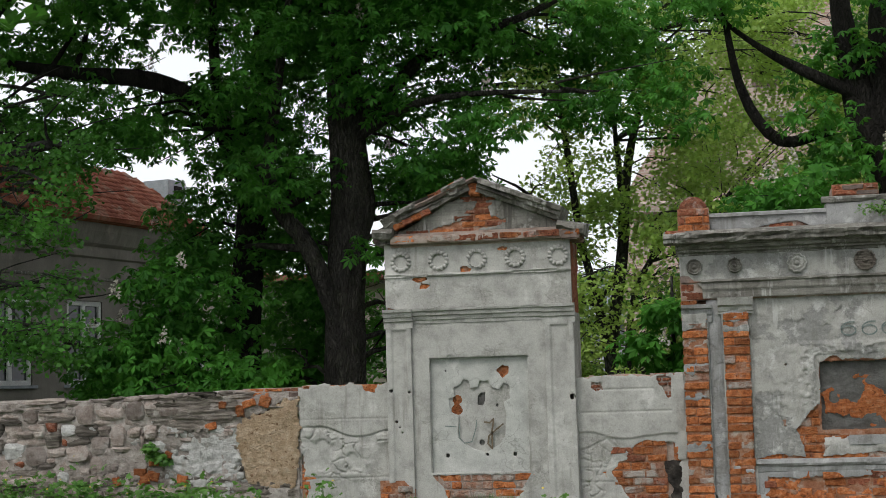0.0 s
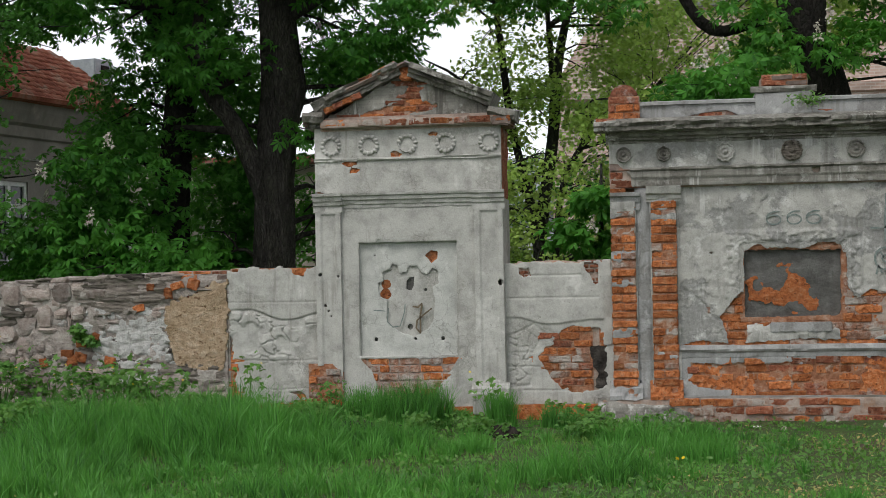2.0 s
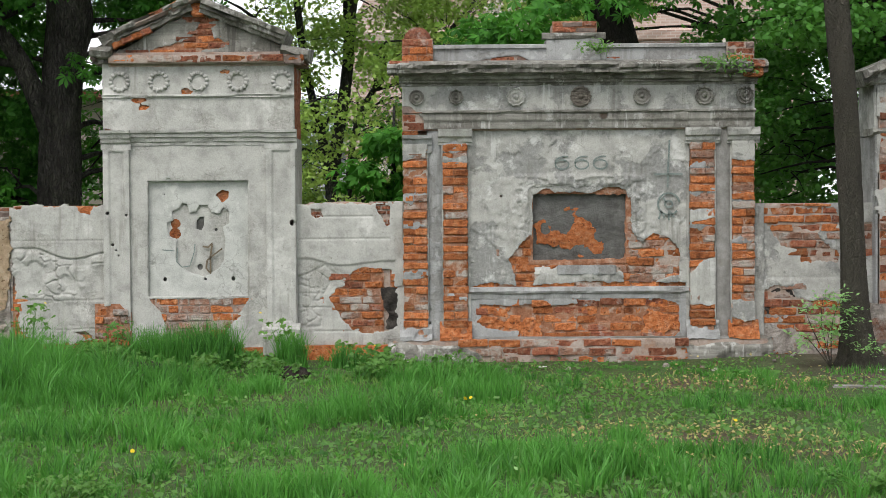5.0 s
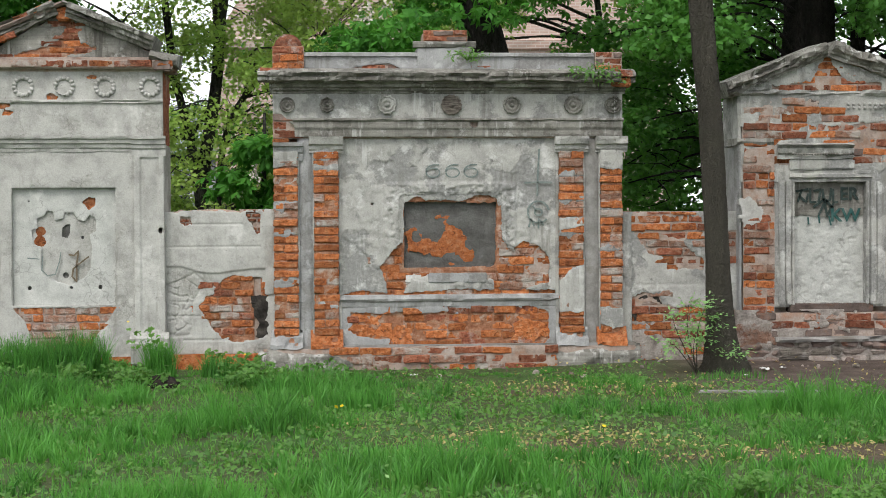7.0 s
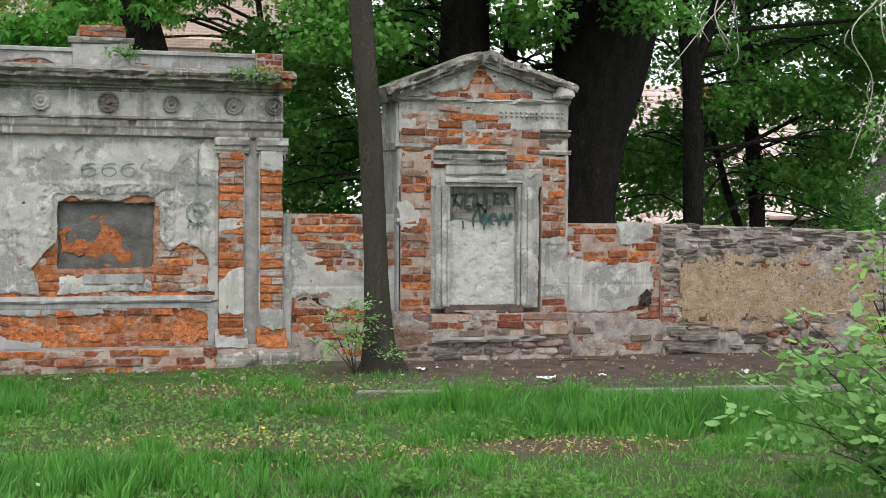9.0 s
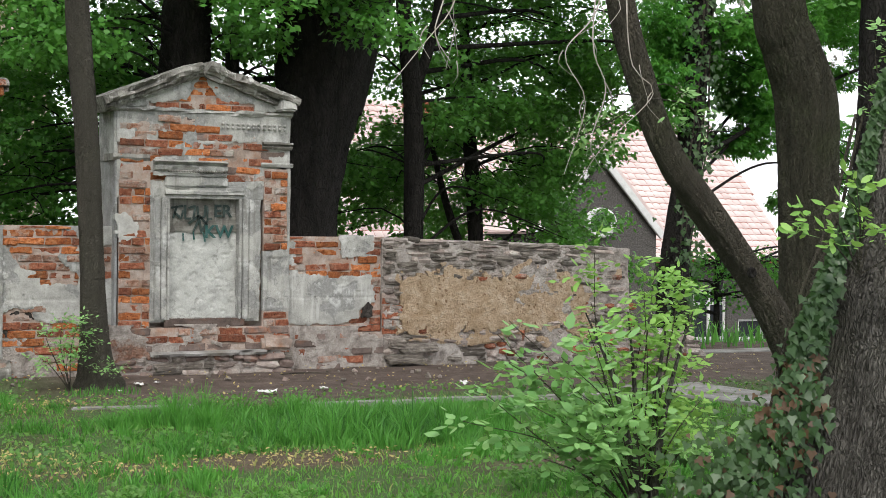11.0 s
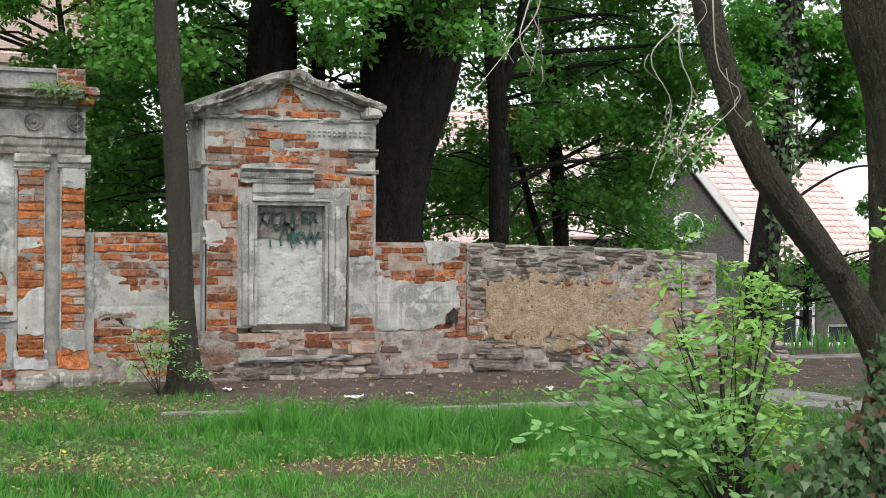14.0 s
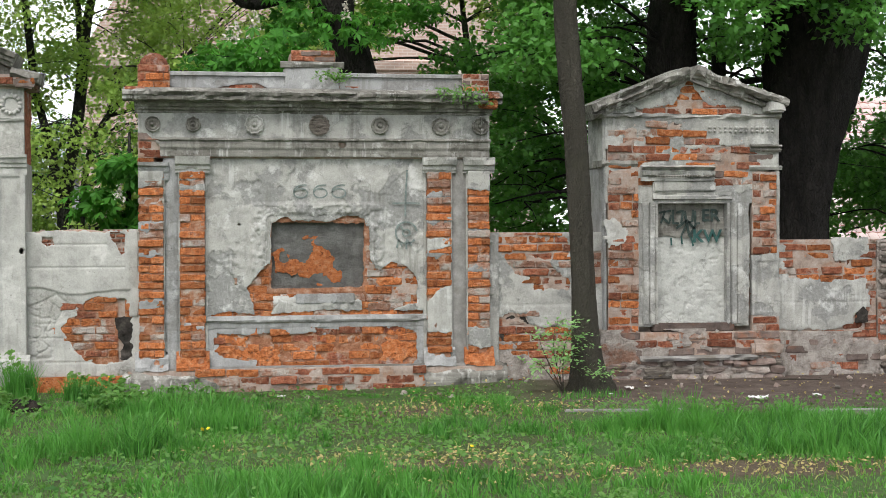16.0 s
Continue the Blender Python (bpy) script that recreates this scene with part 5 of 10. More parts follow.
SMEARS = ((0, 1.46, 1.52), (0, 0.76, 0.82), (0, 1.88, 1.96), (1, 1.92, 1.97), (1, 0.55, 0.6), (2, 1.74, 1.79), (3, 1.06, 1.1), (0, 1.22, 1.25), (1, 1.31, 1.33), (2, 1.2, 1.25), (2, 1.52, 1.57), (3, 1.42, 1.5))
for k, (x0, x1) in enumerate(((-0.474, -0.25), (-0.11, 0.115), (2.138, 2.365), (2.52, 2.727))):
    shaft = part("pilaster", block("pilaster", MORTAR_ORANGE, x0 + 0.006, x1 - 0.006, 13.911, 14.2, 0.2, 1.99, 0.006, 0.01, k), monument, "bare brick pilaster with patches of plaster")
    z, row = 0.3, 0
    rng = random.Random(60 + k)
    while z < 1.96:
        cut = rng.choice((0.42, 0.5, 0.62)) if rng.random() < 0.45 else None
        spans = [(x0, x0 + (x1 - x0) * cut), (x0 + (x1 - x0) * cut, x1)] if cut else [(x0, x1)]
        for a, b in spans:
            ob = new("brick", rng.choice(brick_set(rng.choice((BRICK_ORANGE,) * 6 + (BRICK_WASHED,) * 2))))
            ob.location = ((a + b) / 2 + rng.uniform(-0.003, 0.003), 13.912 + rng.uniform(-0.007, 0.01), z + 0.038 + rng.uniform(-0.003, 0.003))
            ob.rotation_euler = (rng.uniform(-0.06, 0.06), rng.uniform(-0.025, 0.025), rng.uniform(-0.03, 0.03))
            ob.scale = ((b - a - 0.004) / 0.24, 1, rng.uniform(0.86, 1.06))
            ob.parent = shaft        # the shaft's own frame is the world's
        z += 0.0765
    for n, patch in enumerate(PATCHES):
        if float(patch(np.array((x0 + x1) / 2), np.array((0.7, 0.46, 1.94, 1.9, 1.83, 1.32)[n]))) > 0:
            part("pilaster_patch", sheet("pilaster_patch", PLASTER_PALE, patch, x0, x1, 0.34, 1.99, 13.893, 0.05, ragged=0.02, seed=80 + k + n), monument, "patch of old plaster")
    for n, (which, lo, hi) in enumerate(SMEARS):
        if which == k:
            part("pilaster_patch", sheet("pilaster_patch", PLASTER_BLUE, inside([(x0 - 0.02, lo), (x0 + 0.1, lo - 0.012), (x1 + 0.02, lo + 0.015), (x1 - 0.02 * (n % 3), hi), (x0 + 0.06, hi + 0.015), (x0 - 0.02, hi - 0.02)]), x0, x1, lo - 0.05, hi + 0.05, 13.902, 0.03, 0.01, ragged=0.045, rough=0.006, seed=180 + n), monument, "smear of grey mortar")
    grow = 0.035
    part("pilaster_base", run("pilaster_base", (PLASTER_BLUE, BRICK_ORANGE, PLASTER_BLUE, BRICK_ORANGE)[k], [(0, 0.19), (0.085, 0.19), (0.075, 0.22), (0.06, 0.25), (0.04, 0.29), (0.015, 0.34), (0.0, 0.36)], x0 - grow, x1 + grow, 13.94, 0.022, seed=k), monument, "worn crumbling flared base")
    flare = PLASTER_PALE if k else PLASTER_BLUE
    prof = [(0, 1.97), (0.028, 1.97), (0.03, 1.985), (0.045, 2.0), (0.05, 2.03), (0.075, 2.045), (0.09, 2.09), (0.092, 2.113), (0, 2.113)]
    if k == 0:
        prof = [(0, 1.9), (0.025, 1.9), (0.03, 1.96), (0.042, 1.975), (0.05, 2.02), (0.08, 2.03), (0.085, 2.06), (0, 2.065)]
    part("capital", run("capital", flare, prof, x0 - 0.04 * (k != 0), x1 + 0.045, 13.94, 0.008, seed=k + 7), monument, "chipped moulded capital")
# smooth grey strips between the paired pilasters
for k, (x0, x1, tone) in enumerate(((-0.25, -0.11, PLASTER_BLUE), (2.365, 2.52, PLASTER_DARK))):
    part("grey_strip", sheet("grey_strip", PLASTER_BLUE if k == 0 else CONCRETE, rect(-1, 4, 0, 3), x0 - 0.004, x1 + 0.004, 0.2, 2.1, 13.955, 0.06, relief=lambda X, Z, a=x0, b=x1: 0.022 * np.sin(np.pi * np.clip((X - a) / (b - a), 0, 1)) + 0.004 * fbm(X, Z, 6, 3, 73), seed=84 + k), monument, "smooth grey rendered strip between pilasters")
    part("strip_edge", block("strip_edge", PLASTER_PALE, x0 - 0.004, x0 + 0.01, 13.92, 14.0, 0.25, 2.0, 0.003, 0.004, k), monument)
    part("strip_edge", block("strip_edge", PLASTER_PALE, x1 - 0.012, x1 + 0.003, 13.92, 14.0, 0.25, 2.0, 0.003, 0.004, k + 3), monument)
part("panel_edge", block("panel_edge", PLASTER_PALE, 0.115, 0.14, 13.945, 14.0, 0.2, 2.1, 0.005, 0.006, 2), monument)
part("panel_edge", block("panel_edge", PLASTER_PALE, 2.11, 2.14, 13.945, 14.0, 0.2, 2.1, 0.005, 0.006, 3), monument)
part("wall_return", block("wall_return", PLASTER_PALE, 2.727, 2.83, 13.985, 14.3, 0.2, 1.4, 0.01, 0.012, 4), monument)
part("wall_return", block("wall_return", PLASTER_TOMB, -0.56, -0.474, 13.995, 14.3, 0.68, 1.46, 0.01, 0.022, 5), monument)

# entablature
LOST = inside([(-0.6, 2.34), (-0.4, 2.32), (-0.28, 2.22), (-0.28, 2.1), (-0.33, 1.9), (-0.6, 1.9)])
core(monument, MORTAR, -0.46, 2.715, 13.93, 14.5, 2.1, 2.56)
part("architrave", sheet("architrave", PLASTER_DIRTY, but_not(rect(-0.6, 3, 2, 3), LOST, disc(1.36, 2.23, 0.035)), -0.474, 2.727, 2.113, 2.256, 13.905, 0.05, relief=lambda X, Z: 0.016 * smooth(2.178, 2.186, Z) + 0.004 * fbm(X, Z, 7, 3, 74), ragged=0.014, seed=86), monument, "two-stepped stained architrave")
part("architrave_ledge", run("architrave_ledge", PLASTER_DIRTY, [(0, 2.245), (0.02, 2.248), (0.04, 2.262), (0.04, 2.275), (0, 2.285)], -0.29, 2.735, 13.91, 0.005, seed=11), monument)
part("frieze", sheet("frieze", PLASTER_PALE, but_not(rect(-0.6, 3, 2, 3), LOST), -0.474, 2.727, 2.27, 2.525, 13.905, 0.05, relief=lambda X, Z: 0.004 * fbm(X, Z, 7, 3, 75), seed=87), monument, "pale plaster frieze with rosettes")
lay(monument, -0.474, -0.2, 2.1, 2.36, 13.925, LOST, [BRICK_RED, BRICK_GREY], seed=25)
part("brick_stub", block("brick_stub", BRICK_ORANGE, -0.48, -0.33, 13.9, 14.0, 2.03, 2.1, 0.008, 0.008, 6), monument)
for x, r, petals, tone in ((-0.343, 0.07, 0, PLASTER_DIRTY), (0.016, 0.066, 8, PLASTER_DIRTY), (0.56, 0.085, 10, PLASTER_TOMB), (1.148, 0.092, 14, STONE_SLATE), (1.702, 0.079, 12, PLASTER_DIRTY), (2.268, 0.083, 12, PLASTER_DIRTY), (2.639, 0.079, 12, PLASTER_DIRTY)):
    rosette(monument, x, 2.4, 13.902, r, petals, tone, "carved round rosette")
part("bed_mould", run("bed_mould", PLASTER_DIRTY, [(0, 2.5), (0.015, 2.505), (0.02, 2.525), (0.05, 2.53), (0.055, 2.55), (0.09, 2.558), (0.1, 2.585), (0.13, 2.592), (0.13, 2.61), (0, 2.61)], -0.5, 2.75, 13.91, 0.005, seed=12), monument, "stepped bed moulding")
chewed = lambda x: 1.0 - 0.25 * max(0, float(fbm(x, 0.3, 3, 4, 76))) - (0.3 if x > 2.68 else 0) - 0.12 * (0.5 < x < 1.0)
part("cornice", run("cornice", PLASTER_DIRTY, [(0, 2.605), (0.2, 2.6), (0.215, 2.61), (0.215, 2.635), (0.235, 2.65), (0.245, 2.675), (0.22, 2.69), (0.16, 2.71), (0, 2.735)], -0.6, 2.83, 13.93, 0.013, chewed, 0.025, seed=13), monument, "projecting weather-beaten cornice, sooty and mossy")
part("cornice_end", block("cornice_end", BRICK_RED, -0.58, -0.4, 13.74, 14.0, 2.685, 2.72, 0.006, 0.01, 7), monument)
part("brick_stub", block("brick_stub", BRICK_ORANGE, 2.6, 2.78, 13.78, 14.0, 2.56, 2.64, 0.008, 0.014, 8), monument)
part("brick_stub", block("brick_stub", BRICK_RED, 2.62, 2.8, 13.76, 14.0, 2.645, 2.71, 0.008, 0.016, 9), monument)

# attic with its raised middle block and brick corner posts
GAPS = any_of(inside([(0.15, 2.68), (0.2, 2.73), (0.39, 2.775), (0.59, 2.79), (0.67, 2.75), (0.8, 2.68)]), inside([(1.0, 2.68), (1.11, 2.79), (1.19, 2.83), (1.32, 2.86), (1.35, 2.68)]), inside([(-0.25, 2.68), (-0.2, 2.76), (-0.05, 2.69)]))
part("attic", sheet("attic", PLASTER_BLUE, but_not(rect(-1, 3, 2, 4), GAPS), -0.19, 2.48, 2.71, 2.85, 13.965, 0.06, relief=lambda X, Z: 0.004 * fbm(X, Z, 6, 3, 77), ragged=0.014, seed=88), monument, "grey plastered attic with broken patches")
lay(monument, -0.19, 2.48, 2.7, 2.85, 13.985, GAPS, [BRICK_RED, BRICK_GREY], seed=26)
part("attic_cap", run("attic_cap", PLASTER_BLUE, [(0, 2.845), (0.03, 2.848), (0.03, 2.875), (0, 2.885)], -0.19, 0.84, 13.97, 0.003, seed=14), monument)
part("attic_cap", run("attic_cap", PLASTER_BLUE, [(0, 2.845), (0.03, 2.848), (0.03, 2.875), (0, 2.885)], 1.33, 2.47, 13.97, 0.003, seed=15), monument)
part("attic_block", block("attic_block", PLASTER_BLUE, 0.84, 1.34, 13.94, 14.4, 2.7, 2.93, 0.008, 0.01, 10), monument, "plastered raised middle block")
part("attic_block_cap", run("attic_block_cap", PLASTER_DIRTY, [(0, 2.925), (0.02, 2.93), (0.035, 2.955), (0.03, 2.975), (0, 2.985)], 0.8, 1.38, 13.95, 0.006, seed=16), monument)
part("masonry_core", block("masonry_core", MORTAR, 0.9, 1.3, 13.98, 14.38, 2.95, 3.08, 0.01, 0.01), monument)
lay(monument, 0.9, 1.3, 2.985, 3.09, 13.965, rect(0, 3, 2, 4), [BRICK_ORANGE, BRICK_RED, BRICK_GREY], course=0.052, length=0.2, seed=27, loose=1.8)
core(monument, MORTAR, -0.465, -0.2, 13.93, 14.25, 2.7, 2.93)
lay(monument, -0.474, -0.19, 2.715, 2.935, 13.92, rect(-1, 3, 2, 4), [BRICK_ORANGE, BRICK_RED], course=0.073, length=0.15, seed=28)
bm = bmesh.new()
bmesh.ops.create_uvsphere(bm, u_segments=24, v_segments=14, radius=1)
for q in bm.verts:
    z = q.co.z
    ring = 0.05 * math.cos(z * 26)
    q.co = Vector((-0.335 + q.co.x * (0.128 + 0.006 * ring), 14.06 + q.co.y * 0.13, 2.935 + max(-0.01, z * 0.12 + 0.012 * ring))) + noise.noise_vector(q.co * 6) * 0.007
part("post_cap", bm_mesh("post_cap", bm, BRICK_RED, True), monument, "rounded brick cap of the corner post")
core(monument, MORTAR, 2.48, 2.7, 13.95, 14.2, 2.7, 2.84)
lay(monument, 2.48, 2.73, 2.715, 2.89, 13.935, rect(-1, 3, 2, 4), [BRICK_RED, BRICK_GREY, BRICK_ORANGE], course=0.06, length=0.16, seed=29)

# sprayed marks on the panel
for pts in ([(1.96, 2.0), (1.945, 1.75), (1.94, 1.57)], [(1.82, 1.69), (1.95, 1.695), (2.08, 1.69)], arc(1.95, 1.42, 0.1, 0.1, 10, 320), arc(1.95, 1.42, 0.035, 0.03, 0, 360), [(1.9, 1.48), (1.93, 1.43)], [(1.86, 1.28), (1.88, 1.36), (1.91, 1.29)], [(1.95, 1.27), (1.95, 1.36), (2.0, 1.3)]):
    part("sprayed_mark", stroke("sprayed_mark", GRAFFITI_GREY, pts, 0.016, 13.948), monument, "faded grey sprayed lines")
for cx in (0.98, 1.16, 1.33):
    part("sprayed_mark", stroke("sprayed_mark", GRAFFITI_GREY, arc(cx, 1.785, 0.062, 0.042, 180, 540) + arc(cx + 0.03, 1.8, 0.092, 0.06, 180, 75, 8), 0.013, 13.955), monument, "faded grey sprayed loops")

# the tall gabled tomb on the left
tomb_left = thing("gabled_tomb", (-2.33, 14.1, 0), "tall gabled grave tomb in smooth grey plaster with a blind panel", "tomb")
core(tomb_left, MORTAR, -3.19, -1.475, 14.06, 14.5, -0.1, 2.72)
part("tomb_side", block("tomb_side", PLASTER_TOMB, -1.475, -1.452, 13.93, 14.5, 0.2, 2.05, 0.006, 0.006, 2), tomb_left)
part("tomb_side", block("tomb_side", BRICK_RED, -1.475, -1.458, 13.95, 14.5, 2.05, 2.7, 0.006, 0.02, 3), tomb_left, "broken brick edge of the side")
part("tomb_side", block("tomb_side", PLASTER_TOMB, -3.21, -3.19, 13.93, 14.5, 0.5, 2.7, 0.006, 0.006, 4), tomb_left)
PANEL = inside([(-2.81, 1.66), (-1.89, 1.66), (-1.9, 0.6), (-2.82, 0.6)])
BARE_FOOT = inside([(-2.82, 0.585), (-1.89, 0.59), (-1.94, 0.5), (-2.1, 0.29), (-2.13, 0.1), (-2.64, 0.1), (-2.66, 0.34), (-2.71, 0.47)])
NICK = disc(-2.62, 1.665, 0.025)
part("plaster_field", sheet("plaster_field", PLASTER_TOMB, but_not(rect(-4, 0, 0, 3), PANEL, BARE_FOOT, NICK), -2.98, -1.71, 0.12, 2.03, 13.945, 0.06, ragged=0.007, relief=lambda X, Z: 0.003 * fbm(X, Z, 3, 3, 91) + 0.009 * smooth(0.02, -0.0, PANEL(X, Z)) * 0, seed=92), tomb_left, "smooth grey plaster field")
lay(tomb_left, -2.85, -1.85, 0.08, 0.6, 13.965, BARE_FOOT, [BRICK_WASHED, BRICK_ORANGE, BRICK_WASHED], course=0.073, length=0.2, seed=31, header=0.2)
SHIELD = inside([(-2.6, 1.38), (-2.53, 1.42), (-2.51, 1.46), (-2.46, 1.45), (-2.44, 1.37), (-2.37, 1.38), (-2.35, 1.44), (-2.27, 1.44), (-2.24, 1.37), (-2.17, 1.36), (-2.13, 1.41), (-2.08, 1.4), (-2.07, 1.27), (-2.13, 1.24), (-2.11, 1.12), (-2.13, 0.92), (-2.18, 0.85), (-2.31, 0.78), (-2.42, 0.81), (-2.54, 0.88), (-2.57, 0.97), (-2.56, 1.13), (-2.63, 1.15), (-2.65, 1.28), (-2.59, 1.3)])
PITS = any_of(inside([(-2.38, 1.22), (-2.38, 1.3), (-2.35, 1.33), (-2.31, 1.33), (-2.31, 1.25), (-2.33, 1.21)]), disc(-2.35, 0.87, 0.028), disc(-2.67, 1.54, 0.014), disc(-2.67, 0.76, 0.02), disc(-2.04, 0.76, 0.02), disc(-2.2, 1.21, 0.016), disc(-2.3, 0.76, 0.014))
ORANGE_PITS = any_of(disc(-2.57, 1.27, 0.04), disc(-2.575, 1.18, 0.045), inside([(-2.2, 1.53), (-2.14, 1.58), (-2.08, 1.56), (-2.08, 1.5), (-2.14, 1.46)]))
part("panel_back", sheet("panel_back", PLASTER_LIGHT, but_not(rect(-4, 0, 0, 3), SHIELD, PITS, ORANGE_PITS), -2.83, -1.88, 0.585, 1.675, 14.0, 0.03, cell=0.01, ragged=0.01, seed=93), tomb_left, "pale recessed panel")
part("shield_bed", sheet("shield_bed", PLASTER_TOMB, but_not(lambda X, Z: SHIELD(X, Z) + 0.03, PITS, ORANGE_PITS), -2.7, -2.03, 0.75, 1.48, 14.025, 0.02, cell=0.01, ragged=0.006, seed=94), tomb_left, "shield-shaped scar of a lost plaque")
part("pit_lining", sheet("pit_lining", PLASTER_DARK, rect(-4, 0, 0, 3), -2.75, -1.95, 0.72, 1.6, 14.045, 0.01, cell=0.03, seed=95), tomb_left)
for x0, x1, z0, z1 in ((-2.64, -2.5, 1.1, 1.34), (-2.24, -2.04, 1.42, 1.62)):
    part("pit_lining", sheet("pit_lining", BRICK_ORANGE, lambda X, Z: ORANGE_PITS(X, Z) + 0.02, x0, x1, z0, z1, 14.026, 0.02, cell=0.012, seed=96), tomb_left, "orange brick showing in a pit")
for x0, x1, z0, z1 in ((-2.86, -2.812, 0.59, 1.67), (-1.892, -1.84, 0.59, 1.67), (-2.85, -1.85, 1.658, 1.7)):
    part("panel_reveal", block("panel_reveal", PLASTER_TOMB, x0, x1, 13.96, 14.03, z0, z1, 0.004), tomb_left)
part("panel_sill", block("panel_sill", PLASTER_TOMB, -2.83, -1.88, 13.955, 14.03, 0.575, 0.603, 0.006, 0.004, 6), tomb_left)

CORNER = inside([(-3.3, 0.51), (-3.1, 0.53), (-3.0, 0.45), (-2.95, 0.14), (-3.32, -0.1), (-3.4, 0.2)])
for k, (x0, x1) in enumerate(((-3.21, -2.972), (-1.722, -1.455))):
    def sunk(X, Z, a=x0, b=x1):
        field = rect(a + 0.055, b - 0.045, 0.36, 1.93)(X, Z)
        return -0.014 * smooth(0, 0.006, field) + 0.004 * np.exp(-((field - 0.0) / 0.008) ** 2)
    chips = any_of(disc(-3.13, 1.08, 0.012), disc(-3.1, 1.03, 0.012), disc(-3.08, 0.98, 0.014), disc(-3.17, 1.37, 0.02), disc(-1.485, 1.27, 0.025) if k else disc(-3.0, 1.35, 0.012))
    part("pilaster", sheet("pilaster", PLASTER_TOMB, but_not(rect(-4, 0, 0, 3), CORNER, chips), x0, x1, 0.15, 1.955, 13.905, 0.07, cell=0.01, relief=sunk, ragged=0.012, seed=97 + k), tomb_left, "plaster pilaster with a sunk field")
    part("capital", run("capital", PLASTER_TOMB, [(0, 1.945), (0.012, 1.945), (0.015, 2.0), (0.03, 2.012), (0.035, 2.04), (0.05, 2.05), (0.055, 2.085), (0.075, 2.095), (0.08, 2.12), (0, 2.125)], x0 - 0.015, x1 + 0.02, 13.915, 0.003, seed=20 + k), tomb_left)
part("pilaster_base", run("pilaster_base", PLASTER_TOMB, [(0, 0.2), (0.085, 0.2), (0.085, 0.255), (0.06, 0.27), (0.065, 0.3), (0.035, 0.32), (0.02, 0.35), (0, 0.352)], -1.765, -1.42, 13.92, 0.004, seed=22), tomb_left)
part("pilaster_base", block("pilaster_base", PLASTER_TOMB, -1.76, -1.42, 13.84, 14.0, 0.06, 0.2, 0.012, 0.01, 7), tomb_left)
lay(tomb_left, -3.3, -2.97, 0.0, 0.54, 13.915, lambda X, Z: CORNER(X, Z) - 0.025, [BRICK_ORANGE, BRICK_ORANGE, BRICK_WASHED], course=0.072, length=0.16, seed=32, loose=1.8)
part("brick_footing", block("brick_footing", BRICK_ORANGE, -3.2, -1.72, 13.92, 14.1, -0.1, 0.13, 0.012, 0.016, 8), tomb_left)
part("architrave_mould", run("architrave_mould", PLASTER_TOMB, [(0, 1.985), (0.01, 1.985), (0.012, 2.01), (0.025, 2.02), (0.03, 2.05), (0.045, 2.06), (0.05, 2.09), (0.065, 2.1), (0.07, 2.118), (0, 2.122)], -2.96, -1.74, 13.945, 0.003, seed=23), tomb_left)
FR_BARE = any_of(inside([(-2.96, 2.4), (-2.83, 2.44), (-2.79, 2.39), (-2.86, 2.37), (-2.78, 2.34), (-2.81, 2.3), (-2.88, 2.31), (-2.87, 2.36)]), inside([(-2.49, 2.49), (-2.43, 2.51), (-2.38, 2.47), (-2.42, 2.44), (-2.48, 2.45)]), inside([(-2.15, 2.66), (-2.03, 2.67), (-2.05, 2.63), (-2.13, 2.63)]), inside([(-3.23, 2.14), (-3.1, 2.13), (-3.14, 2.07), (-3.23, 2.06)]))
part("frieze", sheet("frieze", PLASTER_TOMB, but_not(rect(-4, 0, 0, 3), FR_BARE), -3.205, -1.46, 2.115, 2.735, 13.912, 0.06, relief=lambda X, Z: 0.003 * fbm(X, Z, 3, 3, 98) + 0.012 * np.abs(fbm(X, Z, 14, 3, 99)) * smooth(0.2, 0.05, np.hypot(X + 2.33, (Z - 2.5) * 1.2)), ragged=0.014, seed=100), tomb_left, "grey plaster frieze with chips")
lay(tomb_left, -3.2, -1.46, 2.12, 2.72, 13.935, FR_BARE, [BRICK_ORANGE], seed=33)
part("frieze_mould", run("frieze_mould", PLASTER_TOMB, [(0, 2.415), (0.018, 2.418), (0.03, 2.43), (0.028, 2.445), (0, 2.45)], -3.21, -1.455, 13.915, 0.005, lambda x: 0.4 + 0.6 * (not -2.95 < x < -2.8), seed=24), tomb_left)
for k, x in enumerate((-3.05, -2.69, -2.33, -1.97, -1.57)):
    wreath(tomb_left, x, 2.565, 13.908, 0.095, PLASTER_TOMB, 0.9 if k == 2 else 0.0, k)

# gable: brick string course, tympanum, raking cornices
core(tomb_left, MORTAR, -3.15, -1.5, 13.9, 14.5, 2.7, 2.83)
lay(tomb_left, -3.13, -1.36, 2.73, 2.8, 13.835, rect(-4, 0, 2, 3), [BRICK_RED, BRICK_ORANGE, BRICK_WASHED, BRICK_RED], seed=34, length=0.23, header=0.35, loose=1.5)
part("string_course_bed", block("string_course_bed", MORTAR, -3.12, -1.38, 13.845, 14.5, 2.722, 2.8, 0.008), tomb_left)
TYMP = inside([(-3.14, 2.8), (-2.31, 3.24), (-1.4, 2.8)])
TYMP_BARE = inside([(-2.85, 2.8), (-2.63, 2.9), (-2.4, 2.94), (-2.33, 3.06), (-2.3, 3.25), (-2.23, 3.14), (-2.18, 2.97), (-2.05, 2.92), (-2.11, 2.87), (-2.3, 2.84), (-2.3, 2.8)])
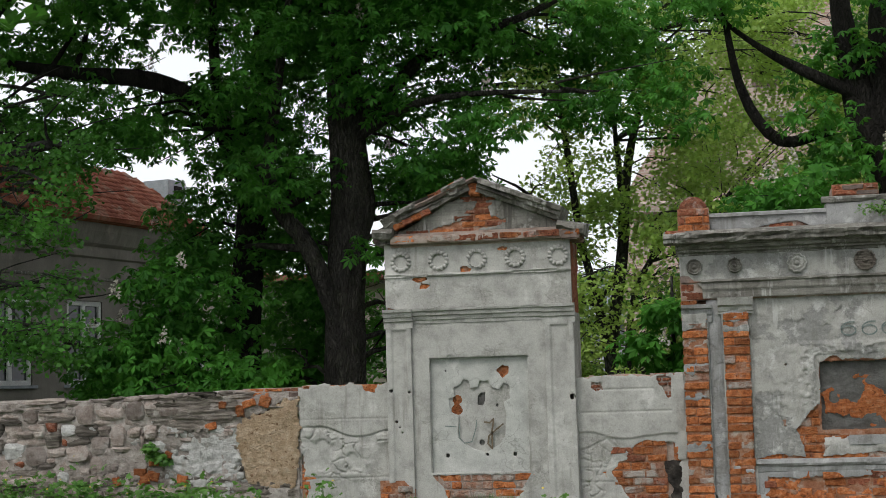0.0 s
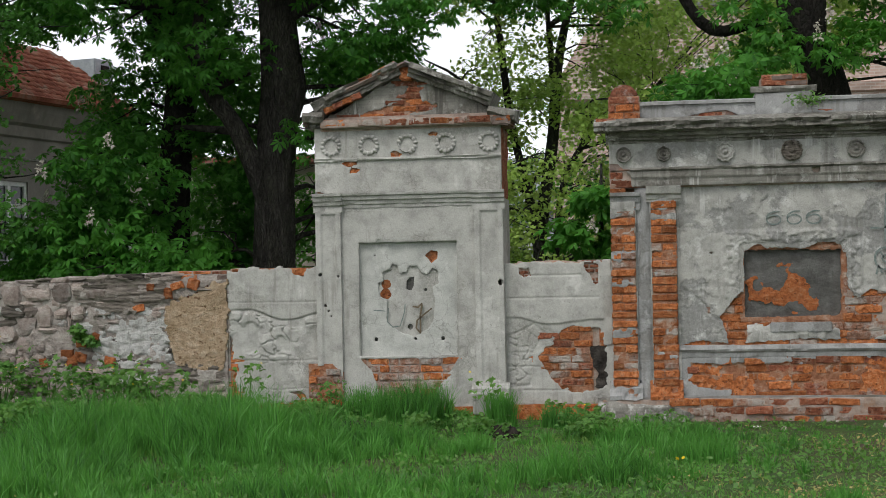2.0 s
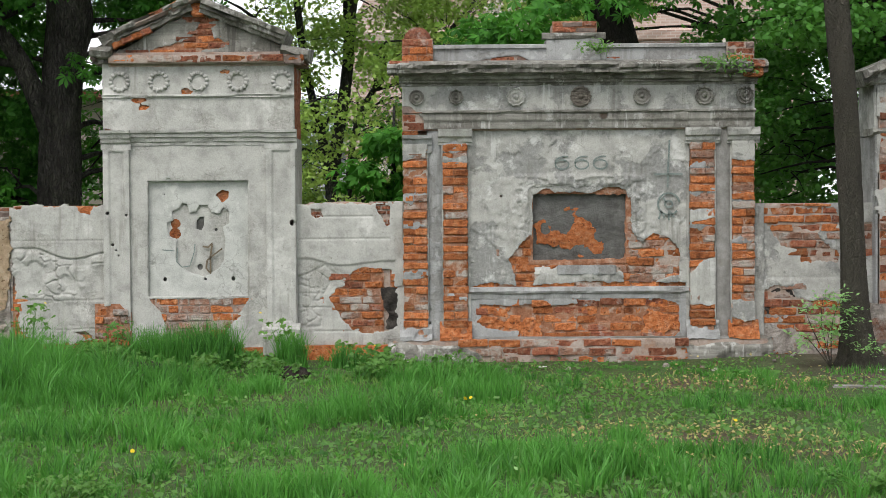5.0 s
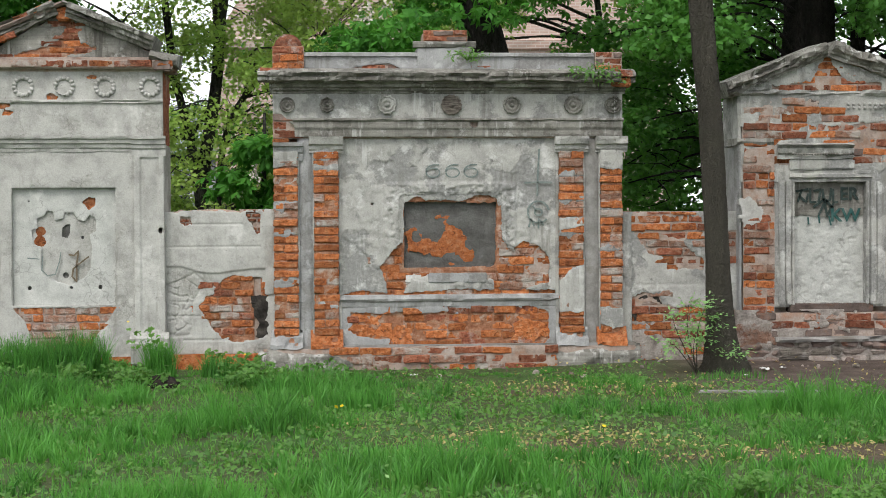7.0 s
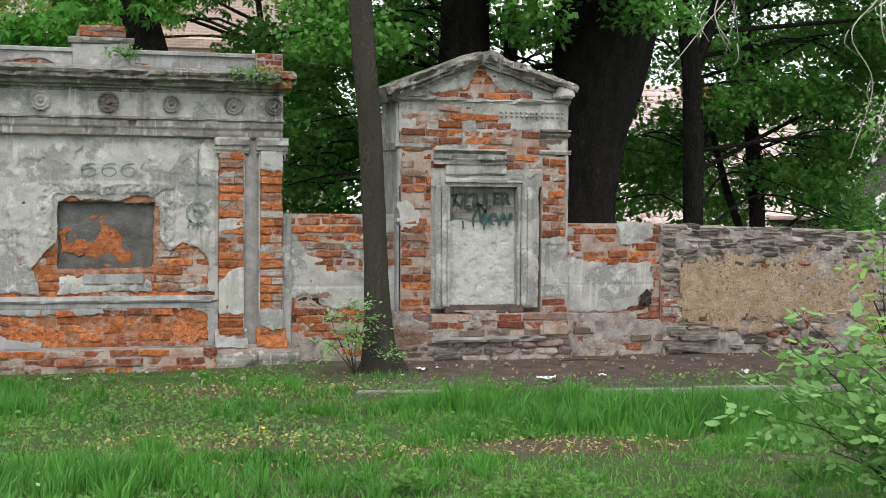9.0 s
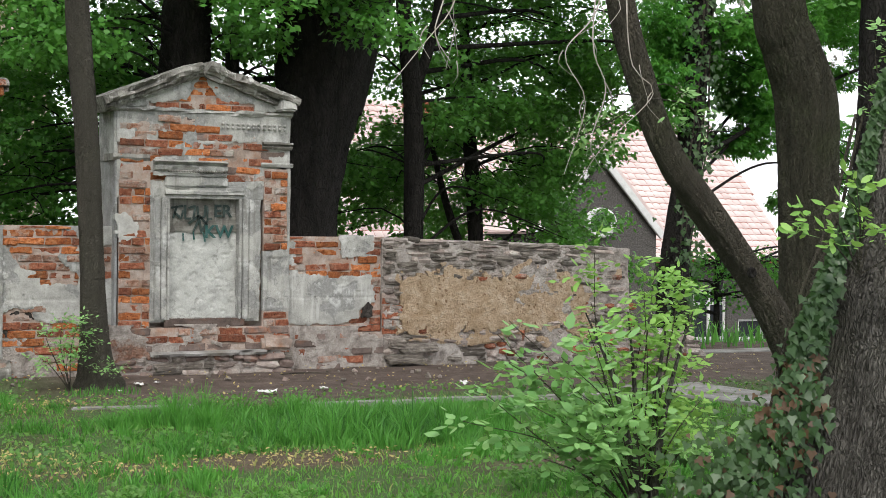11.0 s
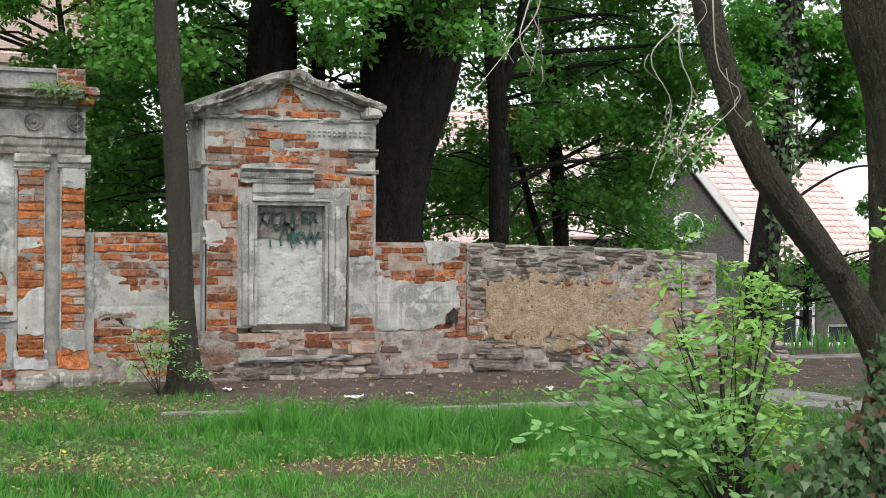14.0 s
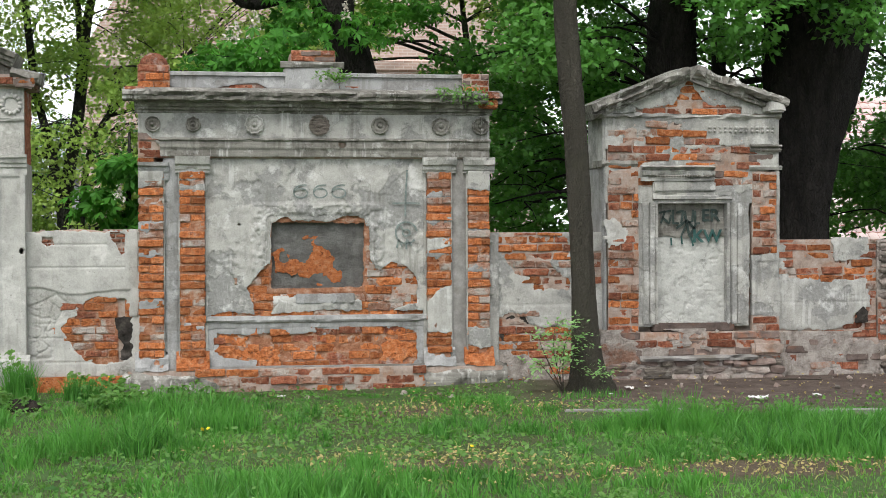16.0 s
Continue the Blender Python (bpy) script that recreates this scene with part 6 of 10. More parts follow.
part("tympanum_plaster", sheet("tympanum_plaster", PLASTER_DIRTY, but_not(TYMP, TYMP_BARE), -3.15, -1.4, 2.79, 3.25, 13.92, 0.05, ragged=0.03, relief=lambda X, Z: 0.008 * fbm(X, Z, 7, 3, 101), seed=102), tomb_left)
part("tympanum_back", sheet("tympanum_back", MORTAR, TYMP, -3.15, -1.4, 2.79, 3.25, 13.95, 0.4, ragged=0.0, seed=103), tomb_left)
lay(tomb_left, -3.0, -1.6, 2.8, 3.22, 13.935, but_not(TYMP_BARE, lambda X, Z: -TYMP(X, Z)), [BRICK_ORANGE, BRICK_RED], course=0.06, length=0.22, seed=35)


def raking(root, a, b, y, profile, material, seed, wear=0.006, bite=None, label=""):
    """A moulding that climbs from a to b, both (x, z)."""
    length = math.hypot(b[0] - a[0], b[1] - a[1])
    turn = Matrix.Rotation(-math.atan2(b[1] - a[1], b[0] - a[0]), 4, "Y")
    m = Matrix.Translation((a[0], y, a[1])) @ turn
    part("raking_cornice", run("raking_cornice", material, profile, 0, length, 0, wear, bite, 0.018, m, seed), root, label)


RAKE = [(-0.5, 0.0), (0.02, 0.0), (0.03, 0.03), (0.06, 0.04), (0.065, 0.07), (0.1, 0.08), (0.11, 0.115), (0.08, 0.13), (-0.5, 0.135)]
raking(tomb_left, (-3.16, 2.845), (-2.36, 3.2), 13.87, RAKE, PLASTER_DIRTY, 31, 0.02, lambda x: 1 - 0.5 * float(smooth(0.3, 0.4, x)) + 0.25 * float(smooth(0.6, 0.7, x)), "eroded raking cornice")
raking(tomb_left, (-2.31, 3.19), (-1.55, 2.885), 13.87, RAKE, PLASTER_DIRTY, 32, 0.011, None, "weathered raking cornice")
raking(tomb_left, (-3.1, 2.97), (-2.3, 3.3), 13.93, [(-0.5, -0.01), (0.1, -0.01), (0.12, 0.012), (0.1, 0.03), (-0.5, 0.03)], BRICK_GREY, 33, 0.012, None, "rough coping under the roofline")
raking(tomb_left, (-2.33, 3.31), (-1.56, 3.0), 13.93, [(-0.5, -0.015), (0.1, -0.015), (0.125, 0.005), (0.1, 0.02), (-0.5, 0.02)], PLASTER_DIRTY, 34, 0.008)
for k in range(8):
    u = 0.12 + 0.105 * k
    ob = new("brick", brick_set((BRICK_ORANGE, BRICK_RED)[k % 2])[k])
    ob.location = (-3.16 + 0.8 * u + 0.02, 13.845 + 0.012 * math.sin(k * 5.0), 2.845 + 0.355 * u + (0.13 if k > 3 else 0.012))
    ob.rotation_euler, ob.scale = (0.1 * math.sin(k * 3.0), -0.42 + 0.12 * math.sin(k * 7.0), 0), (0.42, 1.3, 0.85)
    under(ob, tomb_left)
part("apex_brick", block("apex_brick", BRICK_ORANGE, -2.39, -2.26, 13.86, 14.2, 3.15, 3.27, 0.014, 0.014, 12, None), tomb_left)
part("gable_corner", run("gable_corner", PLASTER_DIRTY, [(-0.4, 2.73), (0.02, 2.735), (0.04, 2.77), (0.1, 2.785), (0.12, 2.83), (0.09, 2.87), (-0.4, 2.9)], -3.29, -3.1, 13.9, 0.03, None, 0.02, seed=35), tomb_left, "broken corner of the cornice")
part("gable_corner", block("gable_corner", BRICK_GREY, -3.3, -3.24, 13.84, 14.3, 2.75, 2.84, 0.015, 0.04, 13), tomb_left)
part("gable_corner", run("gable_corner", PLASTER_DIRTY, [(-0.4, 2.8), (0.06, 2.805), (0.1, 2.83), (0.06, 2.88), (-0.4, 2.93)], -1.56, -1.31, 13.9, 0.016, None, 0.03, Matrix.Translation((-1.56, 0, 2.87)) @ Matrix.Rotation(0.2, 4, "Y") @ Matrix.Translation((1.56, 0, -2.87)), 36), tomb_left, "broken corner of the cornice")
part("gable_corner", block("gable_corner", BRICK_GREY, -1.56, -1.36, 13.83, 14.3, 2.715, 2.81, 0.014, 0.035, 14), tomb_left)
for pts, w in (([(-2.69, 1.03), (-2.58, 1.02)], 0.012), ([(-2.55, 1.05), (-2.56, 0.92), (-2.51, 0.87), (-2.44, 0.88), (-2.4, 1.0), (-2.39, 1.08)], 0.014), ([(-2.32, 1.06), (-2.27, 1.05), (-2.23, 1.09), (-2.25, 0.97), (-2.25, 0.81), (-2.29, 0.86), (-2.28, 0.93), (-2.22, 0.98), (-2.14, 1.04)], 0.022)):
    part("sprayed_mark", stroke("sprayed_mark", GRAFFITI_BROWN if w > 0.02 else GRAFFITI_GREY, pts, 0.7 * w, 13.997), tomb_left, "faded sprayed lines")

# the lower gabled tomb on the right, half stripped to the brick
tomb_right = thing("gabled_tomb", (4.68, 14.1, 0), "small gabled grave tomb of red brick with flaking pale plaster", "tomb")
core(tomb_right, MORTAR, 3.85, 5.52, 14.05, 14.5, -0.1, 2.52)
part("tomb_side", block("tomb_side", PLASTER_BLUE, 3.825, 3.85, 13.93, 14.5, 0.4, 2.03, 0.006, 0.008, 2), tomb_right, "blue-grey plastered side")
part("tomb_side", block("tomb_side", PLASTER_PALE, 3.82, 3.85, 13.95, 14.5, 2.03, 2.5, 0.008, 0.01, 3), tomb_right)
part("tomb_side", block("tomb_side", PLASTER_PALE, 5.52, 5.56, 13.93, 14.5, 0.4, 2.5, 0.008, 0.008, 4), tomb_right)
NICHE = rect(4.345, 5.04, 0.56, 1.69)
R_LEFT = any_of(inside([(3.95, 1.92), (4.12, 1.95), (4.12, 1.60), (4.03, 1.58), (3.88, 1.54), (3.86, 1.62), (3.93, 1.73)]),
                inside([(4.03, 1.57), (4.12, 1.59), (4.12, 1.30), (4.05, 1.32), (4.03, 1.46)]),
                inside([(3.83, 1.28), (4.12, 1.29), (4.13, 0.41), (3.85, 0.41), (3.88, 1.01), (3.97, 1.12), (3.83, 1.20)]))
R_UP = any_of(inside([(4.03, 2.38), (4.14, 2.39), (4.14, 2.29), (4.04, 2.29)]),
              inside([(4.28, 2.41), (4.57, 2.46), (4.59, 2.41), (4.51, 2.37), (4.50, 2.31), (4.45, 2.29), (4.47, 2.21), (4.41, 2.21), (4.38, 2.11), (4.12, 2.06), (4.11, 2.12), (4.31, 2.16), (4.19, 2.23), (4.31, 2.31), (4.35, 2.36)]),
              inside([(4.61, 2.37), (4.83, 2.36), (4.84, 2.24), (4.64, 2.23), (4.61, 2.29)]),
              inside([(4.66, 2.21), (4.94, 2.23), (5.22, 2.25), (5.25, 2.17), (5.34, 2.10), (5.37, 2.02), (5.24, 2.03), (5.17, 1.86), (4.94, 1.87), (4.90, 2.03), (4.79, 2.06), (4.69, 2.09)]),
              inside([(3.82, 2.20), (4.09, 2.23), (4.12, 2.04), (4.03, 2.04), (3.81, 2.06)]),
              inside([(4.18, 1.91), (4.37, 1.93), (4.38, 1.86), (4.21, 1.85)]))
R_BARE_UP = R_UP
R_RIGHT = inside([(5.30, 1.99), (5.55, 2.02), (5.56, 1.23), (5.31, 1.23)])
R_WHITE = inside([(3.83, 1.54), (3.92, 1.54), (4.03, 1.45), (4.05, 1.32), (3.93, 1.28), (3.83, 1.31)])
part("plaster_upper", sheet("plaster_upper", PLASTER_PALE, but_not(rect(3, 6, 1, 3), R_BARE_UP, R_LEFT, R_RIGHT, NICHE), 3.84, 5.53, 1.69, 2.53, 13.93, 0.06, relief=lambda X, Z: 0.012 * fbm(X, Z, 7, 3, 111) + 0.02 * smooth(2.17, 2.19, Z) * smooth(5.25, 5.27, X), rough=0.004, ragged=0.03, seed=112), tomb_right, "pale plaster flaking off the brick")
part("plaster_lower", sheet("plaster_lower", PLASTER_PALE, but_not(rect(3, 6, 0, 3), R_LEFT, NICHE, rect(5.26, 5.6, 0, 3)), 3.86, 5.3, 0.52, 1.69, 13.93, 0.06, relief=lambda X, Z: 0.008 * fbm(X, Z, 6, 3, 113), ragged=0.02, seed=114), tomb_right)
lay(tomb_right, 3.86, 4.16, 0.39, 2.03, 13.92, but_not(lambda X, Z: R_LEFT(X, Z) + 0.03, R_WHITE), [BRICK_RED, BRICK_ORANGE, BRICK_RED, BRICK_ORANGE, BRICK_WASHED], seed=41, length=0.24, header=0.3, loose=1.7)
part("plaster_patch", sheet("plaster_patch", RENDER_WHITE, R_WHITE, 3.82, 4.05, 1.25, 1.6, 13.905, 0.06, ragged=0.05, rough=0.006, seed=115), tomb_right)
lay(tomb_right, 3.86, 5.5, 1.7, 2.5, 13.938, lambda X, Z: R_BARE_UP(X, Z) + 0.012, [BRICK_RED, BRICK_ORANGE, BRICK_RED, BRICK_ORANGE, BRICK_GREY, BRICK_WASHED], seed=42, loose=1.8)
lay(tomb_right, 5.285, 5.53, 1.2, 1.99, 13.92, R_RIGHT, [BRICK_RED, BRICK_ORANGE, BRICK_WASHED], seed=43, length=0.17, loose=1.8)
part("pilaster", sheet("pilaster", PLASTER_PALE, inside([(5.28, 1.19), (5.55, 1.22), (5.55, 0.6), (5.28, 0.62)]), 5.28, 5.54, 0.58, 1.24, 13.905, 0.06, relief=lambda X, Z: -0.01 * smooth(0, 0.008, rect(5.32, 5.49, 0.66, 1.14)(X, Z)) + 0.006 * fbm(X, Z, 8, 3, 116), ragged=0.02, seed=117), tomb_right, "plastered pilaster foot with a sunk field")
lay(tomb_right, 5.28, 5.55, 0.38, 0.62, 13.915, rect(5, 6, 0, 3), [BRICK_RED, BRICK_WASHED], seed=44)
part("pilaster_edge", block("pilaster_edge", PLASTER_PALE, 5.525, 5.56, 13.915, 14.0, 0.6, 2.0, 0.006, 0.01, 5), tomb_right)
# niche
part("niche_back", sheet("niche_back", PLASTER_LIGHT, rect(4, 6, 0, 3), 4.33, 5.05, 0.54, 1.7, 14.025, 0.03, 0.01, relief=lambda X, Z: 0.007 * fbm(X, Z * 1.6, 9, 4, 118) - 0.006 * smooth(0.3, 0.36, fbm(X, Z, 26, 2, 117)) + 0.006 * smooth(1.4, 1.36, Z), rough=0.005, seed=119), tomb_right, "whitewashed rough back of the blind niche")
part("niche_upper", sheet("niche_upper", PLASTER_DIRTY, rect(4, 6, 1.37, 3), 4.34, 5.04, 1.35, 1.7, 14.005, 0.02, ragged=0.03, seed=120), tomb_right, "stained upper part of the niche")
for x0, x1, s in ((4.2, 4.26, 0.012), (4.265, 4.315, 0.028), (4.32, 4.35, 0.014), (5.035, 5.065, 0.014), (5.07, 5.125, 0.03), (5.13, 5.2, 0.012)):
    part("niche_frame", block("niche_frame", PLASTER_PALE, x0, x1, 13.925 - s, 14.02, 0.54, 1.7, 0.008, 0.006, int(x0 * 50)), tomb_right)
part("niche_head", run("niche_head", PLASTER_PALE, [(-0.09, 1.685), (0.01, 1.69), (0.015, 1.72), (0.035, 1.73), (0.035, 1.755), (0.02, 1.77), (0.02, 1.79), (-0.02, 1.8)], 4.3, 5.08, 13.93, 0.007, seed=41), tomb_right, "moulded niche head")
part("lintel", block("lintel", PLASTER_PALE, 4.3, 4.92, 13.9, 14.0, 1.8, 1.9, 0.012, 0.01, 6), tomb_right)
part("lintel_mould", run("lintel_mould", PLASTER_PALE, [(0, 1.9), (0.03, 1.9), (0.035, 1.93), (0.02, 1.94), (0.05, 1.955), (0.06, 1.99), (0.03, 2.005), (0.08, 2.03), (0, 2.05)], 4.18, 4.9, 13.92, 0.008, seed=42), tomb_right, "rope-carved lintel moulding")
for i in range(22):
    part("rope_bead", lathe("rope_bead", PLASTER_DIRTY, [(0.013, 0.0), (0.011, 0.008), (0.001, 0.012)], 8, centre=(4.32 + i * 0.026, 13.868, 1.945)), tomb_right)
part("niche_sill", block("niche_sill", BRICK_GREY, 4.3, 5.1, 13.91, 14.05, 0.47, 0.555, 0.01, 0.008, 7), tomb_right, "grimy brick sill")
# courses of the foot
lay(tomb_right, 3.8, 5.56, 0.16, 0.47, 13.9, rect(3, 6, 0, 1), [BRICK_GREY, BRICK_RED, BRICK_WASHED, BRICK_GREY], seed=45, length=0.26, loose=2.2, header=0.2)
part("mortar_crust", sheet("mortar_crust", RUBBLE_MORTAR, lambda X, Z: 0.5 * fbm(X, Z * 2, 2.6, 4, 141) - 0.02 + 0.1 * smooth(0.2, 0.05, Z), 3.78, 5.58, 0.0, 0.5, 13.885, 0.04, 0.012, relief=lambda X, Z: 0.014 * fbm(X, Z, 6, 3, 142), ragged=0.04, rough=0.008, seed=143), tomb_right, "crumbled mortar crust over the foot", "stuff")
core(tomb_right, RUBBLE_MORTAR, 3.76, 5.6, 13.88, 14.5, -0.1, 0.24)
part("rubble_foot", sheet("rubble_foot", BRICK_WASHED, inside([(3.75, 0.36), (4.1, 0.37), (4.15, 0.2), (3.75, 0.12)]), 3.74, 4.2, 0.1, 0.4, 13.86, 0.06, relief=lambda X, Z: 0.03 * fbm(X, Z, 7, 3, 121), ragged=0.06, rough=0.006, seed=122), tomb_right, "crumbled orange brick corner")
part("foot_ledge", run("foot_ledge", CONCRETE, [(-0.1, 0.2), (0.05, 0.2), (0.06, 0.225), (0.03, 0.245), (-0.1, 0.25)], 4.15, 5.3, 13.88, 0.012, seed=43), tomb_right)
part("foot_lump", block("foot_lump", MORTAR, 5.25, 5.56, 13.83, 14.0, 0.22, 0.38, 0.03, 0.03, 9), tomb_right)
rubble(tomb_right, 3.78, 5.6, -0.03, lambda x: 0.21, 13.87, rect(3, 6, -1, 1), 9, lambda x, z, rng: (rng.choice((STONE_SLATE, STONE_WARM, BRICK_GREY)), rng.uniform(0.14, 0.3), rng.uniform(0.05, 0.085), rng.uniform(0.0, 0.03)))
# entablature and gable
part("cornice", run("cornice", PLASTER_PALE, [(-0.4, 2.49), (0.015, 2.492), (0.03, 2.505), (0.045, 2.512), (0.05, 2.53), (0.03, 2.54), (-0.4, 2.55)], 3.78, 5.57, 13.93, 0.016, lambda x: 1 - 0.6 * (4.2 < x < 5.0), 0.03, seed=44), tomb_right, "thin worn ledge below the gable")
part("capital", run("capital", PLASTER_DIRTY, [(-0.3, 2.03), (0.02, 2.03), (0.035, 2.06), (0.03, 2.09), (-0.3, 2.1)], 3.8, 4.15, 13.94, 0.009, seed=45), tomb_right)
part("capital", run("capital", PLASTER_PALE, [(-0.3, 2.01), (0.02, 2.01), (0.035, 2.035), (0.03, 2.05), (-0.3, 2.06)], 5.25, 5.58, 13.93, 0.006, seed=46), tomb_right)
part("carved_band", run("carved_band", PLASTER_DIRTY, [(-0.3, 2.18), (0.02, 2.18), (0.04, 2.2), (0.025, 2.215), (0.05, 2.23), (0.05, 2.25), (-0.3, 2.255)], 5.26, 5.57, 13.925, 0.007, seed=47), tomb_right)
for i in range(26):
    part("carved_bead", lathe("carved_bead", PLASTER_PALE, [(0.016, 0.0), (0.013, 0.01), (0.001, 0.014)], 8, centre=(4.86 + (i % 13) * 0.052, 13.918 - 0.02 * (i % 13 > 7), 2.41 - 0.035 * (i // 13))), tomb_right)
R_TYMP = inside([(3.78, 2.52), (4.66, 2.89), (5.55, 2.54)])
R_TYMP_BARE = inside([(4.15, 2.58), (4.50, 2.62), (4.58, 2.74), (4.66, 2.87), (4.76, 2.73), (4.86, 2.62), (5.18, 2.61), (5.18, 2.50), (4.15, 2.50)])
part("tympanum_plaster", sheet("tympanum_plaster", PLASTER_PALE, but_not(R_TYMP, R_TYMP_BARE), 3.75, 5.58, 2.52, 2.92, 13.92, 0.05, ragged=0.03, relief=lambda X, Z: 0.012 * fbm(X, Z, 7, 3, 123), seed=124), tomb_right)
part("tympanum_back", sheet("tympanum_back", MORTAR, R_TYMP, 3.75, 5.58, 2.5, 2.92, 13.95, 0.4, ragged=0.0, seed=125), tomb_right)
lay(tomb_right, 4.2, 5.2, 2.525, 2.86, 13.935, but_not(R_TYMP_BARE, lambda X, Z: -R_TYMP(X, Z)), [BRICK_RED, BRICK_ORANGE], course=0.07, seed=46)
RAKE_R = [(-0.45, 0.0), (0.015, 0.0), (0.022, 0.025), (0.04, 0.03), (0.045, 0.055), (0.06, 0.062), (0.1, 0.068), (0.112, 0.1), (0.1, 0.14), (-0.45, 0.155)]
raking(tomb_right, (3.72, 2.475), (4.66, 2.845), 13.88, RAKE_R, PLASTER_DIRTY, 51, 0.02, lambda x: 1 - 0.35 * float(smooth(0.5, 0.6, x)) + 0.25 * float(smooth(0.8, 0.85, x)), "sooty weathered raking cornice")
raking(tomb_right, (4.66, 2.85), (5.57, 2.54), 13.88, RAKE_R, PLASTER_DIRTY, 52, 0.02, lambda x: 1 - 0.4 * (0.1 < x < 0.3), "sooty weathered raking cornice")
part("gable_corner", block("gable_corner", PLASTER_PALE, 5.4, 5.57, 13.77, 14.2, 2.54, 2.67, 0.02, 0.024, 10), tomb_right)

# sprayed letters in the niche: only their last ones can be read
def sprayed_text(root, text, x, z, size, y, material):
    cu = bpy.data.curves.new("sprayed_letters", "FONT")
    cu.body, cu.size, cu.extrude, cu.offset = text, size, 0.002, 0.004
    tmp = new("sprayed_letters", cu)
    tmp.matrix_world = pose(x, y, z, 90, 0, 0)
    bpy.context.view_layer.update()
    me = bpy.data.meshes.new_from_object(tmp.evaluated_get(bpy.context.evaluated_depsgraph_get()))
    me.transform(tmp.matrix_world)
    bpy.data.objects.remove(tmp)
    me.materials.clear()
    me.materials.append(material)
    part("sprayed_letters", me, root, "faded dark green sprayed letters")


sprayed_text(tomb_right, "ER", 4.8, 1.52, 0.165, 13.985, GRAFFITI_BLACK)
sprayed_text(tomb_right, "KW", 4.71, 1.32, 0.17, 13.985, GRAFFITI_GREEN)
for pts in ([(4.38, 1.6), (4.5, 1.62)], [(4.44, 1.62), (4.4, 1.5)], [(4.41, 1.56), (4.48, 1.5), (4.5, 1.58)], [(4.52, 1.63), (4.52, 1.5), (4.58, 1.5)], [(4.55, 1.6), (4.62, 1.62), (4.6, 1.5)], [(4.64, 1.62), (4.65, 1.5), (4.71, 1.52), (4.72, 1.63)], [(4.74, 1.62), (4.74, 1.5), (4.79, 1.5)], [(4.55, 1.45), (4.66, 1.53), (4.74, 1.44)], [(4.6, 1.38), (4.66, 1.5), (4.68, 1.37), (4.75, 1.5)]):
    part("sprayed_mark", stroke("sprayed_mark", GRAFFITI_BLACK, pts, 0.021, 13.986), tomb_right, "illegible dark sprayed scrawl")
for pts in ([(4.5, 1.36), (4.505, 1.29)], [(4.6, 1.38), (4.61, 1.3)], [(4.7, 1.37), (4.72, 1.28)]):
    part("sprayed_mark", stroke("sprayed_mark", GRAFFITI_GREEN, pts, 0.015, 13.988), tomb_right, "running drips of green spray")

# ---- trees ----
def smooth_path(points, step):
    """A Catmull-Rom curve through (x, y, z, radius) rows, at even steps."""
    p = np.array(points, float)
    p = np.concatenate([[2 * p[0] - p[1]], p, [2 * p[-1] - p[-2]]])
    out = []
    for a, b, c, d in zip(p[:-3], p[1:-2], p[2:-1], p[3:]):
        n = max(2, int(np.linalg.norm((c - b)[:3]) / step))
        t = np.linspace(0, 1, n, endpoint=False)[:, None]
        out.append(0.5 * (2 * b + (c - a) * t + (2 * a - 5 * b + 4 * c - d) * t ** 2 + (3 * b - a - 3 * c + d) * t ** 3))
    return np.concatenate(out + [p[-2:-1]])


def tube(points, step=0.12, seg=10, rough=0.0, furrows=0, seed=0):
    """Verts and quads of a tapering limb; furrows cut ridges of bark along it."""
    path = smooth_path(points, step)
    c, r = path[:, :3], np.maximum(path[:, 3], 0.002)
    d = np.gradient(c, axis=0)
    d /= np.linalg.norm(d, axis=1)[:, None]
    ref = np.array([0.0, 1.0, 0.0]) if abs(d[0][1]) < 0.9 else np.array([1.0, 0, 0])
    u = np.cross(d, ref)
    u /= np.linalg.norm(u, axis=1)[:, None]
    v = np.cross(d, u)
    a = np.linspace(0, 2 * np.pi, seg, endpoint=False)
    along = np.concatenate([[0], np.cumsum(np.linalg.norm(np.diff(c, axis=0), axis=1))])
    A, L = np.meshgrid(a, along)
    rr = r[:, None] * np.ones_like(A)
    if rough:
        rr = rr * (1 + rough * (fbm(np.cos(A) * 2 + seed, L * 1.3 + np.sin(A) * 2, 1.0, 3, seed)))
    if furrows:
        wob = fbm(L * 3, np.cos(A) * 3, 1.2, 3, seed + 2) * 1.6 + fbm(L * 9, np.sin(A) * 5, 1.5, 2, seed + 5) * 0.7
        ridge = np.abs(np.sin(A * furrows / 2 + wob * 2.2))
        cuts = 0.5 + 0.5 * fbm(A * furrows / 5, L * 11, 1.0, 3, seed + 4)
        rr = rr - np.minimum(0.03, r[:, None] * 0.09) * (1 - ridge ** 0.6) * (0.5 + cuts) - 0.006 * cuts
    verts = c[:, None, :] + rr[..., None] * (np.cos(A)[..., None] * u[:, None, :] + np.sin(A)[..., None] * v[:, None, :])
    n = len(c)
    i, j = np.meshgrid(np.arange(n - 1), np.arange(seg), indexing="ij")
    k = (j + 1) % seg
    quads = np.stack([(i * seg + j).ravel(), (i * seg + k).ravel(), ((i + 1) * seg + k).ravel(), ((i + 1) * seg + j).ravel()], 1)
    return verts.reshape(-1, 3), quads


def joined(name, pieces, material, smooth_shade=True):
    verts, quads, n = [], [], 0
    for v, q in pieces:
        verts.append(v)
        quads.append(q + n)
        n += len(v)
    return quads_mesh(name, np.concatenate(verts), np.concatenate(quads), material, smooth_shade)


def unit(v):
    return v / np.maximum(np.linalg.norm(v, axis=-1, keepdims=True), 1e-9)


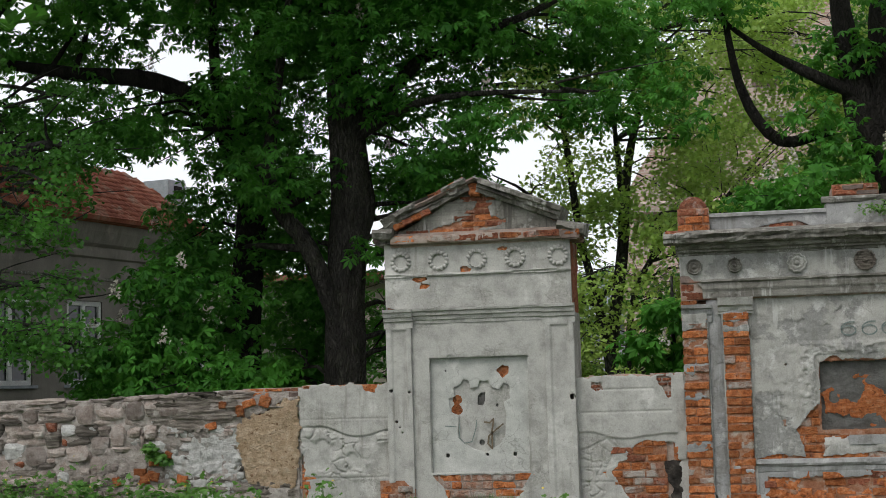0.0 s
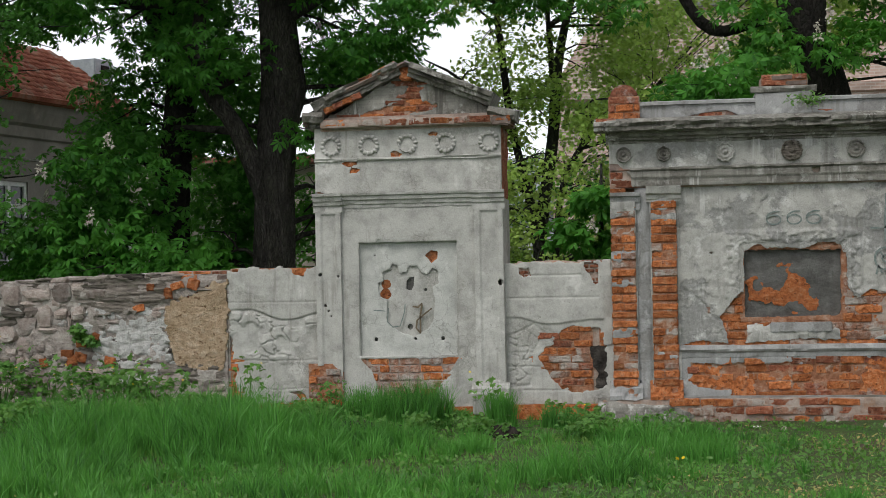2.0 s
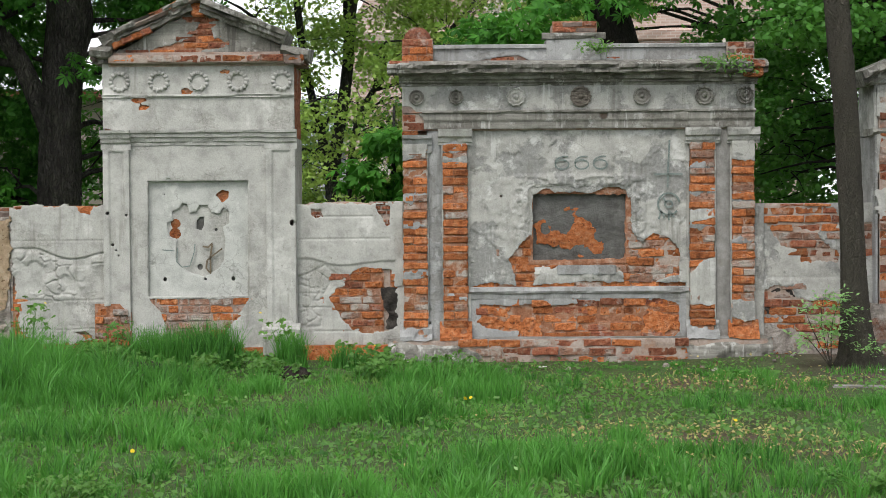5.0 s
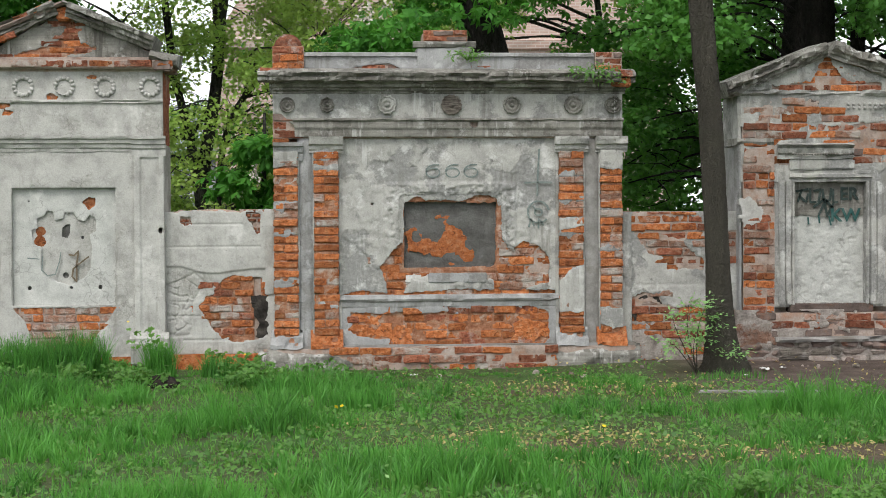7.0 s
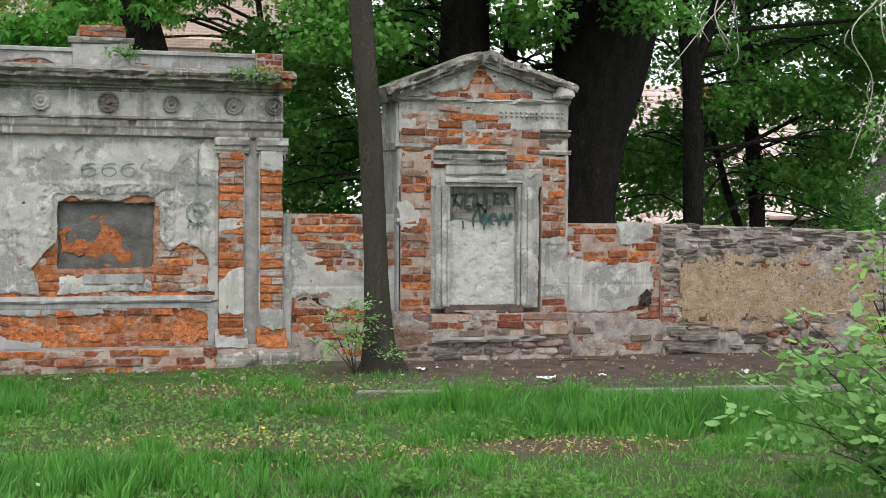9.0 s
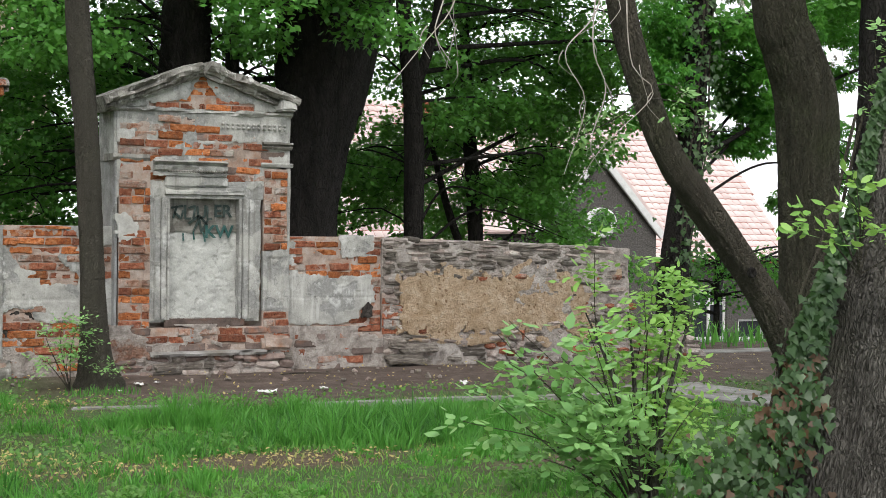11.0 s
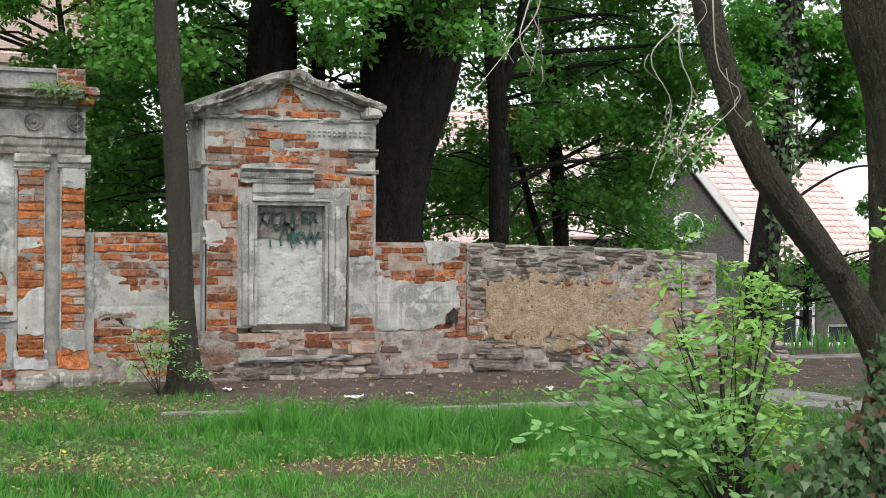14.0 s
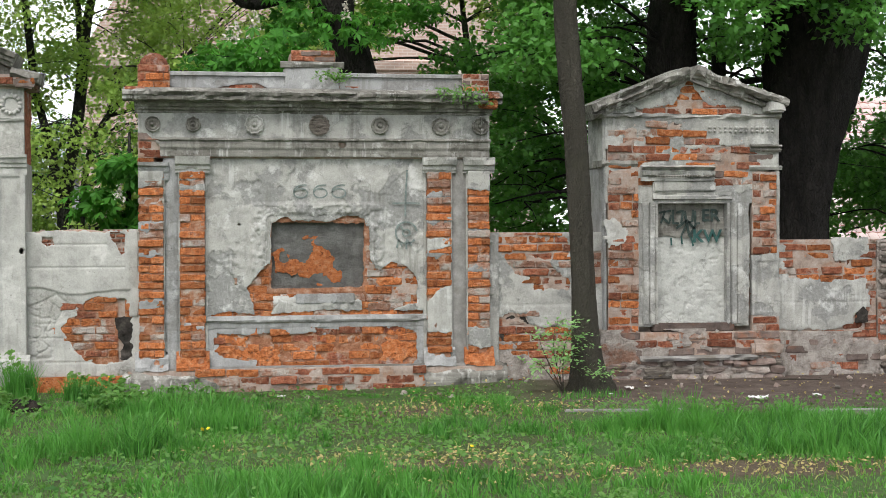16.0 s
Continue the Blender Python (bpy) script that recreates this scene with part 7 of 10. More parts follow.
def leaf_fans(centres, rng, size, leaflets=6, droop=0.45, width=0.24, spread=0.82, up=1.0):
    """Palmate leaves: leaflets fanned round each stalk's end, their tips hanging."""
    n = len(centres)
    nrm = unit(rng.normal(size=(n, 3)) * 0.5 + np.array([0, -0.25, up]))
    u = unit(np.cross(nrm, rng.normal(size=(n, 3))))
    v = np.cross(nrm, u)
    s = size * rng.uniform(0.65, 1.25, n)
    verts = np.empty((n, leaflets, 4, 3))
    for k in range(leaflets):
        phi = (k - (leaflets - 1) / 2) * spread
        d = np.cos(phi) * u + np.sin(phi) * v - droop * rng.uniform(0.5, 1.4, n)[:, None] * nrm
        d = unit(d)
        side = unit(np.cross(nrm, d))
        ln = (s * (1 - 0.09 * abs(k - (leaflets - 1) / 2)))[:, None]
        mid = centres + d * ln * 0.66
        lift = nrm * ln * 0.05
        verts[:, k, 0] = centres
        verts[:, k, 1] = mid + side * ln * width + lift
        verts[:, k, 2] = centres + d * ln - nrm * ln * 0.1
        verts[:, k, 3] = mid - side * ln * width + lift
    verts = verts.reshape(-1, 3)
    return verts, np.arange(len(verts)).reshape(-1, 4)


def leaf_singles(centres, rng, size, width=0.34, up=0.8):
    """Single pointed leaves, tilted at random, a little folded."""
    n = len(centres)
    nrm = unit(rng.normal(size=(n, 3)) * 0.6 + np.array([0, -0.3, up]))
    d = unit(np.cross(nrm, rng.normal(size=(n, 3))) - 0.3 * nrm)
    side = unit(np.cross(nrm, d))
    s = (size * rng.uniform(0.6, 1.3, n))[:, None]
    verts = np.stack([centres, centres + d * s * 0.5 + side * s * width + nrm * s * 0.08, centres + d * s, centres + d * s * 0.5 - side * s * width + nrm * s * 0.08], 1)
    verts = verts.reshape(-1, 3)
    return verts, np.arange(len(verts)).reshape(-1, 4)


# trunks that stand free of leaves on the lawn side: x, y, half width, height
CLEAR = [(-4.88, 19, 0.24, 4.6), (-4.84, 19, 0.1, 5.6), (-6.55, 20, 0.24, 4.4), (7.5, 18, 0.65, 4.0), (5.82, 18, 0.5, 4.9), (9.42, 19, 0.3, 4.2), (1.7, 18, 0.3, 4.6)]


def clumps_in(rng, x0, x1, z0, z1, y0, y1, per_m2, gaps=()):
    """Places for leaf clumps, spread over an upright field as seen from the lawn; gaps (x, z, r) stay open."""
    n = int((x1 - x0) * (z1 - z0) * per_m2)
    x, z, y = rng.uniform(x0, x1, n), rng.uniform(z0, z1, n), rng.uniform(y0, y1, n)
    keep = np.ones(n, bool)
    for gx, gz, r in gaps:
        keep &= np.hypot(x - gx, z - gz) > r
    k = y / 19.0
    p = np.stack([x * k, y, (z - 1.375) * k + 1.375], 1)[keep]
    for tx, ty, half, top in CLEAR:
        p = p[~((np.abs(p[:, 0] / p[:, 1] - tx / ty) < half / ty) & (p[:, 1] < ty + 0.4) & (p[:, 2] < top))]
    return p


def scatter(rng, clumps, per, radius, flat=0.55):
    """Leaf stalk ends round the clump middles, denser towards their rims and drooping outward."""
    c = np.repeat(clumps, per, 0)
    d = unit(rng.normal(size=c.shape)) * (rng.uniform(0.15, 1, len(c)) ** 0.6)[:, None] * radius
    d[:, 2] *= flat
    d[:, 2] -= 0.12 * np.hypot(d[:, 0], d[:, 1])
    return c + d


def branches(rng, stems, clumps, r0=0.05, sag=0.25, every=1):
    """Curved limbs from the nearest stem point below each clump out to it, with two side twigs."""
    pieces = []
    s = np.concatenate([smooth_path(q, 0.3) for q in stems])
    for c in clumps[::every]:
        dist = np.linalg.norm(s[:, :3] - c, axis=1) + 2.0 * np.maximum(0, s[:, 2] - c[2])
        a = s[np.argmin(dist)]
        span = np.linalg.norm(c - a[:3])
        r = min(a[3] * 0.6, r0 * (0.5 + 0.25 * span))
        m = a[:3] + (c - a[:3]) * 0.5 + np.array([rng.normal() * 0.12 * span, rng.normal() * 0.1 * span, sag * span * rng.uniform(0.2, 0.8)])
        pieces.append(tube([(*a[:3], r), (*m, r * 0.6), (*c, 0.006)], 0.25, 6, seed=int(rng.integers(99))))
        for _ in range(2):
            e = c + rng.normal(size=3) * np.array([0.4, 0.4, 0.25])
            pieces.append(tube([(*(m + (c - m) * rng.uniform(0.2, 0.8)), r * 0.4), (*((m + e) / 2 + rng.normal(size=3) * 0.08), r * 0.25), (*e, 0.003)], 0.25, 5))
    return pieces


def blossom_candle(rng, at, h=0.2):
    """An upright chestnut flower: a cone of small florets."""
    n = 46
    t = rng.uniform(0, 1, n)
    a = rng.uniform(0, 2 * np.pi, n)
    r = 0.055 * (1 - t) + 0.008
    c = at + np.stack([r * np.cos(a), r * np.sin(a), t * h], 1)
    return leaf_singles(c, rng, 0.035, 0.45, 0.2)


def tree(name, label, group, at, bark, leaf, stems, clumps, rng, per=90, radius=0.55, size=0.15, fans=True, leaflets=6, every=1, seg=14, furrows=0, candles=(), r0=0.05, flat=0.55, trunk_step=0.15, shade=None):
    root = thing(name, at, label, "tree", group)
    for k, q in enumerate(stems):
        v, f = tube(q, trunk_step, seg if k == 0 else max(8, seg // 2), 0.12, furrows if k == 0 else furrows // 2, k + 3)
        part("trunk" if k == 0 else "limb", quads_mesh("trunk", v, f, bark, True), root)
    if len(clumps):
        part("branchwork", joined("branchwork", branches(rng, stems, clumps, r0, every=every), bark), root, kind="stuff")
        pts = scatter(rng, clumps, per, radius, flat)
        v, f = leaf_fans(pts, rng, size, leaflets, 0.55, 0.2) if fans else leaf_singles(pts, rng, size)
        part("crown", quads_mesh("crown", v, f, leaf), root, kind="stuff")
    # unseen leaf layer overhead, added only to keep light off the boughs below
    if shade:
        sx0, sx1, sy0, sy1, n = shade
        top = np.stack([rng.uniform(sx0, sx1, n), rng.uniform(sy0, sy1, n), rng.uniform(7.4, 10.5, n)], 1)
        v, f = leaf_singles(top, rng, 0.55, 0.34, 1.6)
        part("upper_crown", quads_mesh("upper_crown", v, f, leaf), root, kind="stuff")
    for c in candles:
        v, f = blossom_candle(rng, np.array(c))
        part("blossom", quads_mesh("blossom", v, f, BLOSSOM), root, "cream upright flower candle")
    return root


def pick(rng, clumps, n, lift=0.2, x=None):
    sel = clumps if x is None else clumps[(clumps[:, 0] > x[0]) & (clumps[:, 0] < x[1])]
    idx = rng.permutation(len(sel))[:n]
    return [sel[i] + np.array([rng.normal() * 0.25, -0.35 + rng.normal() * 0.15, lift * rng.uniform(0.3, 1.3)]) for i in idx]


TREES = "trees behind the wall"
rng = np.random.default_rng(4)

# big chestnut left of the gabled tomb
chestnut_stems = [[(-4.9, 19, -0.2, 0.36), (-4.92, 19, 0.8, 0.28), (-4.93, 19, 1.7, 0.26), (-4.85, 19, 3.2, 0.25), (-4.78, 19, 3.75, 0.28), (-4.82, 19, 4.4, 0.25), (-4.85, 19, 6.1, 0.2), (-4.7, 19.1, 9.0, 0.12)],
                  [(-4.95, 18.95, 2.2, 0.14), (-5.3, 18.7, 3.2, 0.12), (-5.75, 18.6, 4.0, 0.1), (-5.65, 18.6, 5.2, 0.07), (-5.4, 18.6, 6.8, 0.04)],
                  [(-4.8, 19, 4.6, 0.13), (-4.2, 18.8, 5.2, 0.1), (-3.4, 18.5, 5.7, 0.08), (-2.4, 18.3, 5.9, 0.05), (-1.4, 18.1, 6.3, 0.03)],
                  [(-4.85, 19, 5.4, 0.12), (-4.3, 19, 6.6, 0.09), (-3.6, 19, 8.2, 0.05)]]
open_left = [(-7.3, 6.0, 0.3), (-7.2, 4.45, 0.4), (-2.65, 4.4, 0.5), (-2.1, 4.7, 0.3), (-4.35, 5.0, 0.2), (-5.75, 5.4, 0.2)]
cl = np.concatenate([clumps_in(rng, -6.6, -3.0, 4.0, 7.2, 17.4, 20.5, 7.6, open_left), clumps_in(rng, -6.4, -5.0, 1.1, 4.2, 19.6, 21.6, 12.0),
                     clumps_in(rng, -4.6, -3.3, 1.6, 4.2, 19.6, 21.5, 4.3), clumps_in(rng, -3.6, -0.4, 4.6, 7.2, 17.5, 20.5, 6.4, open_left), clumps_in(rng, -4.4, -3.0, 3.0, 4.6, 18, 20.5, 5), clumps_in(rng, -7, -1, 7.0, 10, 17.5, 21, 2.2)])
tree("chestnut_tree", "big horse chestnut with furrowed dark trunk in flower behind the wall", TREES, (-4.9, 19, 0), BARK_GREY, LEAF_CHESTNUT, chestnut_stems, cl, rng, 80, 0.6, 0.12, every=4, seg=72, furrows=22, candles=pick(rng, cl, 12), trunk_step=0.05, shade=(-8.5, -3.4, 13.0, 24, 2400))

# darker chestnut before the house, hanging low over the wall
dark_stems = [[(-6.6, 20, -0.2, 0.3), (-6.62, 20, 1.5, 0.23), (-6.5, 20, 3.3, 0.22), (-6.3, 20, 5.4, 0.19), (-6.0, 20, 8.5, 0.1)],
              [(-6.45, 20, 4.2, 0.15), (-6.9, 19.6, 5.2, 0.13), (-7.5, 19.2, 5.6, 0.13), (-8.6, 19, 5.75, 0.1), (-10, 18.8, 6.0, 0.06)],
              [(-6.4, 20, 4.2, 0.13), (-6.9, 20, 5.4, 0.1), (-7.0, 20, 7.5, 0.05)]]
cl = np.concatenate([clumps_in(rng, -8.4, -5.9, 1.0, 2.4, 17.2, 19.0, 9.0), clumps_in(rng, -7.6, -5.9, 2.3, 3.2, 17.2, 19.0, 8.0), clumps_in(rng, -7.2, -5.6, 3.2, 6.9, 18.6, 21, 7.0, open_left), clumps_in(rng, -10.4, -6.6, 4.6, 7.2, 17.8, 20.5, 3.7, open_left), clumps_in(rng, -10, -6, 7.0, 9.5, 18, 21, 2.0), clumps_in(rng, -8.6, -6.6, 4.1, 4.9, 17.6, 19.4, 3.0, open_left)])
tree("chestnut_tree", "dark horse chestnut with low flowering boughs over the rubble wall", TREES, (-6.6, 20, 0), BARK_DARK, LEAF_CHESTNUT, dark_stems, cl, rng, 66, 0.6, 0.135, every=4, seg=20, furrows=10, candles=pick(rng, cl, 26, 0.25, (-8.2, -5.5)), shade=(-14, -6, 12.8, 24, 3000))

# light maple boughs before the left house
maple_stems = [[(-9.8, 17.5, -0.2, 0.16), (-9.8, 17.5, 2.0, 0.13), (-9.7, 17.5, 4.5, 0.1), (-9.5, 17.5, 7, 0.05)]]
cl = np.concatenate([clumps_in(rng, -10.6, -8.3, 3.5, 4.9, 16.2, 18, 6.0), clumps_in(rng, -10.4, -8.5, 1.9, 3.0, 16.4, 17.6, 6.4), clumps_in(rng, -10.4, -9.9, 0.9, 1.4, 16.4, 17.6, 2.0), clumps_in(rng, -10.5, -8.6, 4.8, 8, 17, 18.5, 2.0)])
tree("maple_tree", "slim field maple with light green leaves beside the house", TREES, (-9.8, 17.5, 0), BARK_YOUNG, LEAF_MAPLE, maple_stems, cl, rng, 230, 0.42, 0.075, False, every=1)

# many-stemmed young ash in the gap beside the gabled tomb
young_stems = [[(-1.62, 20, -0.2, 0.1), (-1.6, 20, 1.7, 0.085), (-1.42, 20, 3.0, 0.075), (-1.3, 20, 4.2, 0.06), (-1.0, 20, 5.4, 0.035), (-0.7, 20, 6.6, 0.015)],
               [(-1.6, 20, 1.5, 0.07), (-1.75, 20, 2.4, 0.062), (-1.95, 20, 3.3, 0.05), (-2.1, 20, 4.6, 0.04), (-2.3, 20, 6.2, 0.015)],
               [(-1.45, 20, 1.0, 0.05), (-1.25, 20, 2.6, 0.04), (-0.6, 20, 3.4, 0.03), (-0.1, 20, 3.7, 0.012)],
               [(-1.38, 20.1, 3.4, 0.05), (-1.45, 20.2, 4.6, 0.035), (-1.6, 20.2, 6.4, 0.012)],
               [(-1.9, 20, 3.1, 0.03), (-2.6, 20, 3.9, 0.022), (-3.1, 20, 4.2, 0.008)]]
cl = np.concatenate([clumps_in(rng, -2.9, 0.6, 1.3, 4.2, 18, 21.5, 9.0, [(-2.65, 4.3, 0.25)]), clumps_in(rng, -3.2, 1.2, 4.0, 6.8, 18.5, 22, 5.2, [(-2.65, 4.4, 0.35), (-1.9, 4.0, 0.2)]), clumps_in(rng, -0.9, 2.4, 2.8, 6.6, 20, 23, 8.0)])
tree("ash_tree", "young many-stemmed tree with sparse yellow-green leaves", TREES, (-1.6, 20, 0), BARK_YOUNG, LEAF_YOUNG, young_stems, cl, rng, 290, 0.45, 0.068, False, every=2, r0=0.022)
cl = clumps_in(rng, -1.2, -0.25, 1.2, 2.6, 17.2, 18.2, 4.6)
tree("chestnut_sapling", "low chestnut sapling with pale flower candles in the gap", TREES, (-0.7, 17.8, 0), BARK_YOUNG, LEAF_CHESTNUT, [[(-0.7, 17.8, -0.2, 0.05), (-0.72, 17.8, 1.2, 0.04), (-0.7, 17.8, 2.6, 0.015)]], cl, rng, 60, 0.36, 0.16, candles=pick(rng, cl, 9, 0.3))

# leaning chestnut behind the wide monument
lean_stems = [[(2.3, 18, -0.2, 0.3), (2.2, 18, 1.5, 0.26), (1.95, 18, 3.2, 0.24), (1.6, 18, 4.2, 0.22), (1.42, 18, 5.2, 0.14), (1.3, 18, 6.6, 0.1), (1.2, 18, 8.5, 0.05)],
              [(1.75, 18, 3.9, 0.16), (1.78, 18, 5.2, 0.15), (1.9, 18, 6.8, 0.1), (2.0, 18, 9, 0.05)],
              [(1.5, 17.9, 4.6, 0.09), (0.9, 17.8, 4.9, 0.07), (0.3, 17.8, 5.3, 0.04), (-0.4, 17.6, 5.9, 0.02)],
              [(1.2, 17.9, 4.2, 0.06), (0.6, 17.8, 4.1, 0.07), (0.2, 17.8, 4.7, 0.06), (0.0, 17.8, 5.8, 0.03)]]
cl = np.concatenate([clumps_in(rng, 0.2, 3.3, 2.7, 4.3, 16.6, 18.6, 5.6, [(0.35, 4.2, 0.5), (2.7, 3.9, 0.35), (3.0, 3.4, 0.3)]), clumps_in(rng, -0.2, 3.6, 4.3, 7.0, 16.8, 19.5, 2.6, [(0.4, 5.0, 0.6), (0.9, 5.9, 0.5), (2.2, 5.3, 0.35)]), clumps_in(rng, 0, 4, 7, 9.5, 17, 19.5, 0.8)])
tree("chestnut_tree", "leaning horse chestnut with flower candles behind the monument", TREES, (2.3, 18, 0), BARK_DARK, LEAF_CHESTNUT, lean_stems, cl, rng, 80, 0.52, 0.12, every=3, seg=20, furrows=10, candles=pick(rng, cl, 26), shade=(2.4, 4.5, 18.5, 22, 120))
cl = np.concatenate([clumps_in(rng, 3.0, 4.2, 3.4, 6.5, 20, 22, 3.4), clumps_in(rng, 1.2, 3.2, 3.2, 6.0, 20, 22, 4.0)])
tree("ash_tree", "young yellow-green tree before the brick building", TREES, (3.6, 21, 0), BARK_YOUNG, LEAF_YOUNG, [[(3.9, 21, -0.2, 0.08), (3.9, 21, 3, 0.06), (3.7, 21, 5, 0.03), (3.6, 21, 7, 0.01)]], cl, rng, 150, 0.45, 0.1, False)

# maples behind the right tomb
pair_stems = [[(5.85, 18, -0.2, 0.38), (5.82, 18, 1.4, 0.33), (5.8, 18, 3.4, 0.31), (5.9, 18, 5.5, 0.26), (6.0, 18, 9, 0.12)], [(6.45, 18.3, -0.2, 0.12), (6.5, 18.3, 2.6, 0.1), (6.52, 18.3, 4.2, 0.09), (6.5, 18.3, 7, 0.04)]]
cl = np.concatenate([clumps_in(rng, 3.3, 5.6, 0.9, 4.2, 18.4, 20.5, 10.1), clumps_in(rng, 4.0, 8.4, 2.0, 5.6, 19.6, 22.5, 5.5), clumps_in(rng, 3.8, 7.2, 3.6, 7, 16.4, 18.0, 6.2), clumps_in(rng, 4, 7, 7, 9.5, 17, 20, 2.2)])
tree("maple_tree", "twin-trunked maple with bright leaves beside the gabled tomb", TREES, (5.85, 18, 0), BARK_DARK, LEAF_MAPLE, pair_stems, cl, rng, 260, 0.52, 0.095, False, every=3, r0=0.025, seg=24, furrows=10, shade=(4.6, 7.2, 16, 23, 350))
giant_stems = [[(7.4, 18, -0.2, 0.52), (7.4, 18, 0.6, 0.42), (7.43, 18, 1.4, 0.385), (7.5, 18, 2.4, 0.44), (7.58, 18, 3.2, 0.54), (7.62, 18, 3.9, 0.6), (7.4, 18.1, 5.0, 0.36), (7.3, 18.2, 8, 0.2)],
               [(7.75, 18, 3.0, 0.4), (8.05, 18, 3.9, 0.36), (8.5, 18, 5.5, 0.3), (9, 18, 8, 0.15)]]
cl = np.concatenate([clumps_in(rng, 6.2, 9.5, 4.15, 7.2, 15.8, 17.4, 7.4, [(8.3, 3.4, 0.4)]), clumps_in(rng, 6, 10, 7, 10, 16.5, 20, 2.2)])
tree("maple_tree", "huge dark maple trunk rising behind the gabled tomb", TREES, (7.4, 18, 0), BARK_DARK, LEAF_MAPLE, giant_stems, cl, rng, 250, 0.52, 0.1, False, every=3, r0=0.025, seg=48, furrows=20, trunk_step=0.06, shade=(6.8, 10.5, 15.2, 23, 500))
ROOF_VIEW = [(14.97, 2.0, 0.85), (13.25, 2.5, 0.6), (14.4, 2.9, 0.35)]
SPARKS = [(9.0, 2.9, 0.12), (10.3, 2.5, 0.25), (10.9, 3.4, 0.25), (8.5, 1.6, 0.2), (10.6, 1.5, 0.25), (11.7, 2.9, 0.25)]
row_stems = [[(9.45, 19, -0.8, 0.16), (9.43, 19, 1.4, 0.14), (9.4, 19, 3.2, 0.13), (9.2, 19, 5, 0.1), (9.1, 19, 8, 0.04)], [(9.4, 19, 3.3, 0.09), (9.75, 19, 4.4, 0.07), (10, 19, 6.5, 0.03)]]
cl = np.concatenate([clumps_in(rng, 7.7, 12.0, 0.9, 3.4, 20, 23, 6.6, SPARKS), clumps_in(rng, 7.7, 12.5, 3.0, 7.2, 19, 22.5, 5.8, SPARKS), clumps_in(rng, 8, 13, 7, 10, 18, 22, 1.8)])
tree("maple_tree", "slim dark maple with layered leaves before the pink roof", TREES, (9.45, 19, 0), BARK_DARK, LEAF_MAPLE, row_stems, cl, rng, 270, 0.55, 0.1, False, every=4, r0=0.02, seg=14, shade=(8, 12.5, 16, 25, 900))
back_stems = [[(11.6, 21, -1.2, 0.14), (11.5, 21, 1.5, 0.12), (11.3, 21, 4, 0.09), (11.2, 21, 7, 0.03)], [(11.5, 21, 0.6, 0.07), (11.0, 21, 1.8, 0.06), (10.6, 21, 3.2, 0.03)]]
cl = np.concatenate([clumps_in(rng, 9.0, 12.9, 1.0, 4.0, 21, 24, 4.6, [(12.7, 1.75, 0.8), *ROOF_VIEW, *SPARKS]), clumps_in(rng, 11.1, 12.4, 1.5, 3.4, 20, 21.5, 4.4, [(12.75, 1.75, 0.85)]), clumps_in(rng, 10.4, 13.9, 3.5, 7.2, 19.5, 23, 5.4, SPARKS)])
tree("maple_tree", "leaning slender maple with dark forked stem", TREES, (11.6, 21, 0), BARK_DARK, LEAF_MAPLE, back_stems, cl, rng, 250, 0.55, 0.1, False, every=4, r0=0.02, seg=12)
ivied_stems = [[(12.35, 17, -0.8, 0.26), (12.42, 17, 1.0, 0.21), (12.64, 17, 2.4, 0.18), (12.7, 17, 3.5, 0.18), (12.82, 17, 4.7, 0.18), (13.0, 17, 8, 0.08)], [(12.74, 17, 3.7, 0.11), (13.1, 17, 4.25, 0.1), (13.7, 17, 4.5, 0.07), (14.4, 17, 5.2, 0.04)]]
cl = np.concatenate([clumps_in(rng, 13.5, 16.4, 3.5, 7.0, 16.6, 19.0, 6.6, ROOF_VIEW), clumps_in(rng, 13.3, 14.3, 2.6, 5.4, 16.5, 17.2, 3.6, ROOF_VIEW), clumps_in(rng, 14.75, 16.0, 2.8, 4.6, 17, 18.4, 8.0, ROOF_VIEW), clumps_in(rng, 16.0, 19.5, 2.0, 7.5, 17, 21, 5.4)])
tree("chestnut_tree", "ivy-clad dark chestnut before the house with the pink roof", TREES, (12.35, 17, 0), BARK_DARK, LEAF_CHESTNUT, ivied_stems, cl, rng, 90, 0.42, 0.11, every=7, seg=16, r0=0.014, candles=pick(rng, cl, 10))
cl = clumps_in(rng, 13.6, 16.8, 0.3, 1.2, 20, 24, 7.0)
tree("yew_shrub", "dark spreading evergreen shrub below the windows", "", (16.5, 22, -1.6), BARK_DARK, LEAF_CHESTNUT, [[(17, 22, -1.9, 0.08), (17, 22, 0, 0.06), (17, 22, 1.8, 0.02)]], cl, rng, 130, 0.5, 0.09, False)

# thin tree at the wall, between the monument and the right tomb
thin = thing("slender_tree", (3.52, 13.3, 0), "slender bare tree trunk with olive bark beside the wall", "tree")
v, f = tube([(3.54, 13.3, -0.15, 0.26), (3.52, 13.3, 0.02, 0.23), (3.49, 13.3, 0.2, 0.16), (3.47, 13.3, 0.6, 0.125), (3.45, 13.3, 1.2, 0.112), (3.39, 13.3, 2.3, 0.106), (3.31, 13.3, 3.3, 0.11), (3.25, 13.3, 5.2, 0.09), (3.2, 13.3, 7.5, 0.05)], 0.04, 40, 0.16, 9, 8)
part("trunk", quads_mesh("trunk", v, f, BARK_THIN, True), thin)
cl = np.array([[3.2 + 1.2 * math.cos(k * 2.4), 13.3 + 1.2 * math.sin(k * 2.4), 5.6 + 0.22 * k] for k in range(16)])
part("branchwork", joined("branchwork", branches(rng, [[(3.3, 13.3, 4.4, 0.08), (3.2, 13.3, 7.5, 0.04)]], cl, 0.04), BARK_THIN), thin, kind="stuff")
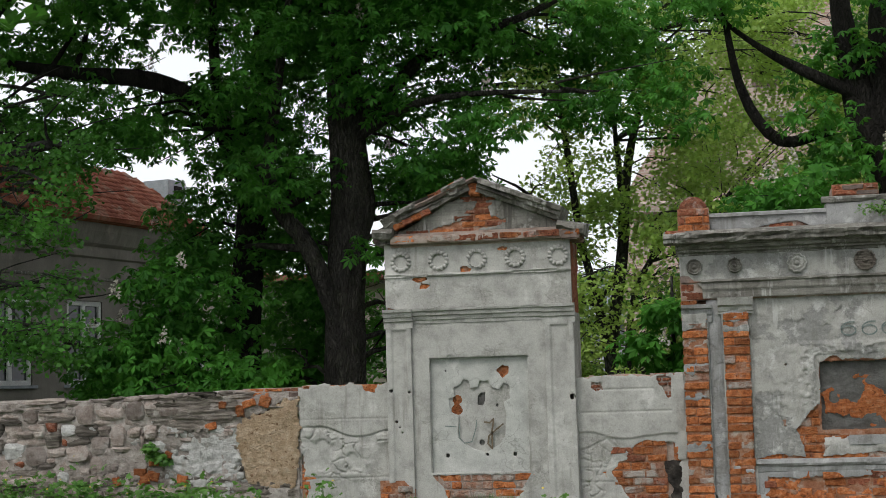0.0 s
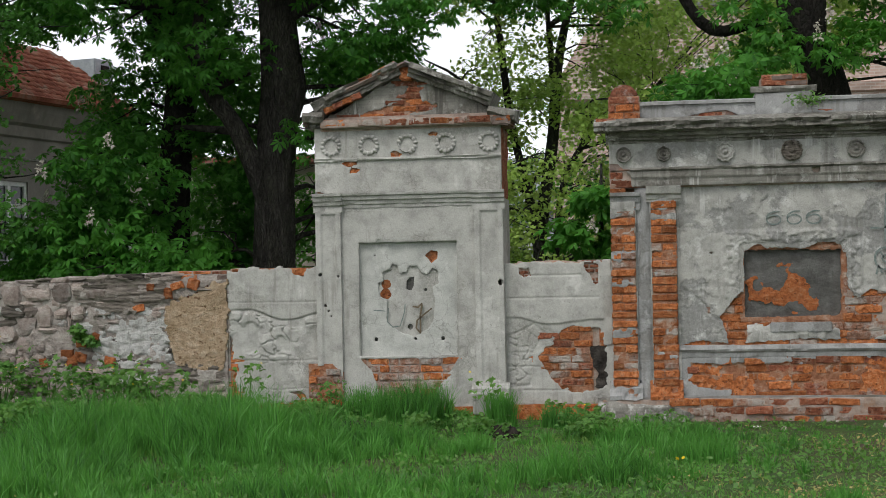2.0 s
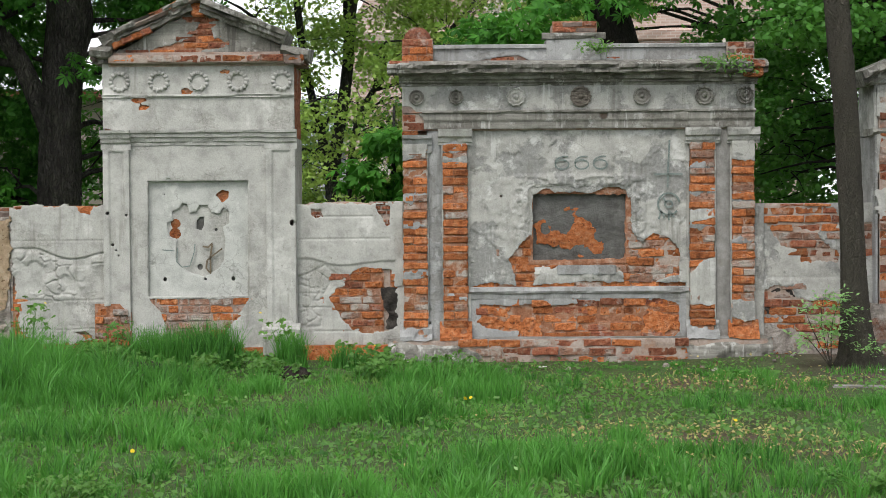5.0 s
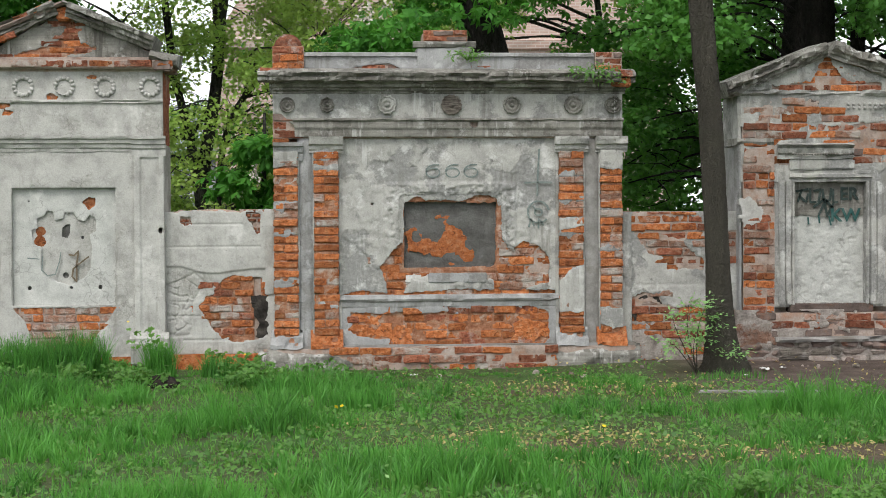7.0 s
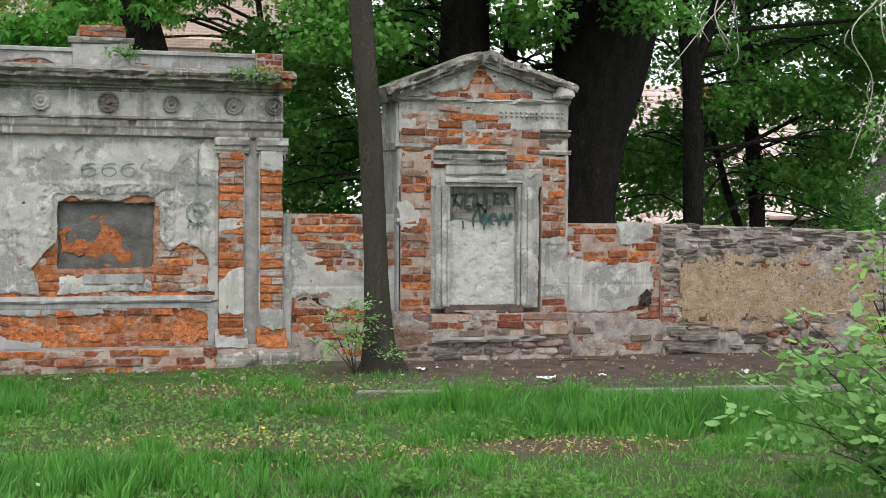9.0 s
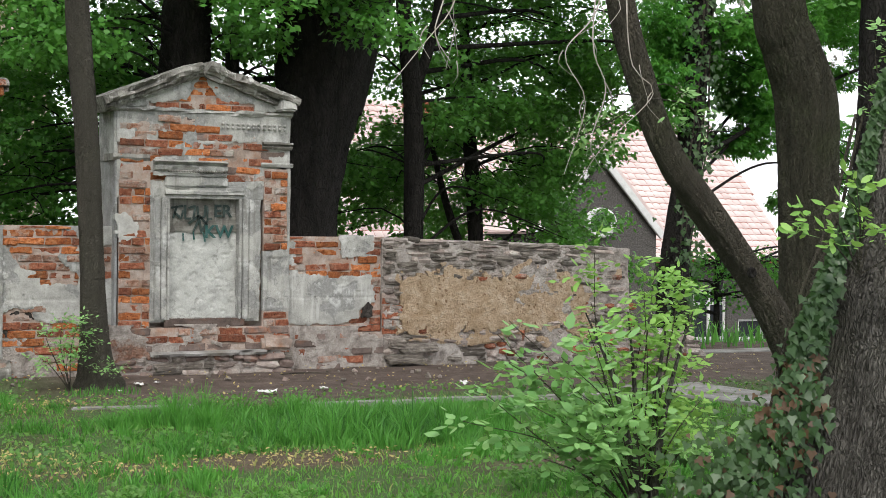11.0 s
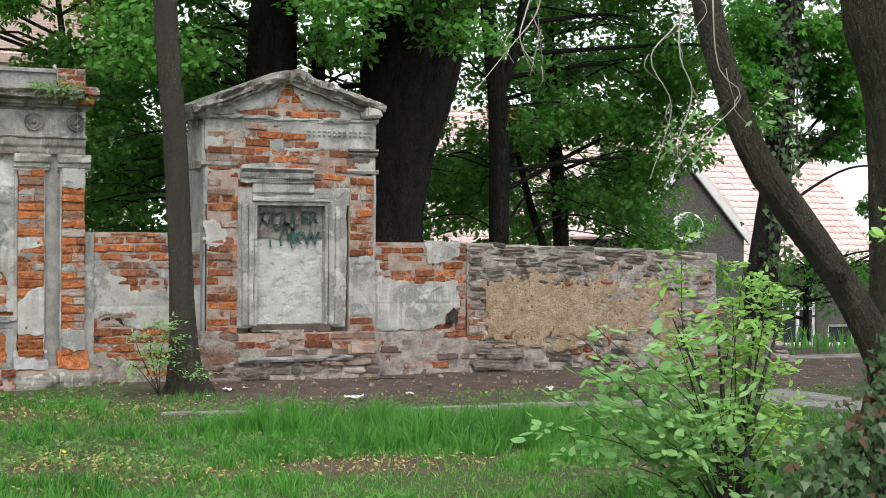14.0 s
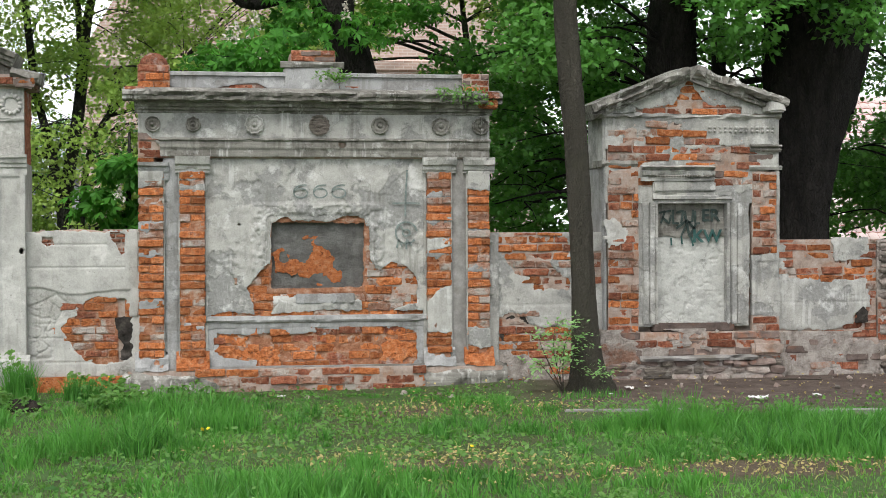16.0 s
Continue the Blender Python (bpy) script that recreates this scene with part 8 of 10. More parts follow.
v, f = leaf_singles(scatter(rng, cl, 130, 0.6), rng, 0.09)
part("crown", quads_mesh("crown", v, f, LEAF_MAPLE), thin, kind="stuff")

# foreground group on the right: thick bark-furrowed trunk, leaning stem, upright stem
big = thing("old_tree", (5.9, 6.0, 0), "old tree with deeply furrowed grey bark above ivy", "tree")
v, f = tube([(5.38, 6.0, -0.2, 0.37), (5.45, 6.0, 0.1, 0.31), (5.61, 6.0, 0.57, 0.29), (5.71, 6.0, 1.0, 0.285), (5.86, 6.0, 1.41, 0.285), (5.98, 6.0, 1.82, 0.285), (6.11, 6.0, 2.27, 0.29), (6.25, 6.0, 2.55, 0.3), (6.55, 6.0, 3.1, 0.29)], 0.018, 250, 0.1, 66, 21)
part("trunk", quads_mesh("trunk", v, f, BARK_OLD, True), big)
v, f = tube([(6.53, 6.0, 3.05, 0.288), (6.8, 6.0, 3.6, 0.26), (7.2, 6.1, 5.2, 0.22), (7.1, 6.2, 7.5, 0.1)], 0.08, 48, 0.1, 30, 25)
part("limb", quads_mesh("limb", v, f, BARK_OLD, True), big)
# flat dark lens on the bark; its colour stands for the hollow's shade
part("branch_scar", bm_mesh("branch_scar", (lambda bm: (bmesh.ops.create_uvsphere(bm, u_segments=20, v_segments=12, radius=0.09, matrix=pose(6.1, 5.75, 2.42) @ Matrix.Diagonal((1.3, 0.35, 0.8, 1))), bm)[1])(bmesh.new()), BARK_DARK, True), big, "dark patch giving the shade in a lost branch's hollow")
cl = np.array([[7.0 + 1.8 * math.cos(k * 2.4), 6.4 + 1.8 * math.sin(k * 2.4), 5.6 + 0.14 * k] for k in range(24)])
part("branchwork", joined("branchwork", branches(rng, [[(6.8, 6.1, 4.4, 0.2), (7.0, 6.2, 7.5, 0.1)]], cl, 0.06), BARK_GREY), big, kind="stuff")
v, f = leaf_singles(scatter(rng, cl, 40, 0.8), rng, 0.09)
part("crown", quads_mesh("crown", v, f, LEAF_MAPLE), big, kind="stuff")
stool = thing("forked_tree", (7.7, 8.9, 0), "forked tree with one leaning and one upright brown stem", "tree")
v, f = tube([(7.65, 8.8, -0.2, 0.24), (7.45, 8.6, 0.28, 0.17), (7.25, 8.5, 0.53, 0.135), (6.93, 8.5, 1.02, 0.115), (6.43, 8.5, 1.6, 0.112), (6.17, 8.5, 1.9, 0.105), (5.98, 8.5, 2.25, 0.1), (5.73, 8.5, 3.0, 0.098), (5.6, 8.5, 4.2, 0.08), (5.5, 8.6, 6.5, 0.04)], 0.03, 80, 0.12, 22, 22)
part("trunk", quads_mesh("trunk", v, f, BARK_BROWN, True), stool)
part("knot", lathe("knot", BARK_DARK, [(0.04, 0.0), (0.032, 0.02), (0.018, 0.014), (0.001, 0.004)], 14, 0, 0, (6.78, 8.39, 1.13)), stool, "small round branch knot")
v, f = tube([(7.9, 9.0, -0.2, 0.34), (7.86, 9.0, 0.3, 0.27), (7.84, 9.0, 0.6, 0.245), (7.83, 9.0, 1.1, 0.233), (7.81, 9.0, 1.7, 0.23), (7.77, 9.0, 2.4, 0.24), (7.62, 9.0, 2.8, 0.22), (7.48, 9.0, 3.2, 0.2), (7.3, 9.0, 5, 0.17), (7.2, 9.0, 8, 0.08)], 0.035, 110, 0.1, 34, 23)
part("limb", quads_mesh("limb", v, f, BARK_MOSSY, True), stool, "upright stem with olive moss")
cl = np.array([[6.6 + 2.0 * math.cos(k * 2.4), 9.0 + 1.8 * math.sin(k * 2.4), 5.2 + 0.14 * k] for k in range(26)])
part("branchwork", joined("branchwork", branches(rng, [[(5.6, 8.5, 4.2, 0.1), (5.5, 8.6, 6.5, 0.05)], [(7.3, 9.0, 5, 0.2), (7.2, 9.0, 8, 0.08)]], cl, 0.05), BARK_BROWN), stool, kind="stuff")
v, f = leaf_singles(scatter(rng, cl, 40, 0.8), rng, 0.09)
part("crown", quads_mesh("crown", v, f, LEAF_MAPLE), stool, kind="stuff")
back = thing("grey_tree", (10.3, 11, 0), "grey tree trunk half hidden behind the forked tree", "tree")
v, f = tube([(10.15, 11, -0.3, 0.32), (10.2, 11, 1.0, 0.2), (10.32, 11, 2.4, 0.165), (10.38, 11, 3.7, 0.17), (10.4, 11, 7, 0.08)], 0.05, 40, 0.12, 16, 24)
part("trunk", quads_mesh("trunk", v, f, BARK_DARK, True), back)
cl = np.array([[10.4 + 1.2 * math.cos(k * 2.4), 11.2 + 1.2 * math.sin(k * 2.4), 3.6 + 0.16 * k] for k in range(26)])
part("branchwork", joined("branchwork", branches(rng, [[(10.3, 11, 2.2, 0.2), (10.4, 11, 7, 0.1)]], cl, 0.04), BARK_GREY), back, kind="stuff")
v, f = leaf_singles(scatter(rng, cl, 110, 0.55), rng, 0.09)
part("crown", quads_mesh("crown", v, f, LEAF_MAPLE), back, kind="stuff")

# dry pale twigs that hang from the leaning stem's crown
for k, pts in enumerate(([(4.35, 8, 3.6), (4.25, 8, 2.9), (4.2, 8, 2.7), (4.05, 8, 2.52), (3.82, 8, 2.25)], [(4.4, 8, 3.5), (4.15, 8, 2.75), (4.1, 8, 2.55), (4.2, 8, 2.4)], [(5.3, 8.1, 3.7), (5.25, 8, 2.85), (5.0, 8, 2.5), (5.15, 8, 2.2), (5.0, 8, 1.75)], [(5.6, 8.2, 3.6), (5.45, 8, 2.85), (5.5, 8, 2.45), (5.66, 8, 2.28), (5.3, 8, 1.95), (5.1, 8, 1.7)], [(5.35, 8.1, 3.4), (5.2, 8, 2.6), (5.3, 8, 2.3), (5.2, 8, 2.0)])):
    v, f = tube([(*p, 0.006 * (1 - 0.16 * i)) for i, p in enumerate(pts)], 0.06, 6)
    part("dry_twig", quads_mesh("dry_twig", v, f, TWIG_PALE, True), stool, "thin pale dry twig")
    side = []
    for j in range(3):
        a = np.array(pts[1 + j % (len(pts) - 1)]) + rng.normal(size=3) * 0.03
        side.append(tube([(*a, 0.004), (*(a + np.array([0.05 * rng.uniform(-1, 1), 0, -0.08])), 0.003), (*(a + np.array([0.13 * rng.uniform(-1, 1), 0.05, -0.2 + 0.08 * rng.uniform(-1, 1)])), 0.0015)], 0.05, 4))
    part("dry_twig", joined("dry_twig", side, TWIG_PALE), stool, kind="stuff")

# ---- houses behind ----
def tile_field(name, material, cols, rows_n, width, pitch, m, lift=0.03, seed=0, lip=None, drop=0.03):
    """Overlapping roof tiles, each a thin curved piece; x along the eave, y up the slope."""
    r = np.random.default_rng(seed)
    i, j = np.meshgrid(np.arange(cols), np.arange(rows_n), indexing="ij")
    i, j = i.ravel(), j.ravel()
    x0, y0 = i * width, j * pitch + r.normal(size=len(i)) * 0.006
    x1, y1 = x0 + width * 0.96, y0 + pitch * 1.25
    z = r.normal(size=len(i)) * 0.004
    xm = (x0 + x1) / 2
    low, high = lift + z, 0.004 + z
    pts = np.stack([np.stack(q, 1) for q in ((x0, y0, low), (xm, y0, low + lift * 0.8), (x1, y0, low), (x0, y1, high), (xm, y1, high + lift * 0.8), (x1, y1, high), (x0, y0, low - drop), (xm, y0, low - drop + lift * 0.8), (x1, y0, low - drop))], 1)
    base = np.arange(len(i))[:, None] * 9
    q = np.concatenate([base + np.array(f) for f in ((0, 1, 4, 3), (1, 2, 5, 4), (6, 7, 1, 0), (7, 8, 2, 1))])
    me = quads_mesh(name, pts.reshape(-1, 3), q, material)
    if lip:
        me.materials.append(lip)
        me.polygons.foreach_set("material_index", np.repeat(np.array([0, 0, 1, 1], np.int32), len(i)))
    me.transform(m)
    return me


def house_window(root, m, w, h, mullion=True):
    """A white casement: frame bars round glass, an opening with a sill."""
    win = part("window", block("window", GLASS, -w / 2, w / 2, -0.02, 0.02, 0, h, 0, m=m), root, "white-framed window with dark glass")
    bars = [(-w / 2, -w / 2 + 0.08, 0, h), (w / 2 - 0.08, w / 2, 0, h), (-w / 2, w / 2, 0, 0.08), (-w / 2, w / 2, h - 0.08, h), (-0.05, 0.05, 0, h), (-w / 2, w / 2, h * 0.68, h * 0.68 + 0.07)]
    for a, b, c, d in bars[:6 if mullion else 4]:
        ob = new("window_frame", block("window_frame", WHITE_PAINT, a, b, -0.06, 0.02, c, d, 0.008, m=m))
        ob.parent = win
    ob = new("window_sill", block("window_sill", ZINC, -w / 2 - 0.08, w / 2 + 0.08, -0.14, 0.02, -0.05, 0.0, 0.006, m=m))
    ob.parent = win


def house_wall(name, material, m, length, height, openings, thick=0.4, z0=-2.5):
    """A wall along local x facing -y with rectangular openings (x, z, w, h) cut right through."""
    xs = sorted({0.0, length, *[o[0] - o[2] / 2 for o in openings], *[o[0] + o[2] / 2 for o in openings]})
    zs = sorted({z0, height, *[o[1] for o in openings], *[o[1] + o[3] for o in openings]})
    bm = bmesh.new()
    for a, b in zip(xs, xs[1:]):
        for c, d in zip(zs, zs[1:]):
            xm, zm = (a + b) / 2, (c + d) / 2
            if any(abs(xm - o[0]) < o[2] / 2 and o[1] < zm < o[1] + o[3] for o in openings):
                continue
            bmesh.ops.create_cube(bm, size=1, matrix=Matrix.Translation((xm, thick / 2, zm)) @ Matrix.Diagonal((b - a, thick, d - c, 1)))
    bmesh.ops.remove_doubles(bm, verts=bm.verts, dist=0.001)
    inner = [f for f in bm.faces if sum(1 for g in bm.faces if g is not f and (g.calc_center_median() - f.calc_center_median()).length < 1e-4)]
    bmesh.ops.delete(bm, geom=inner, context="FACES")
    bm.transform(m)
    return bm_mesh(name, bm, material)


# grey house on the left, its long side running away from the lawn
HL = Matrix.Translation((-12.62, 16.1, 0)) @ Matrix.Rotation(math.atan2(10.9, 2.62), 4, "Z")
length_l = 11.2
grey_house = thing("grey_house", (-11.3, 21.5, 0), "grey plastered house with old red tile roof and white windows", "house")
openings_l = [(2.5, 1.62, 1.0, 1.4), (4.5, 1.62, 1.0, 1.4), (6.3, 1.62, 1.0, 1.4), (8.15, 1.62, 0.95, 1.4)]
part("wall", house_wall("wall", HOUSE_PLASTER, HL, length_l, 4.68, openings_l), grey_house)
for x, z, w, h in openings_l:
    house_window(grey_house, HL @ Matrix.Translation((x, 0.08, z)), w, h)
part("cornice", run("cornice", HOUSE_PLASTER, [(0, 3.75), (0.05, 3.78), (0.05, 3.95), (0.12, 4.0), (0.2, 4.2), (0.23, 4.34), (0.23, 4.5), (0, 4.66)], -0.1, length_l + 0.1, 0, 0.004, m=HL), grey_house)
part("string_course", run("string_course", PLASTER_DIRTY, [(0, 3.38), (0.03, 3.39), (0.03, 3.42), (0, 3.44)], 0, length_l, 0, 0.002, m=HL), grey_house)
part("gutter", run("gutter", TILE_RED, [(0.22, 4.33), (0.36, 4.36), (0.4, 4.43), (0.38, 4.45), (0.3, 4.4), (0.22, 4.42)], -0.1, length_l + 0.15, 0, 0.003, m=HL), grey_house, "rusty red gutter")
v, f = tube([(length_l - 0.05, -0.28, 4.36, 0.05), (length_l - 0.1, -0.2, 4.1, 0.05), (length_l - 0.12, -0.08, 3.8, 0.05), (length_l - 0.12, -0.07, 0, 0.05)], 0.2, 10)
me = quads_mesh("downpipe", v, f, TILE_RED, True)
me.transform(HL)
part("downpipe", me, grey_house, "rusty red downpipe")
slope = HL @ Matrix.Translation((-0.1, -0.36, 4.42)) @ Matrix.Rotation(radians(40), 4, "X")
hip = lambda y: length_l + 0.45 - 0.42 * y
bm = bmesh.new()
quad = [(0, 0), (hip(0), 0), (hip(1.75), 1.75), (0, 1.75)]
low, top = ([bm.verts.new((x, y, h)) for x, y in quad] for h in (-0.1, -0.005))
bm.faces.new(top)
bm.faces.new(low[::-1])
for a in range(4):
    b = (a + 1) % 4
    bm.faces.new((low[a], low[b], top[b], top[a]))
bm.transform(slope)
part("roof", bm_mesh("roof", bm, TILE_GAP), grey_house)
me = tile_field("tiles", TILE_RED, 64, 11, 0.184, 0.16, Matrix.Identity(4), 0.03, 3)
bm = bmesh.new()
bm.from_mesh(me)
bmesh.ops.delete(bm, geom=[v for v in bm.verts if v.co.x > hip(v.co.y) + 0.05], context="VERTS")
bm.transform(slope)
bm.to_mesh(me)
bm.free()
part("tiles", me, grey_house, kind="stuff")
part("wall", house_wall("wall", HOUSE_PLASTER, HL @ Matrix.Translation((length_l, 0, 0)) @ Matrix.Rotation(radians(90), 4, "Z"), 1.6, 4.9, []), grey_house)
wing = thing("beige_wing", (-9.6, 27.5, 0), "lower beige wing of the grey house with a blue-grey chimney", "house")
WING = HL @ Matrix.Translation((length_l, 0.05, 0))
part("wall", house_wall("wall", HOUSE_BEIGE, WING, 3.6, 3.7, [(0.42, 1.0, 0.7, 1.58)]), wing)
house_window(wing, WING @ Matrix.Translation((0.42, 0.16, 1.0)), 0.7, 1.58)
part("roof", block("roof", TILE_RED, 0, 3.7, -0.1, 3.0, 3.7, 3.82, 0.02, m=WING), wing)
part("chimney", block("chimney", ZINC, 2.35, 3.0, 1.95, 2.6, 3.5, 5.87, 0.02, m=WING), wing, "grey-blue rendered chimney block")
# nothing is cut out: a dark plate paints the opening's inner shade
part("chimney_opening", block("chimney_opening", BARK_DARK, 2.55, 2.82, 1.93, 1.97, 5.5, 5.75, 0.005, m=WING), wing, "dark plate for the shade inside the chimney's opening")
annex = thing("beige_annex", (-9.0, 30, 0), "low beige plastered annex behind the chestnuts", "house")
part("wall", house_wall("wall", HOUSE_BEIGE, Matrix.Translation((-11, 30, 0)), 7.0, 3.6, [(1.6, 0.8, 1.0, 1.6), (4.6, 0.8, 1.0, 1.6)]), annex)
for x in (1.6, 4.6):
    house_window(annex, Matrix.Translation((-11 + x, 30.16, 0.8)), 1.0, 1.6)
part("roof", block("roof", TILE_RED, -11.3, -3.7, 29.7, 34, 3.6, 3.75, 0.03), annex)

# pale house far behind the gap between tomb and monument
far_house = thing("far_house", (-5.5, 48, 0), "far pale blue-grey house glimpsed between the trees", "house")
part("wall", house_wall("wall", HOUSE_PALE, Matrix.Translation((-10.0, 48, 0)), 9.0, 3.4, [(5.4, 1.2, 0.9, 1.3), (7.6, 1.2, 0.9, 1.3)]), far_house)
for x in (5.4, 7.6):
    house_window(far_house, Matrix.Translation((-10.0 + x, 48.16, 1.2)), 0.9, 1.3)
part("roof", block("roof", ZINC, -0.3, 9.3, -0.3, 4.0, 0.0, 0.15, 0.03, m=Matrix.Translation((-10.0, 47.9, 3.4)) @ Matrix.Rotation(radians(24), 4, "X")), far_house)

# house on the right: pale tiled roof, small pebbledash gable with an oval light
pink_house = thing("pink_roofed_house", (21.5, 34, -2), "house with pale pink tiled roof and dark pebbledash gable", "house")
part("wall", house_wall("wall", PEBBLE, Matrix.Translation((13.5, 34, 0)), 15.3, 0.9, [(12.55, -1.47, 1.15, 1.42), (14.0, -1.5, 0.95, 0.6)]), pink_house)
house_window(pink_house, Matrix.Translation((26.05, 34.12, -1.47)), 1.15, 1.42)
house_window(pink_house, Matrix.Translation((27.5, 34.12, -1.5)), 0.95, 0.6, False)
slope = Matrix.Translation((13.2, 33.5, 0.75)) @ Matrix.Rotation(radians(43), 4, "X")
bm = bmesh.new()
corners = [(0, 0), (15.3, 0), (15.75, 6.2), (0, 6.2)]
low = [bm.verts.new((x, y, -0.12)) for x, y in corners]
top = [bm.verts.new((x, y, -0.02)) for x, y in corners]
for q in ((0, 1, 2, 3),):
    bm.faces.new([top[k] for k in q])
    bm.faces.new([low[k] for k in q][::-1])
for a in range(4):
    b = (a + 1) % 4
    bm.faces.new((low[a], low[b], top[b], top[a]))
bm.transform(slope)
part("roof", bm_mesh("roof", bm, TILE_GAP), pink_house)
me = tile_field("tiles", TILE_PINK, 65, 25, 0.243, 0.25, Matrix.Identity(4), 0.03, 5, TILE_GAP, 0.075)
bm = bmesh.new()
bm.from_mesh(me)
bmesh.ops.delete(bm, geom=[v for v in bm.verts if v.co.x > 15.35 + v.co.y * 0.07], context="VERTS")
bm.transform(slope)
bm.to_mesh(me)
bm.free()
part("tiles", me, pink_house, kind="stuff")
gx = 21.03
bm = bmesh.new()
pts = [(gx - 1.75, -2.5), (gx + 1.75, -2.5), (gx + 1.75, 1.45), (gx, 3.3), (gx - 1.75, 1.45)]
front = [bm.verts.new((x, 32.0, z)) for x, z in pts]
rear = [bm.verts.new((x, 35.5, z)) for x, z in pts]
bm.faces.new(front)
bm.faces.new(rear[::-1])
for a in range(5):
    b = (a + 1) % 5
    bm.faces.new((front[a], rear[a], rear[b], front[b]))
part("gable", bm_mesh("gable", bm, PEBBLE), pink_house, "dark pebbledash gable")
for s in (-1, 1):
    ang = math.atan2(1.85, 1.75)
    m = Matrix.Translation((gx, 31.9, 3.38)) @ Matrix.Rotation(-s * -ang if s > 0 else math.pi - ang, 4, "Y")
    part("verge_board", block("verge_board", WHITE_PAINT, 0, 2.75, -0.04, 0.04, -0.1, 0.08, 0.01, m=m), pink_house, "white verge board")
    part("gable_roof", block("gable_roof", TILE_PINK, 0, 2.8, 0.0, 3.6, 0.0 if s > 0 else -0.12, 0.12 if s > 0 else 0.0, 0.02, m=m @ Matrix.Translation((0, 0, 0.06 if s > 0 else -0.06))), pink_house)
oval = part("oval_window", lathe("oval_window", GLASS, [(0.3, 0.02), (0.001, 0.021)], 32, centre=(0, 0, 0)), pink_house, "white-framed oval window")
oval.matrix_parent_inverse = Matrix.Translation(-Vector(pink_house.location)) @ Matrix.Translation((gx + 0.03, 31.98, 1.7)) @ Matrix.Diagonal((1.25, 1, 1, 1))
ring = new("window_frame", lathe("window_frame", WHITE_PAINT, [(0.25, 0.0), (0.25, 0.06), (0.27, 0.08), (0.36, 0.08), (0.38, 0.05), (0.38, 0.0)], 40))
ring.parent = oval

# tall brick building in the distance
mill = thing("brick_building", (4, 48, 0), "tall weathered red-brown brick building behind the trees", "building")
bm = bmesh.new()
outline = [(-3.2, -2), (10.4, -2), (10.4, 14), (6, 19), (1.6, 14.6), (-3.2, 6.6)]
front = [bm.verts.new((x, 45, z)) for x, z in outline]
rear = [bm.verts.new((x, 56, z)) for x, z in outline]
bm.faces.new(front)
bm.faces.new(rear[::-1])
for a in range(6):
    b = (a + 1) % 6
    bm.faces.new((front[a], rear[a], rear[b], front[b]))
part("wall", bm_mesh("wall", bm, FAR_BRICK), mill)
part("cornice", run("cornice", FAR_BRICK, [(0, 6.3), (0.15, 6.35), (0.2, 6.6), (0, 6.7)], -3.2, 10.4, 45, 0.01, step=0.5), mill)
part("ledge", run("ledge", PLASTER_BLUE, [(0, 8.95), (0.12, 8.97), (0.14, 9.1), (0, 9.15)], 0.2, 3.4, 45, 0.01, step=0.5), mill, "zinc-covered ledge")
for x, z in ((1.3, 9.9), (4.2, 9.9), (7.2, 9.9), (1.3, 4.0), (4.2, 4.0), (7.2, 4.0)):
    part("blind_arch", block("blind_arch", BRICK_GREY, x - 0.5, x + 0.5, 44.95, 45.2, z, z + 1.8, 0.02), mill)
part("chimney", block("chimney", BRICK_RED, 18.4, 19.3, 37, 38, 0, 5.0, 0.03), pink_house, "orange brick chimney stack")

# ---- lawn ----
def blades(rng, x, y, h, width=0.006, lean=0.5, away=None):
    """Grass blades of two segments each, bent over in random directions."""
    n = len(x)
    z = ground_z(x, y) - 0.01
    a = rng.uniform(0, 2 * np.pi, n)
    b = rng.uniform(0, 2 * np.pi, n) if away is None else away + rng.normal(size=n) * 0.7
    bend = h * lean * rng.uniform(0.1, 1.0, n)
    w = width * rng.uniform(0.6, 1.3, n)
    sx, sy = np.cos(a) * w, np.sin(a) * w
    dx, dy = np.cos(b) * bend, np.sin(b) * bend
    rows_v = []
    for t, k in ((0, 1.0), (0.55, 0.8), (1.0, 0.12)):
        cx, cy, cz = x + dx * t * t, y + dy * t * t, z + h * (t - 0.18 * t * t * (bend / h))
        rows_v += [np.stack([cx - sx * k, cy - sy * k, cz], 1), np.stack([cx + sx * k, cy + sy * k, cz], 1)]
    verts = np.stack(rows_v, 1).reshape(-1, 3)
    base = np.arange(n)[:, None] * 6
    q = np.concatenate([base + np.array([0, 1, 3, 2]), base + np.array([2, 3, 5, 4])])
    return verts, q


def lawn_points(rng, per_m2, y0=5.2, y1=13.95):
    n = int(per_m2 * 1.75 * (y1 ** 2 - y0 ** 2) / 2)
    y = np.sqrt(rng.uniform(y0 ** 2, y1 ** 2, n))
    x = rng.uniform(-0.62, 1.13, n) * y
    return x, y


def near(x, y, cx, cy, rx, ry):
    return np.clip(1 - np.hypot((x - cx) / rx, (y - cy) / ry), 0, 1)


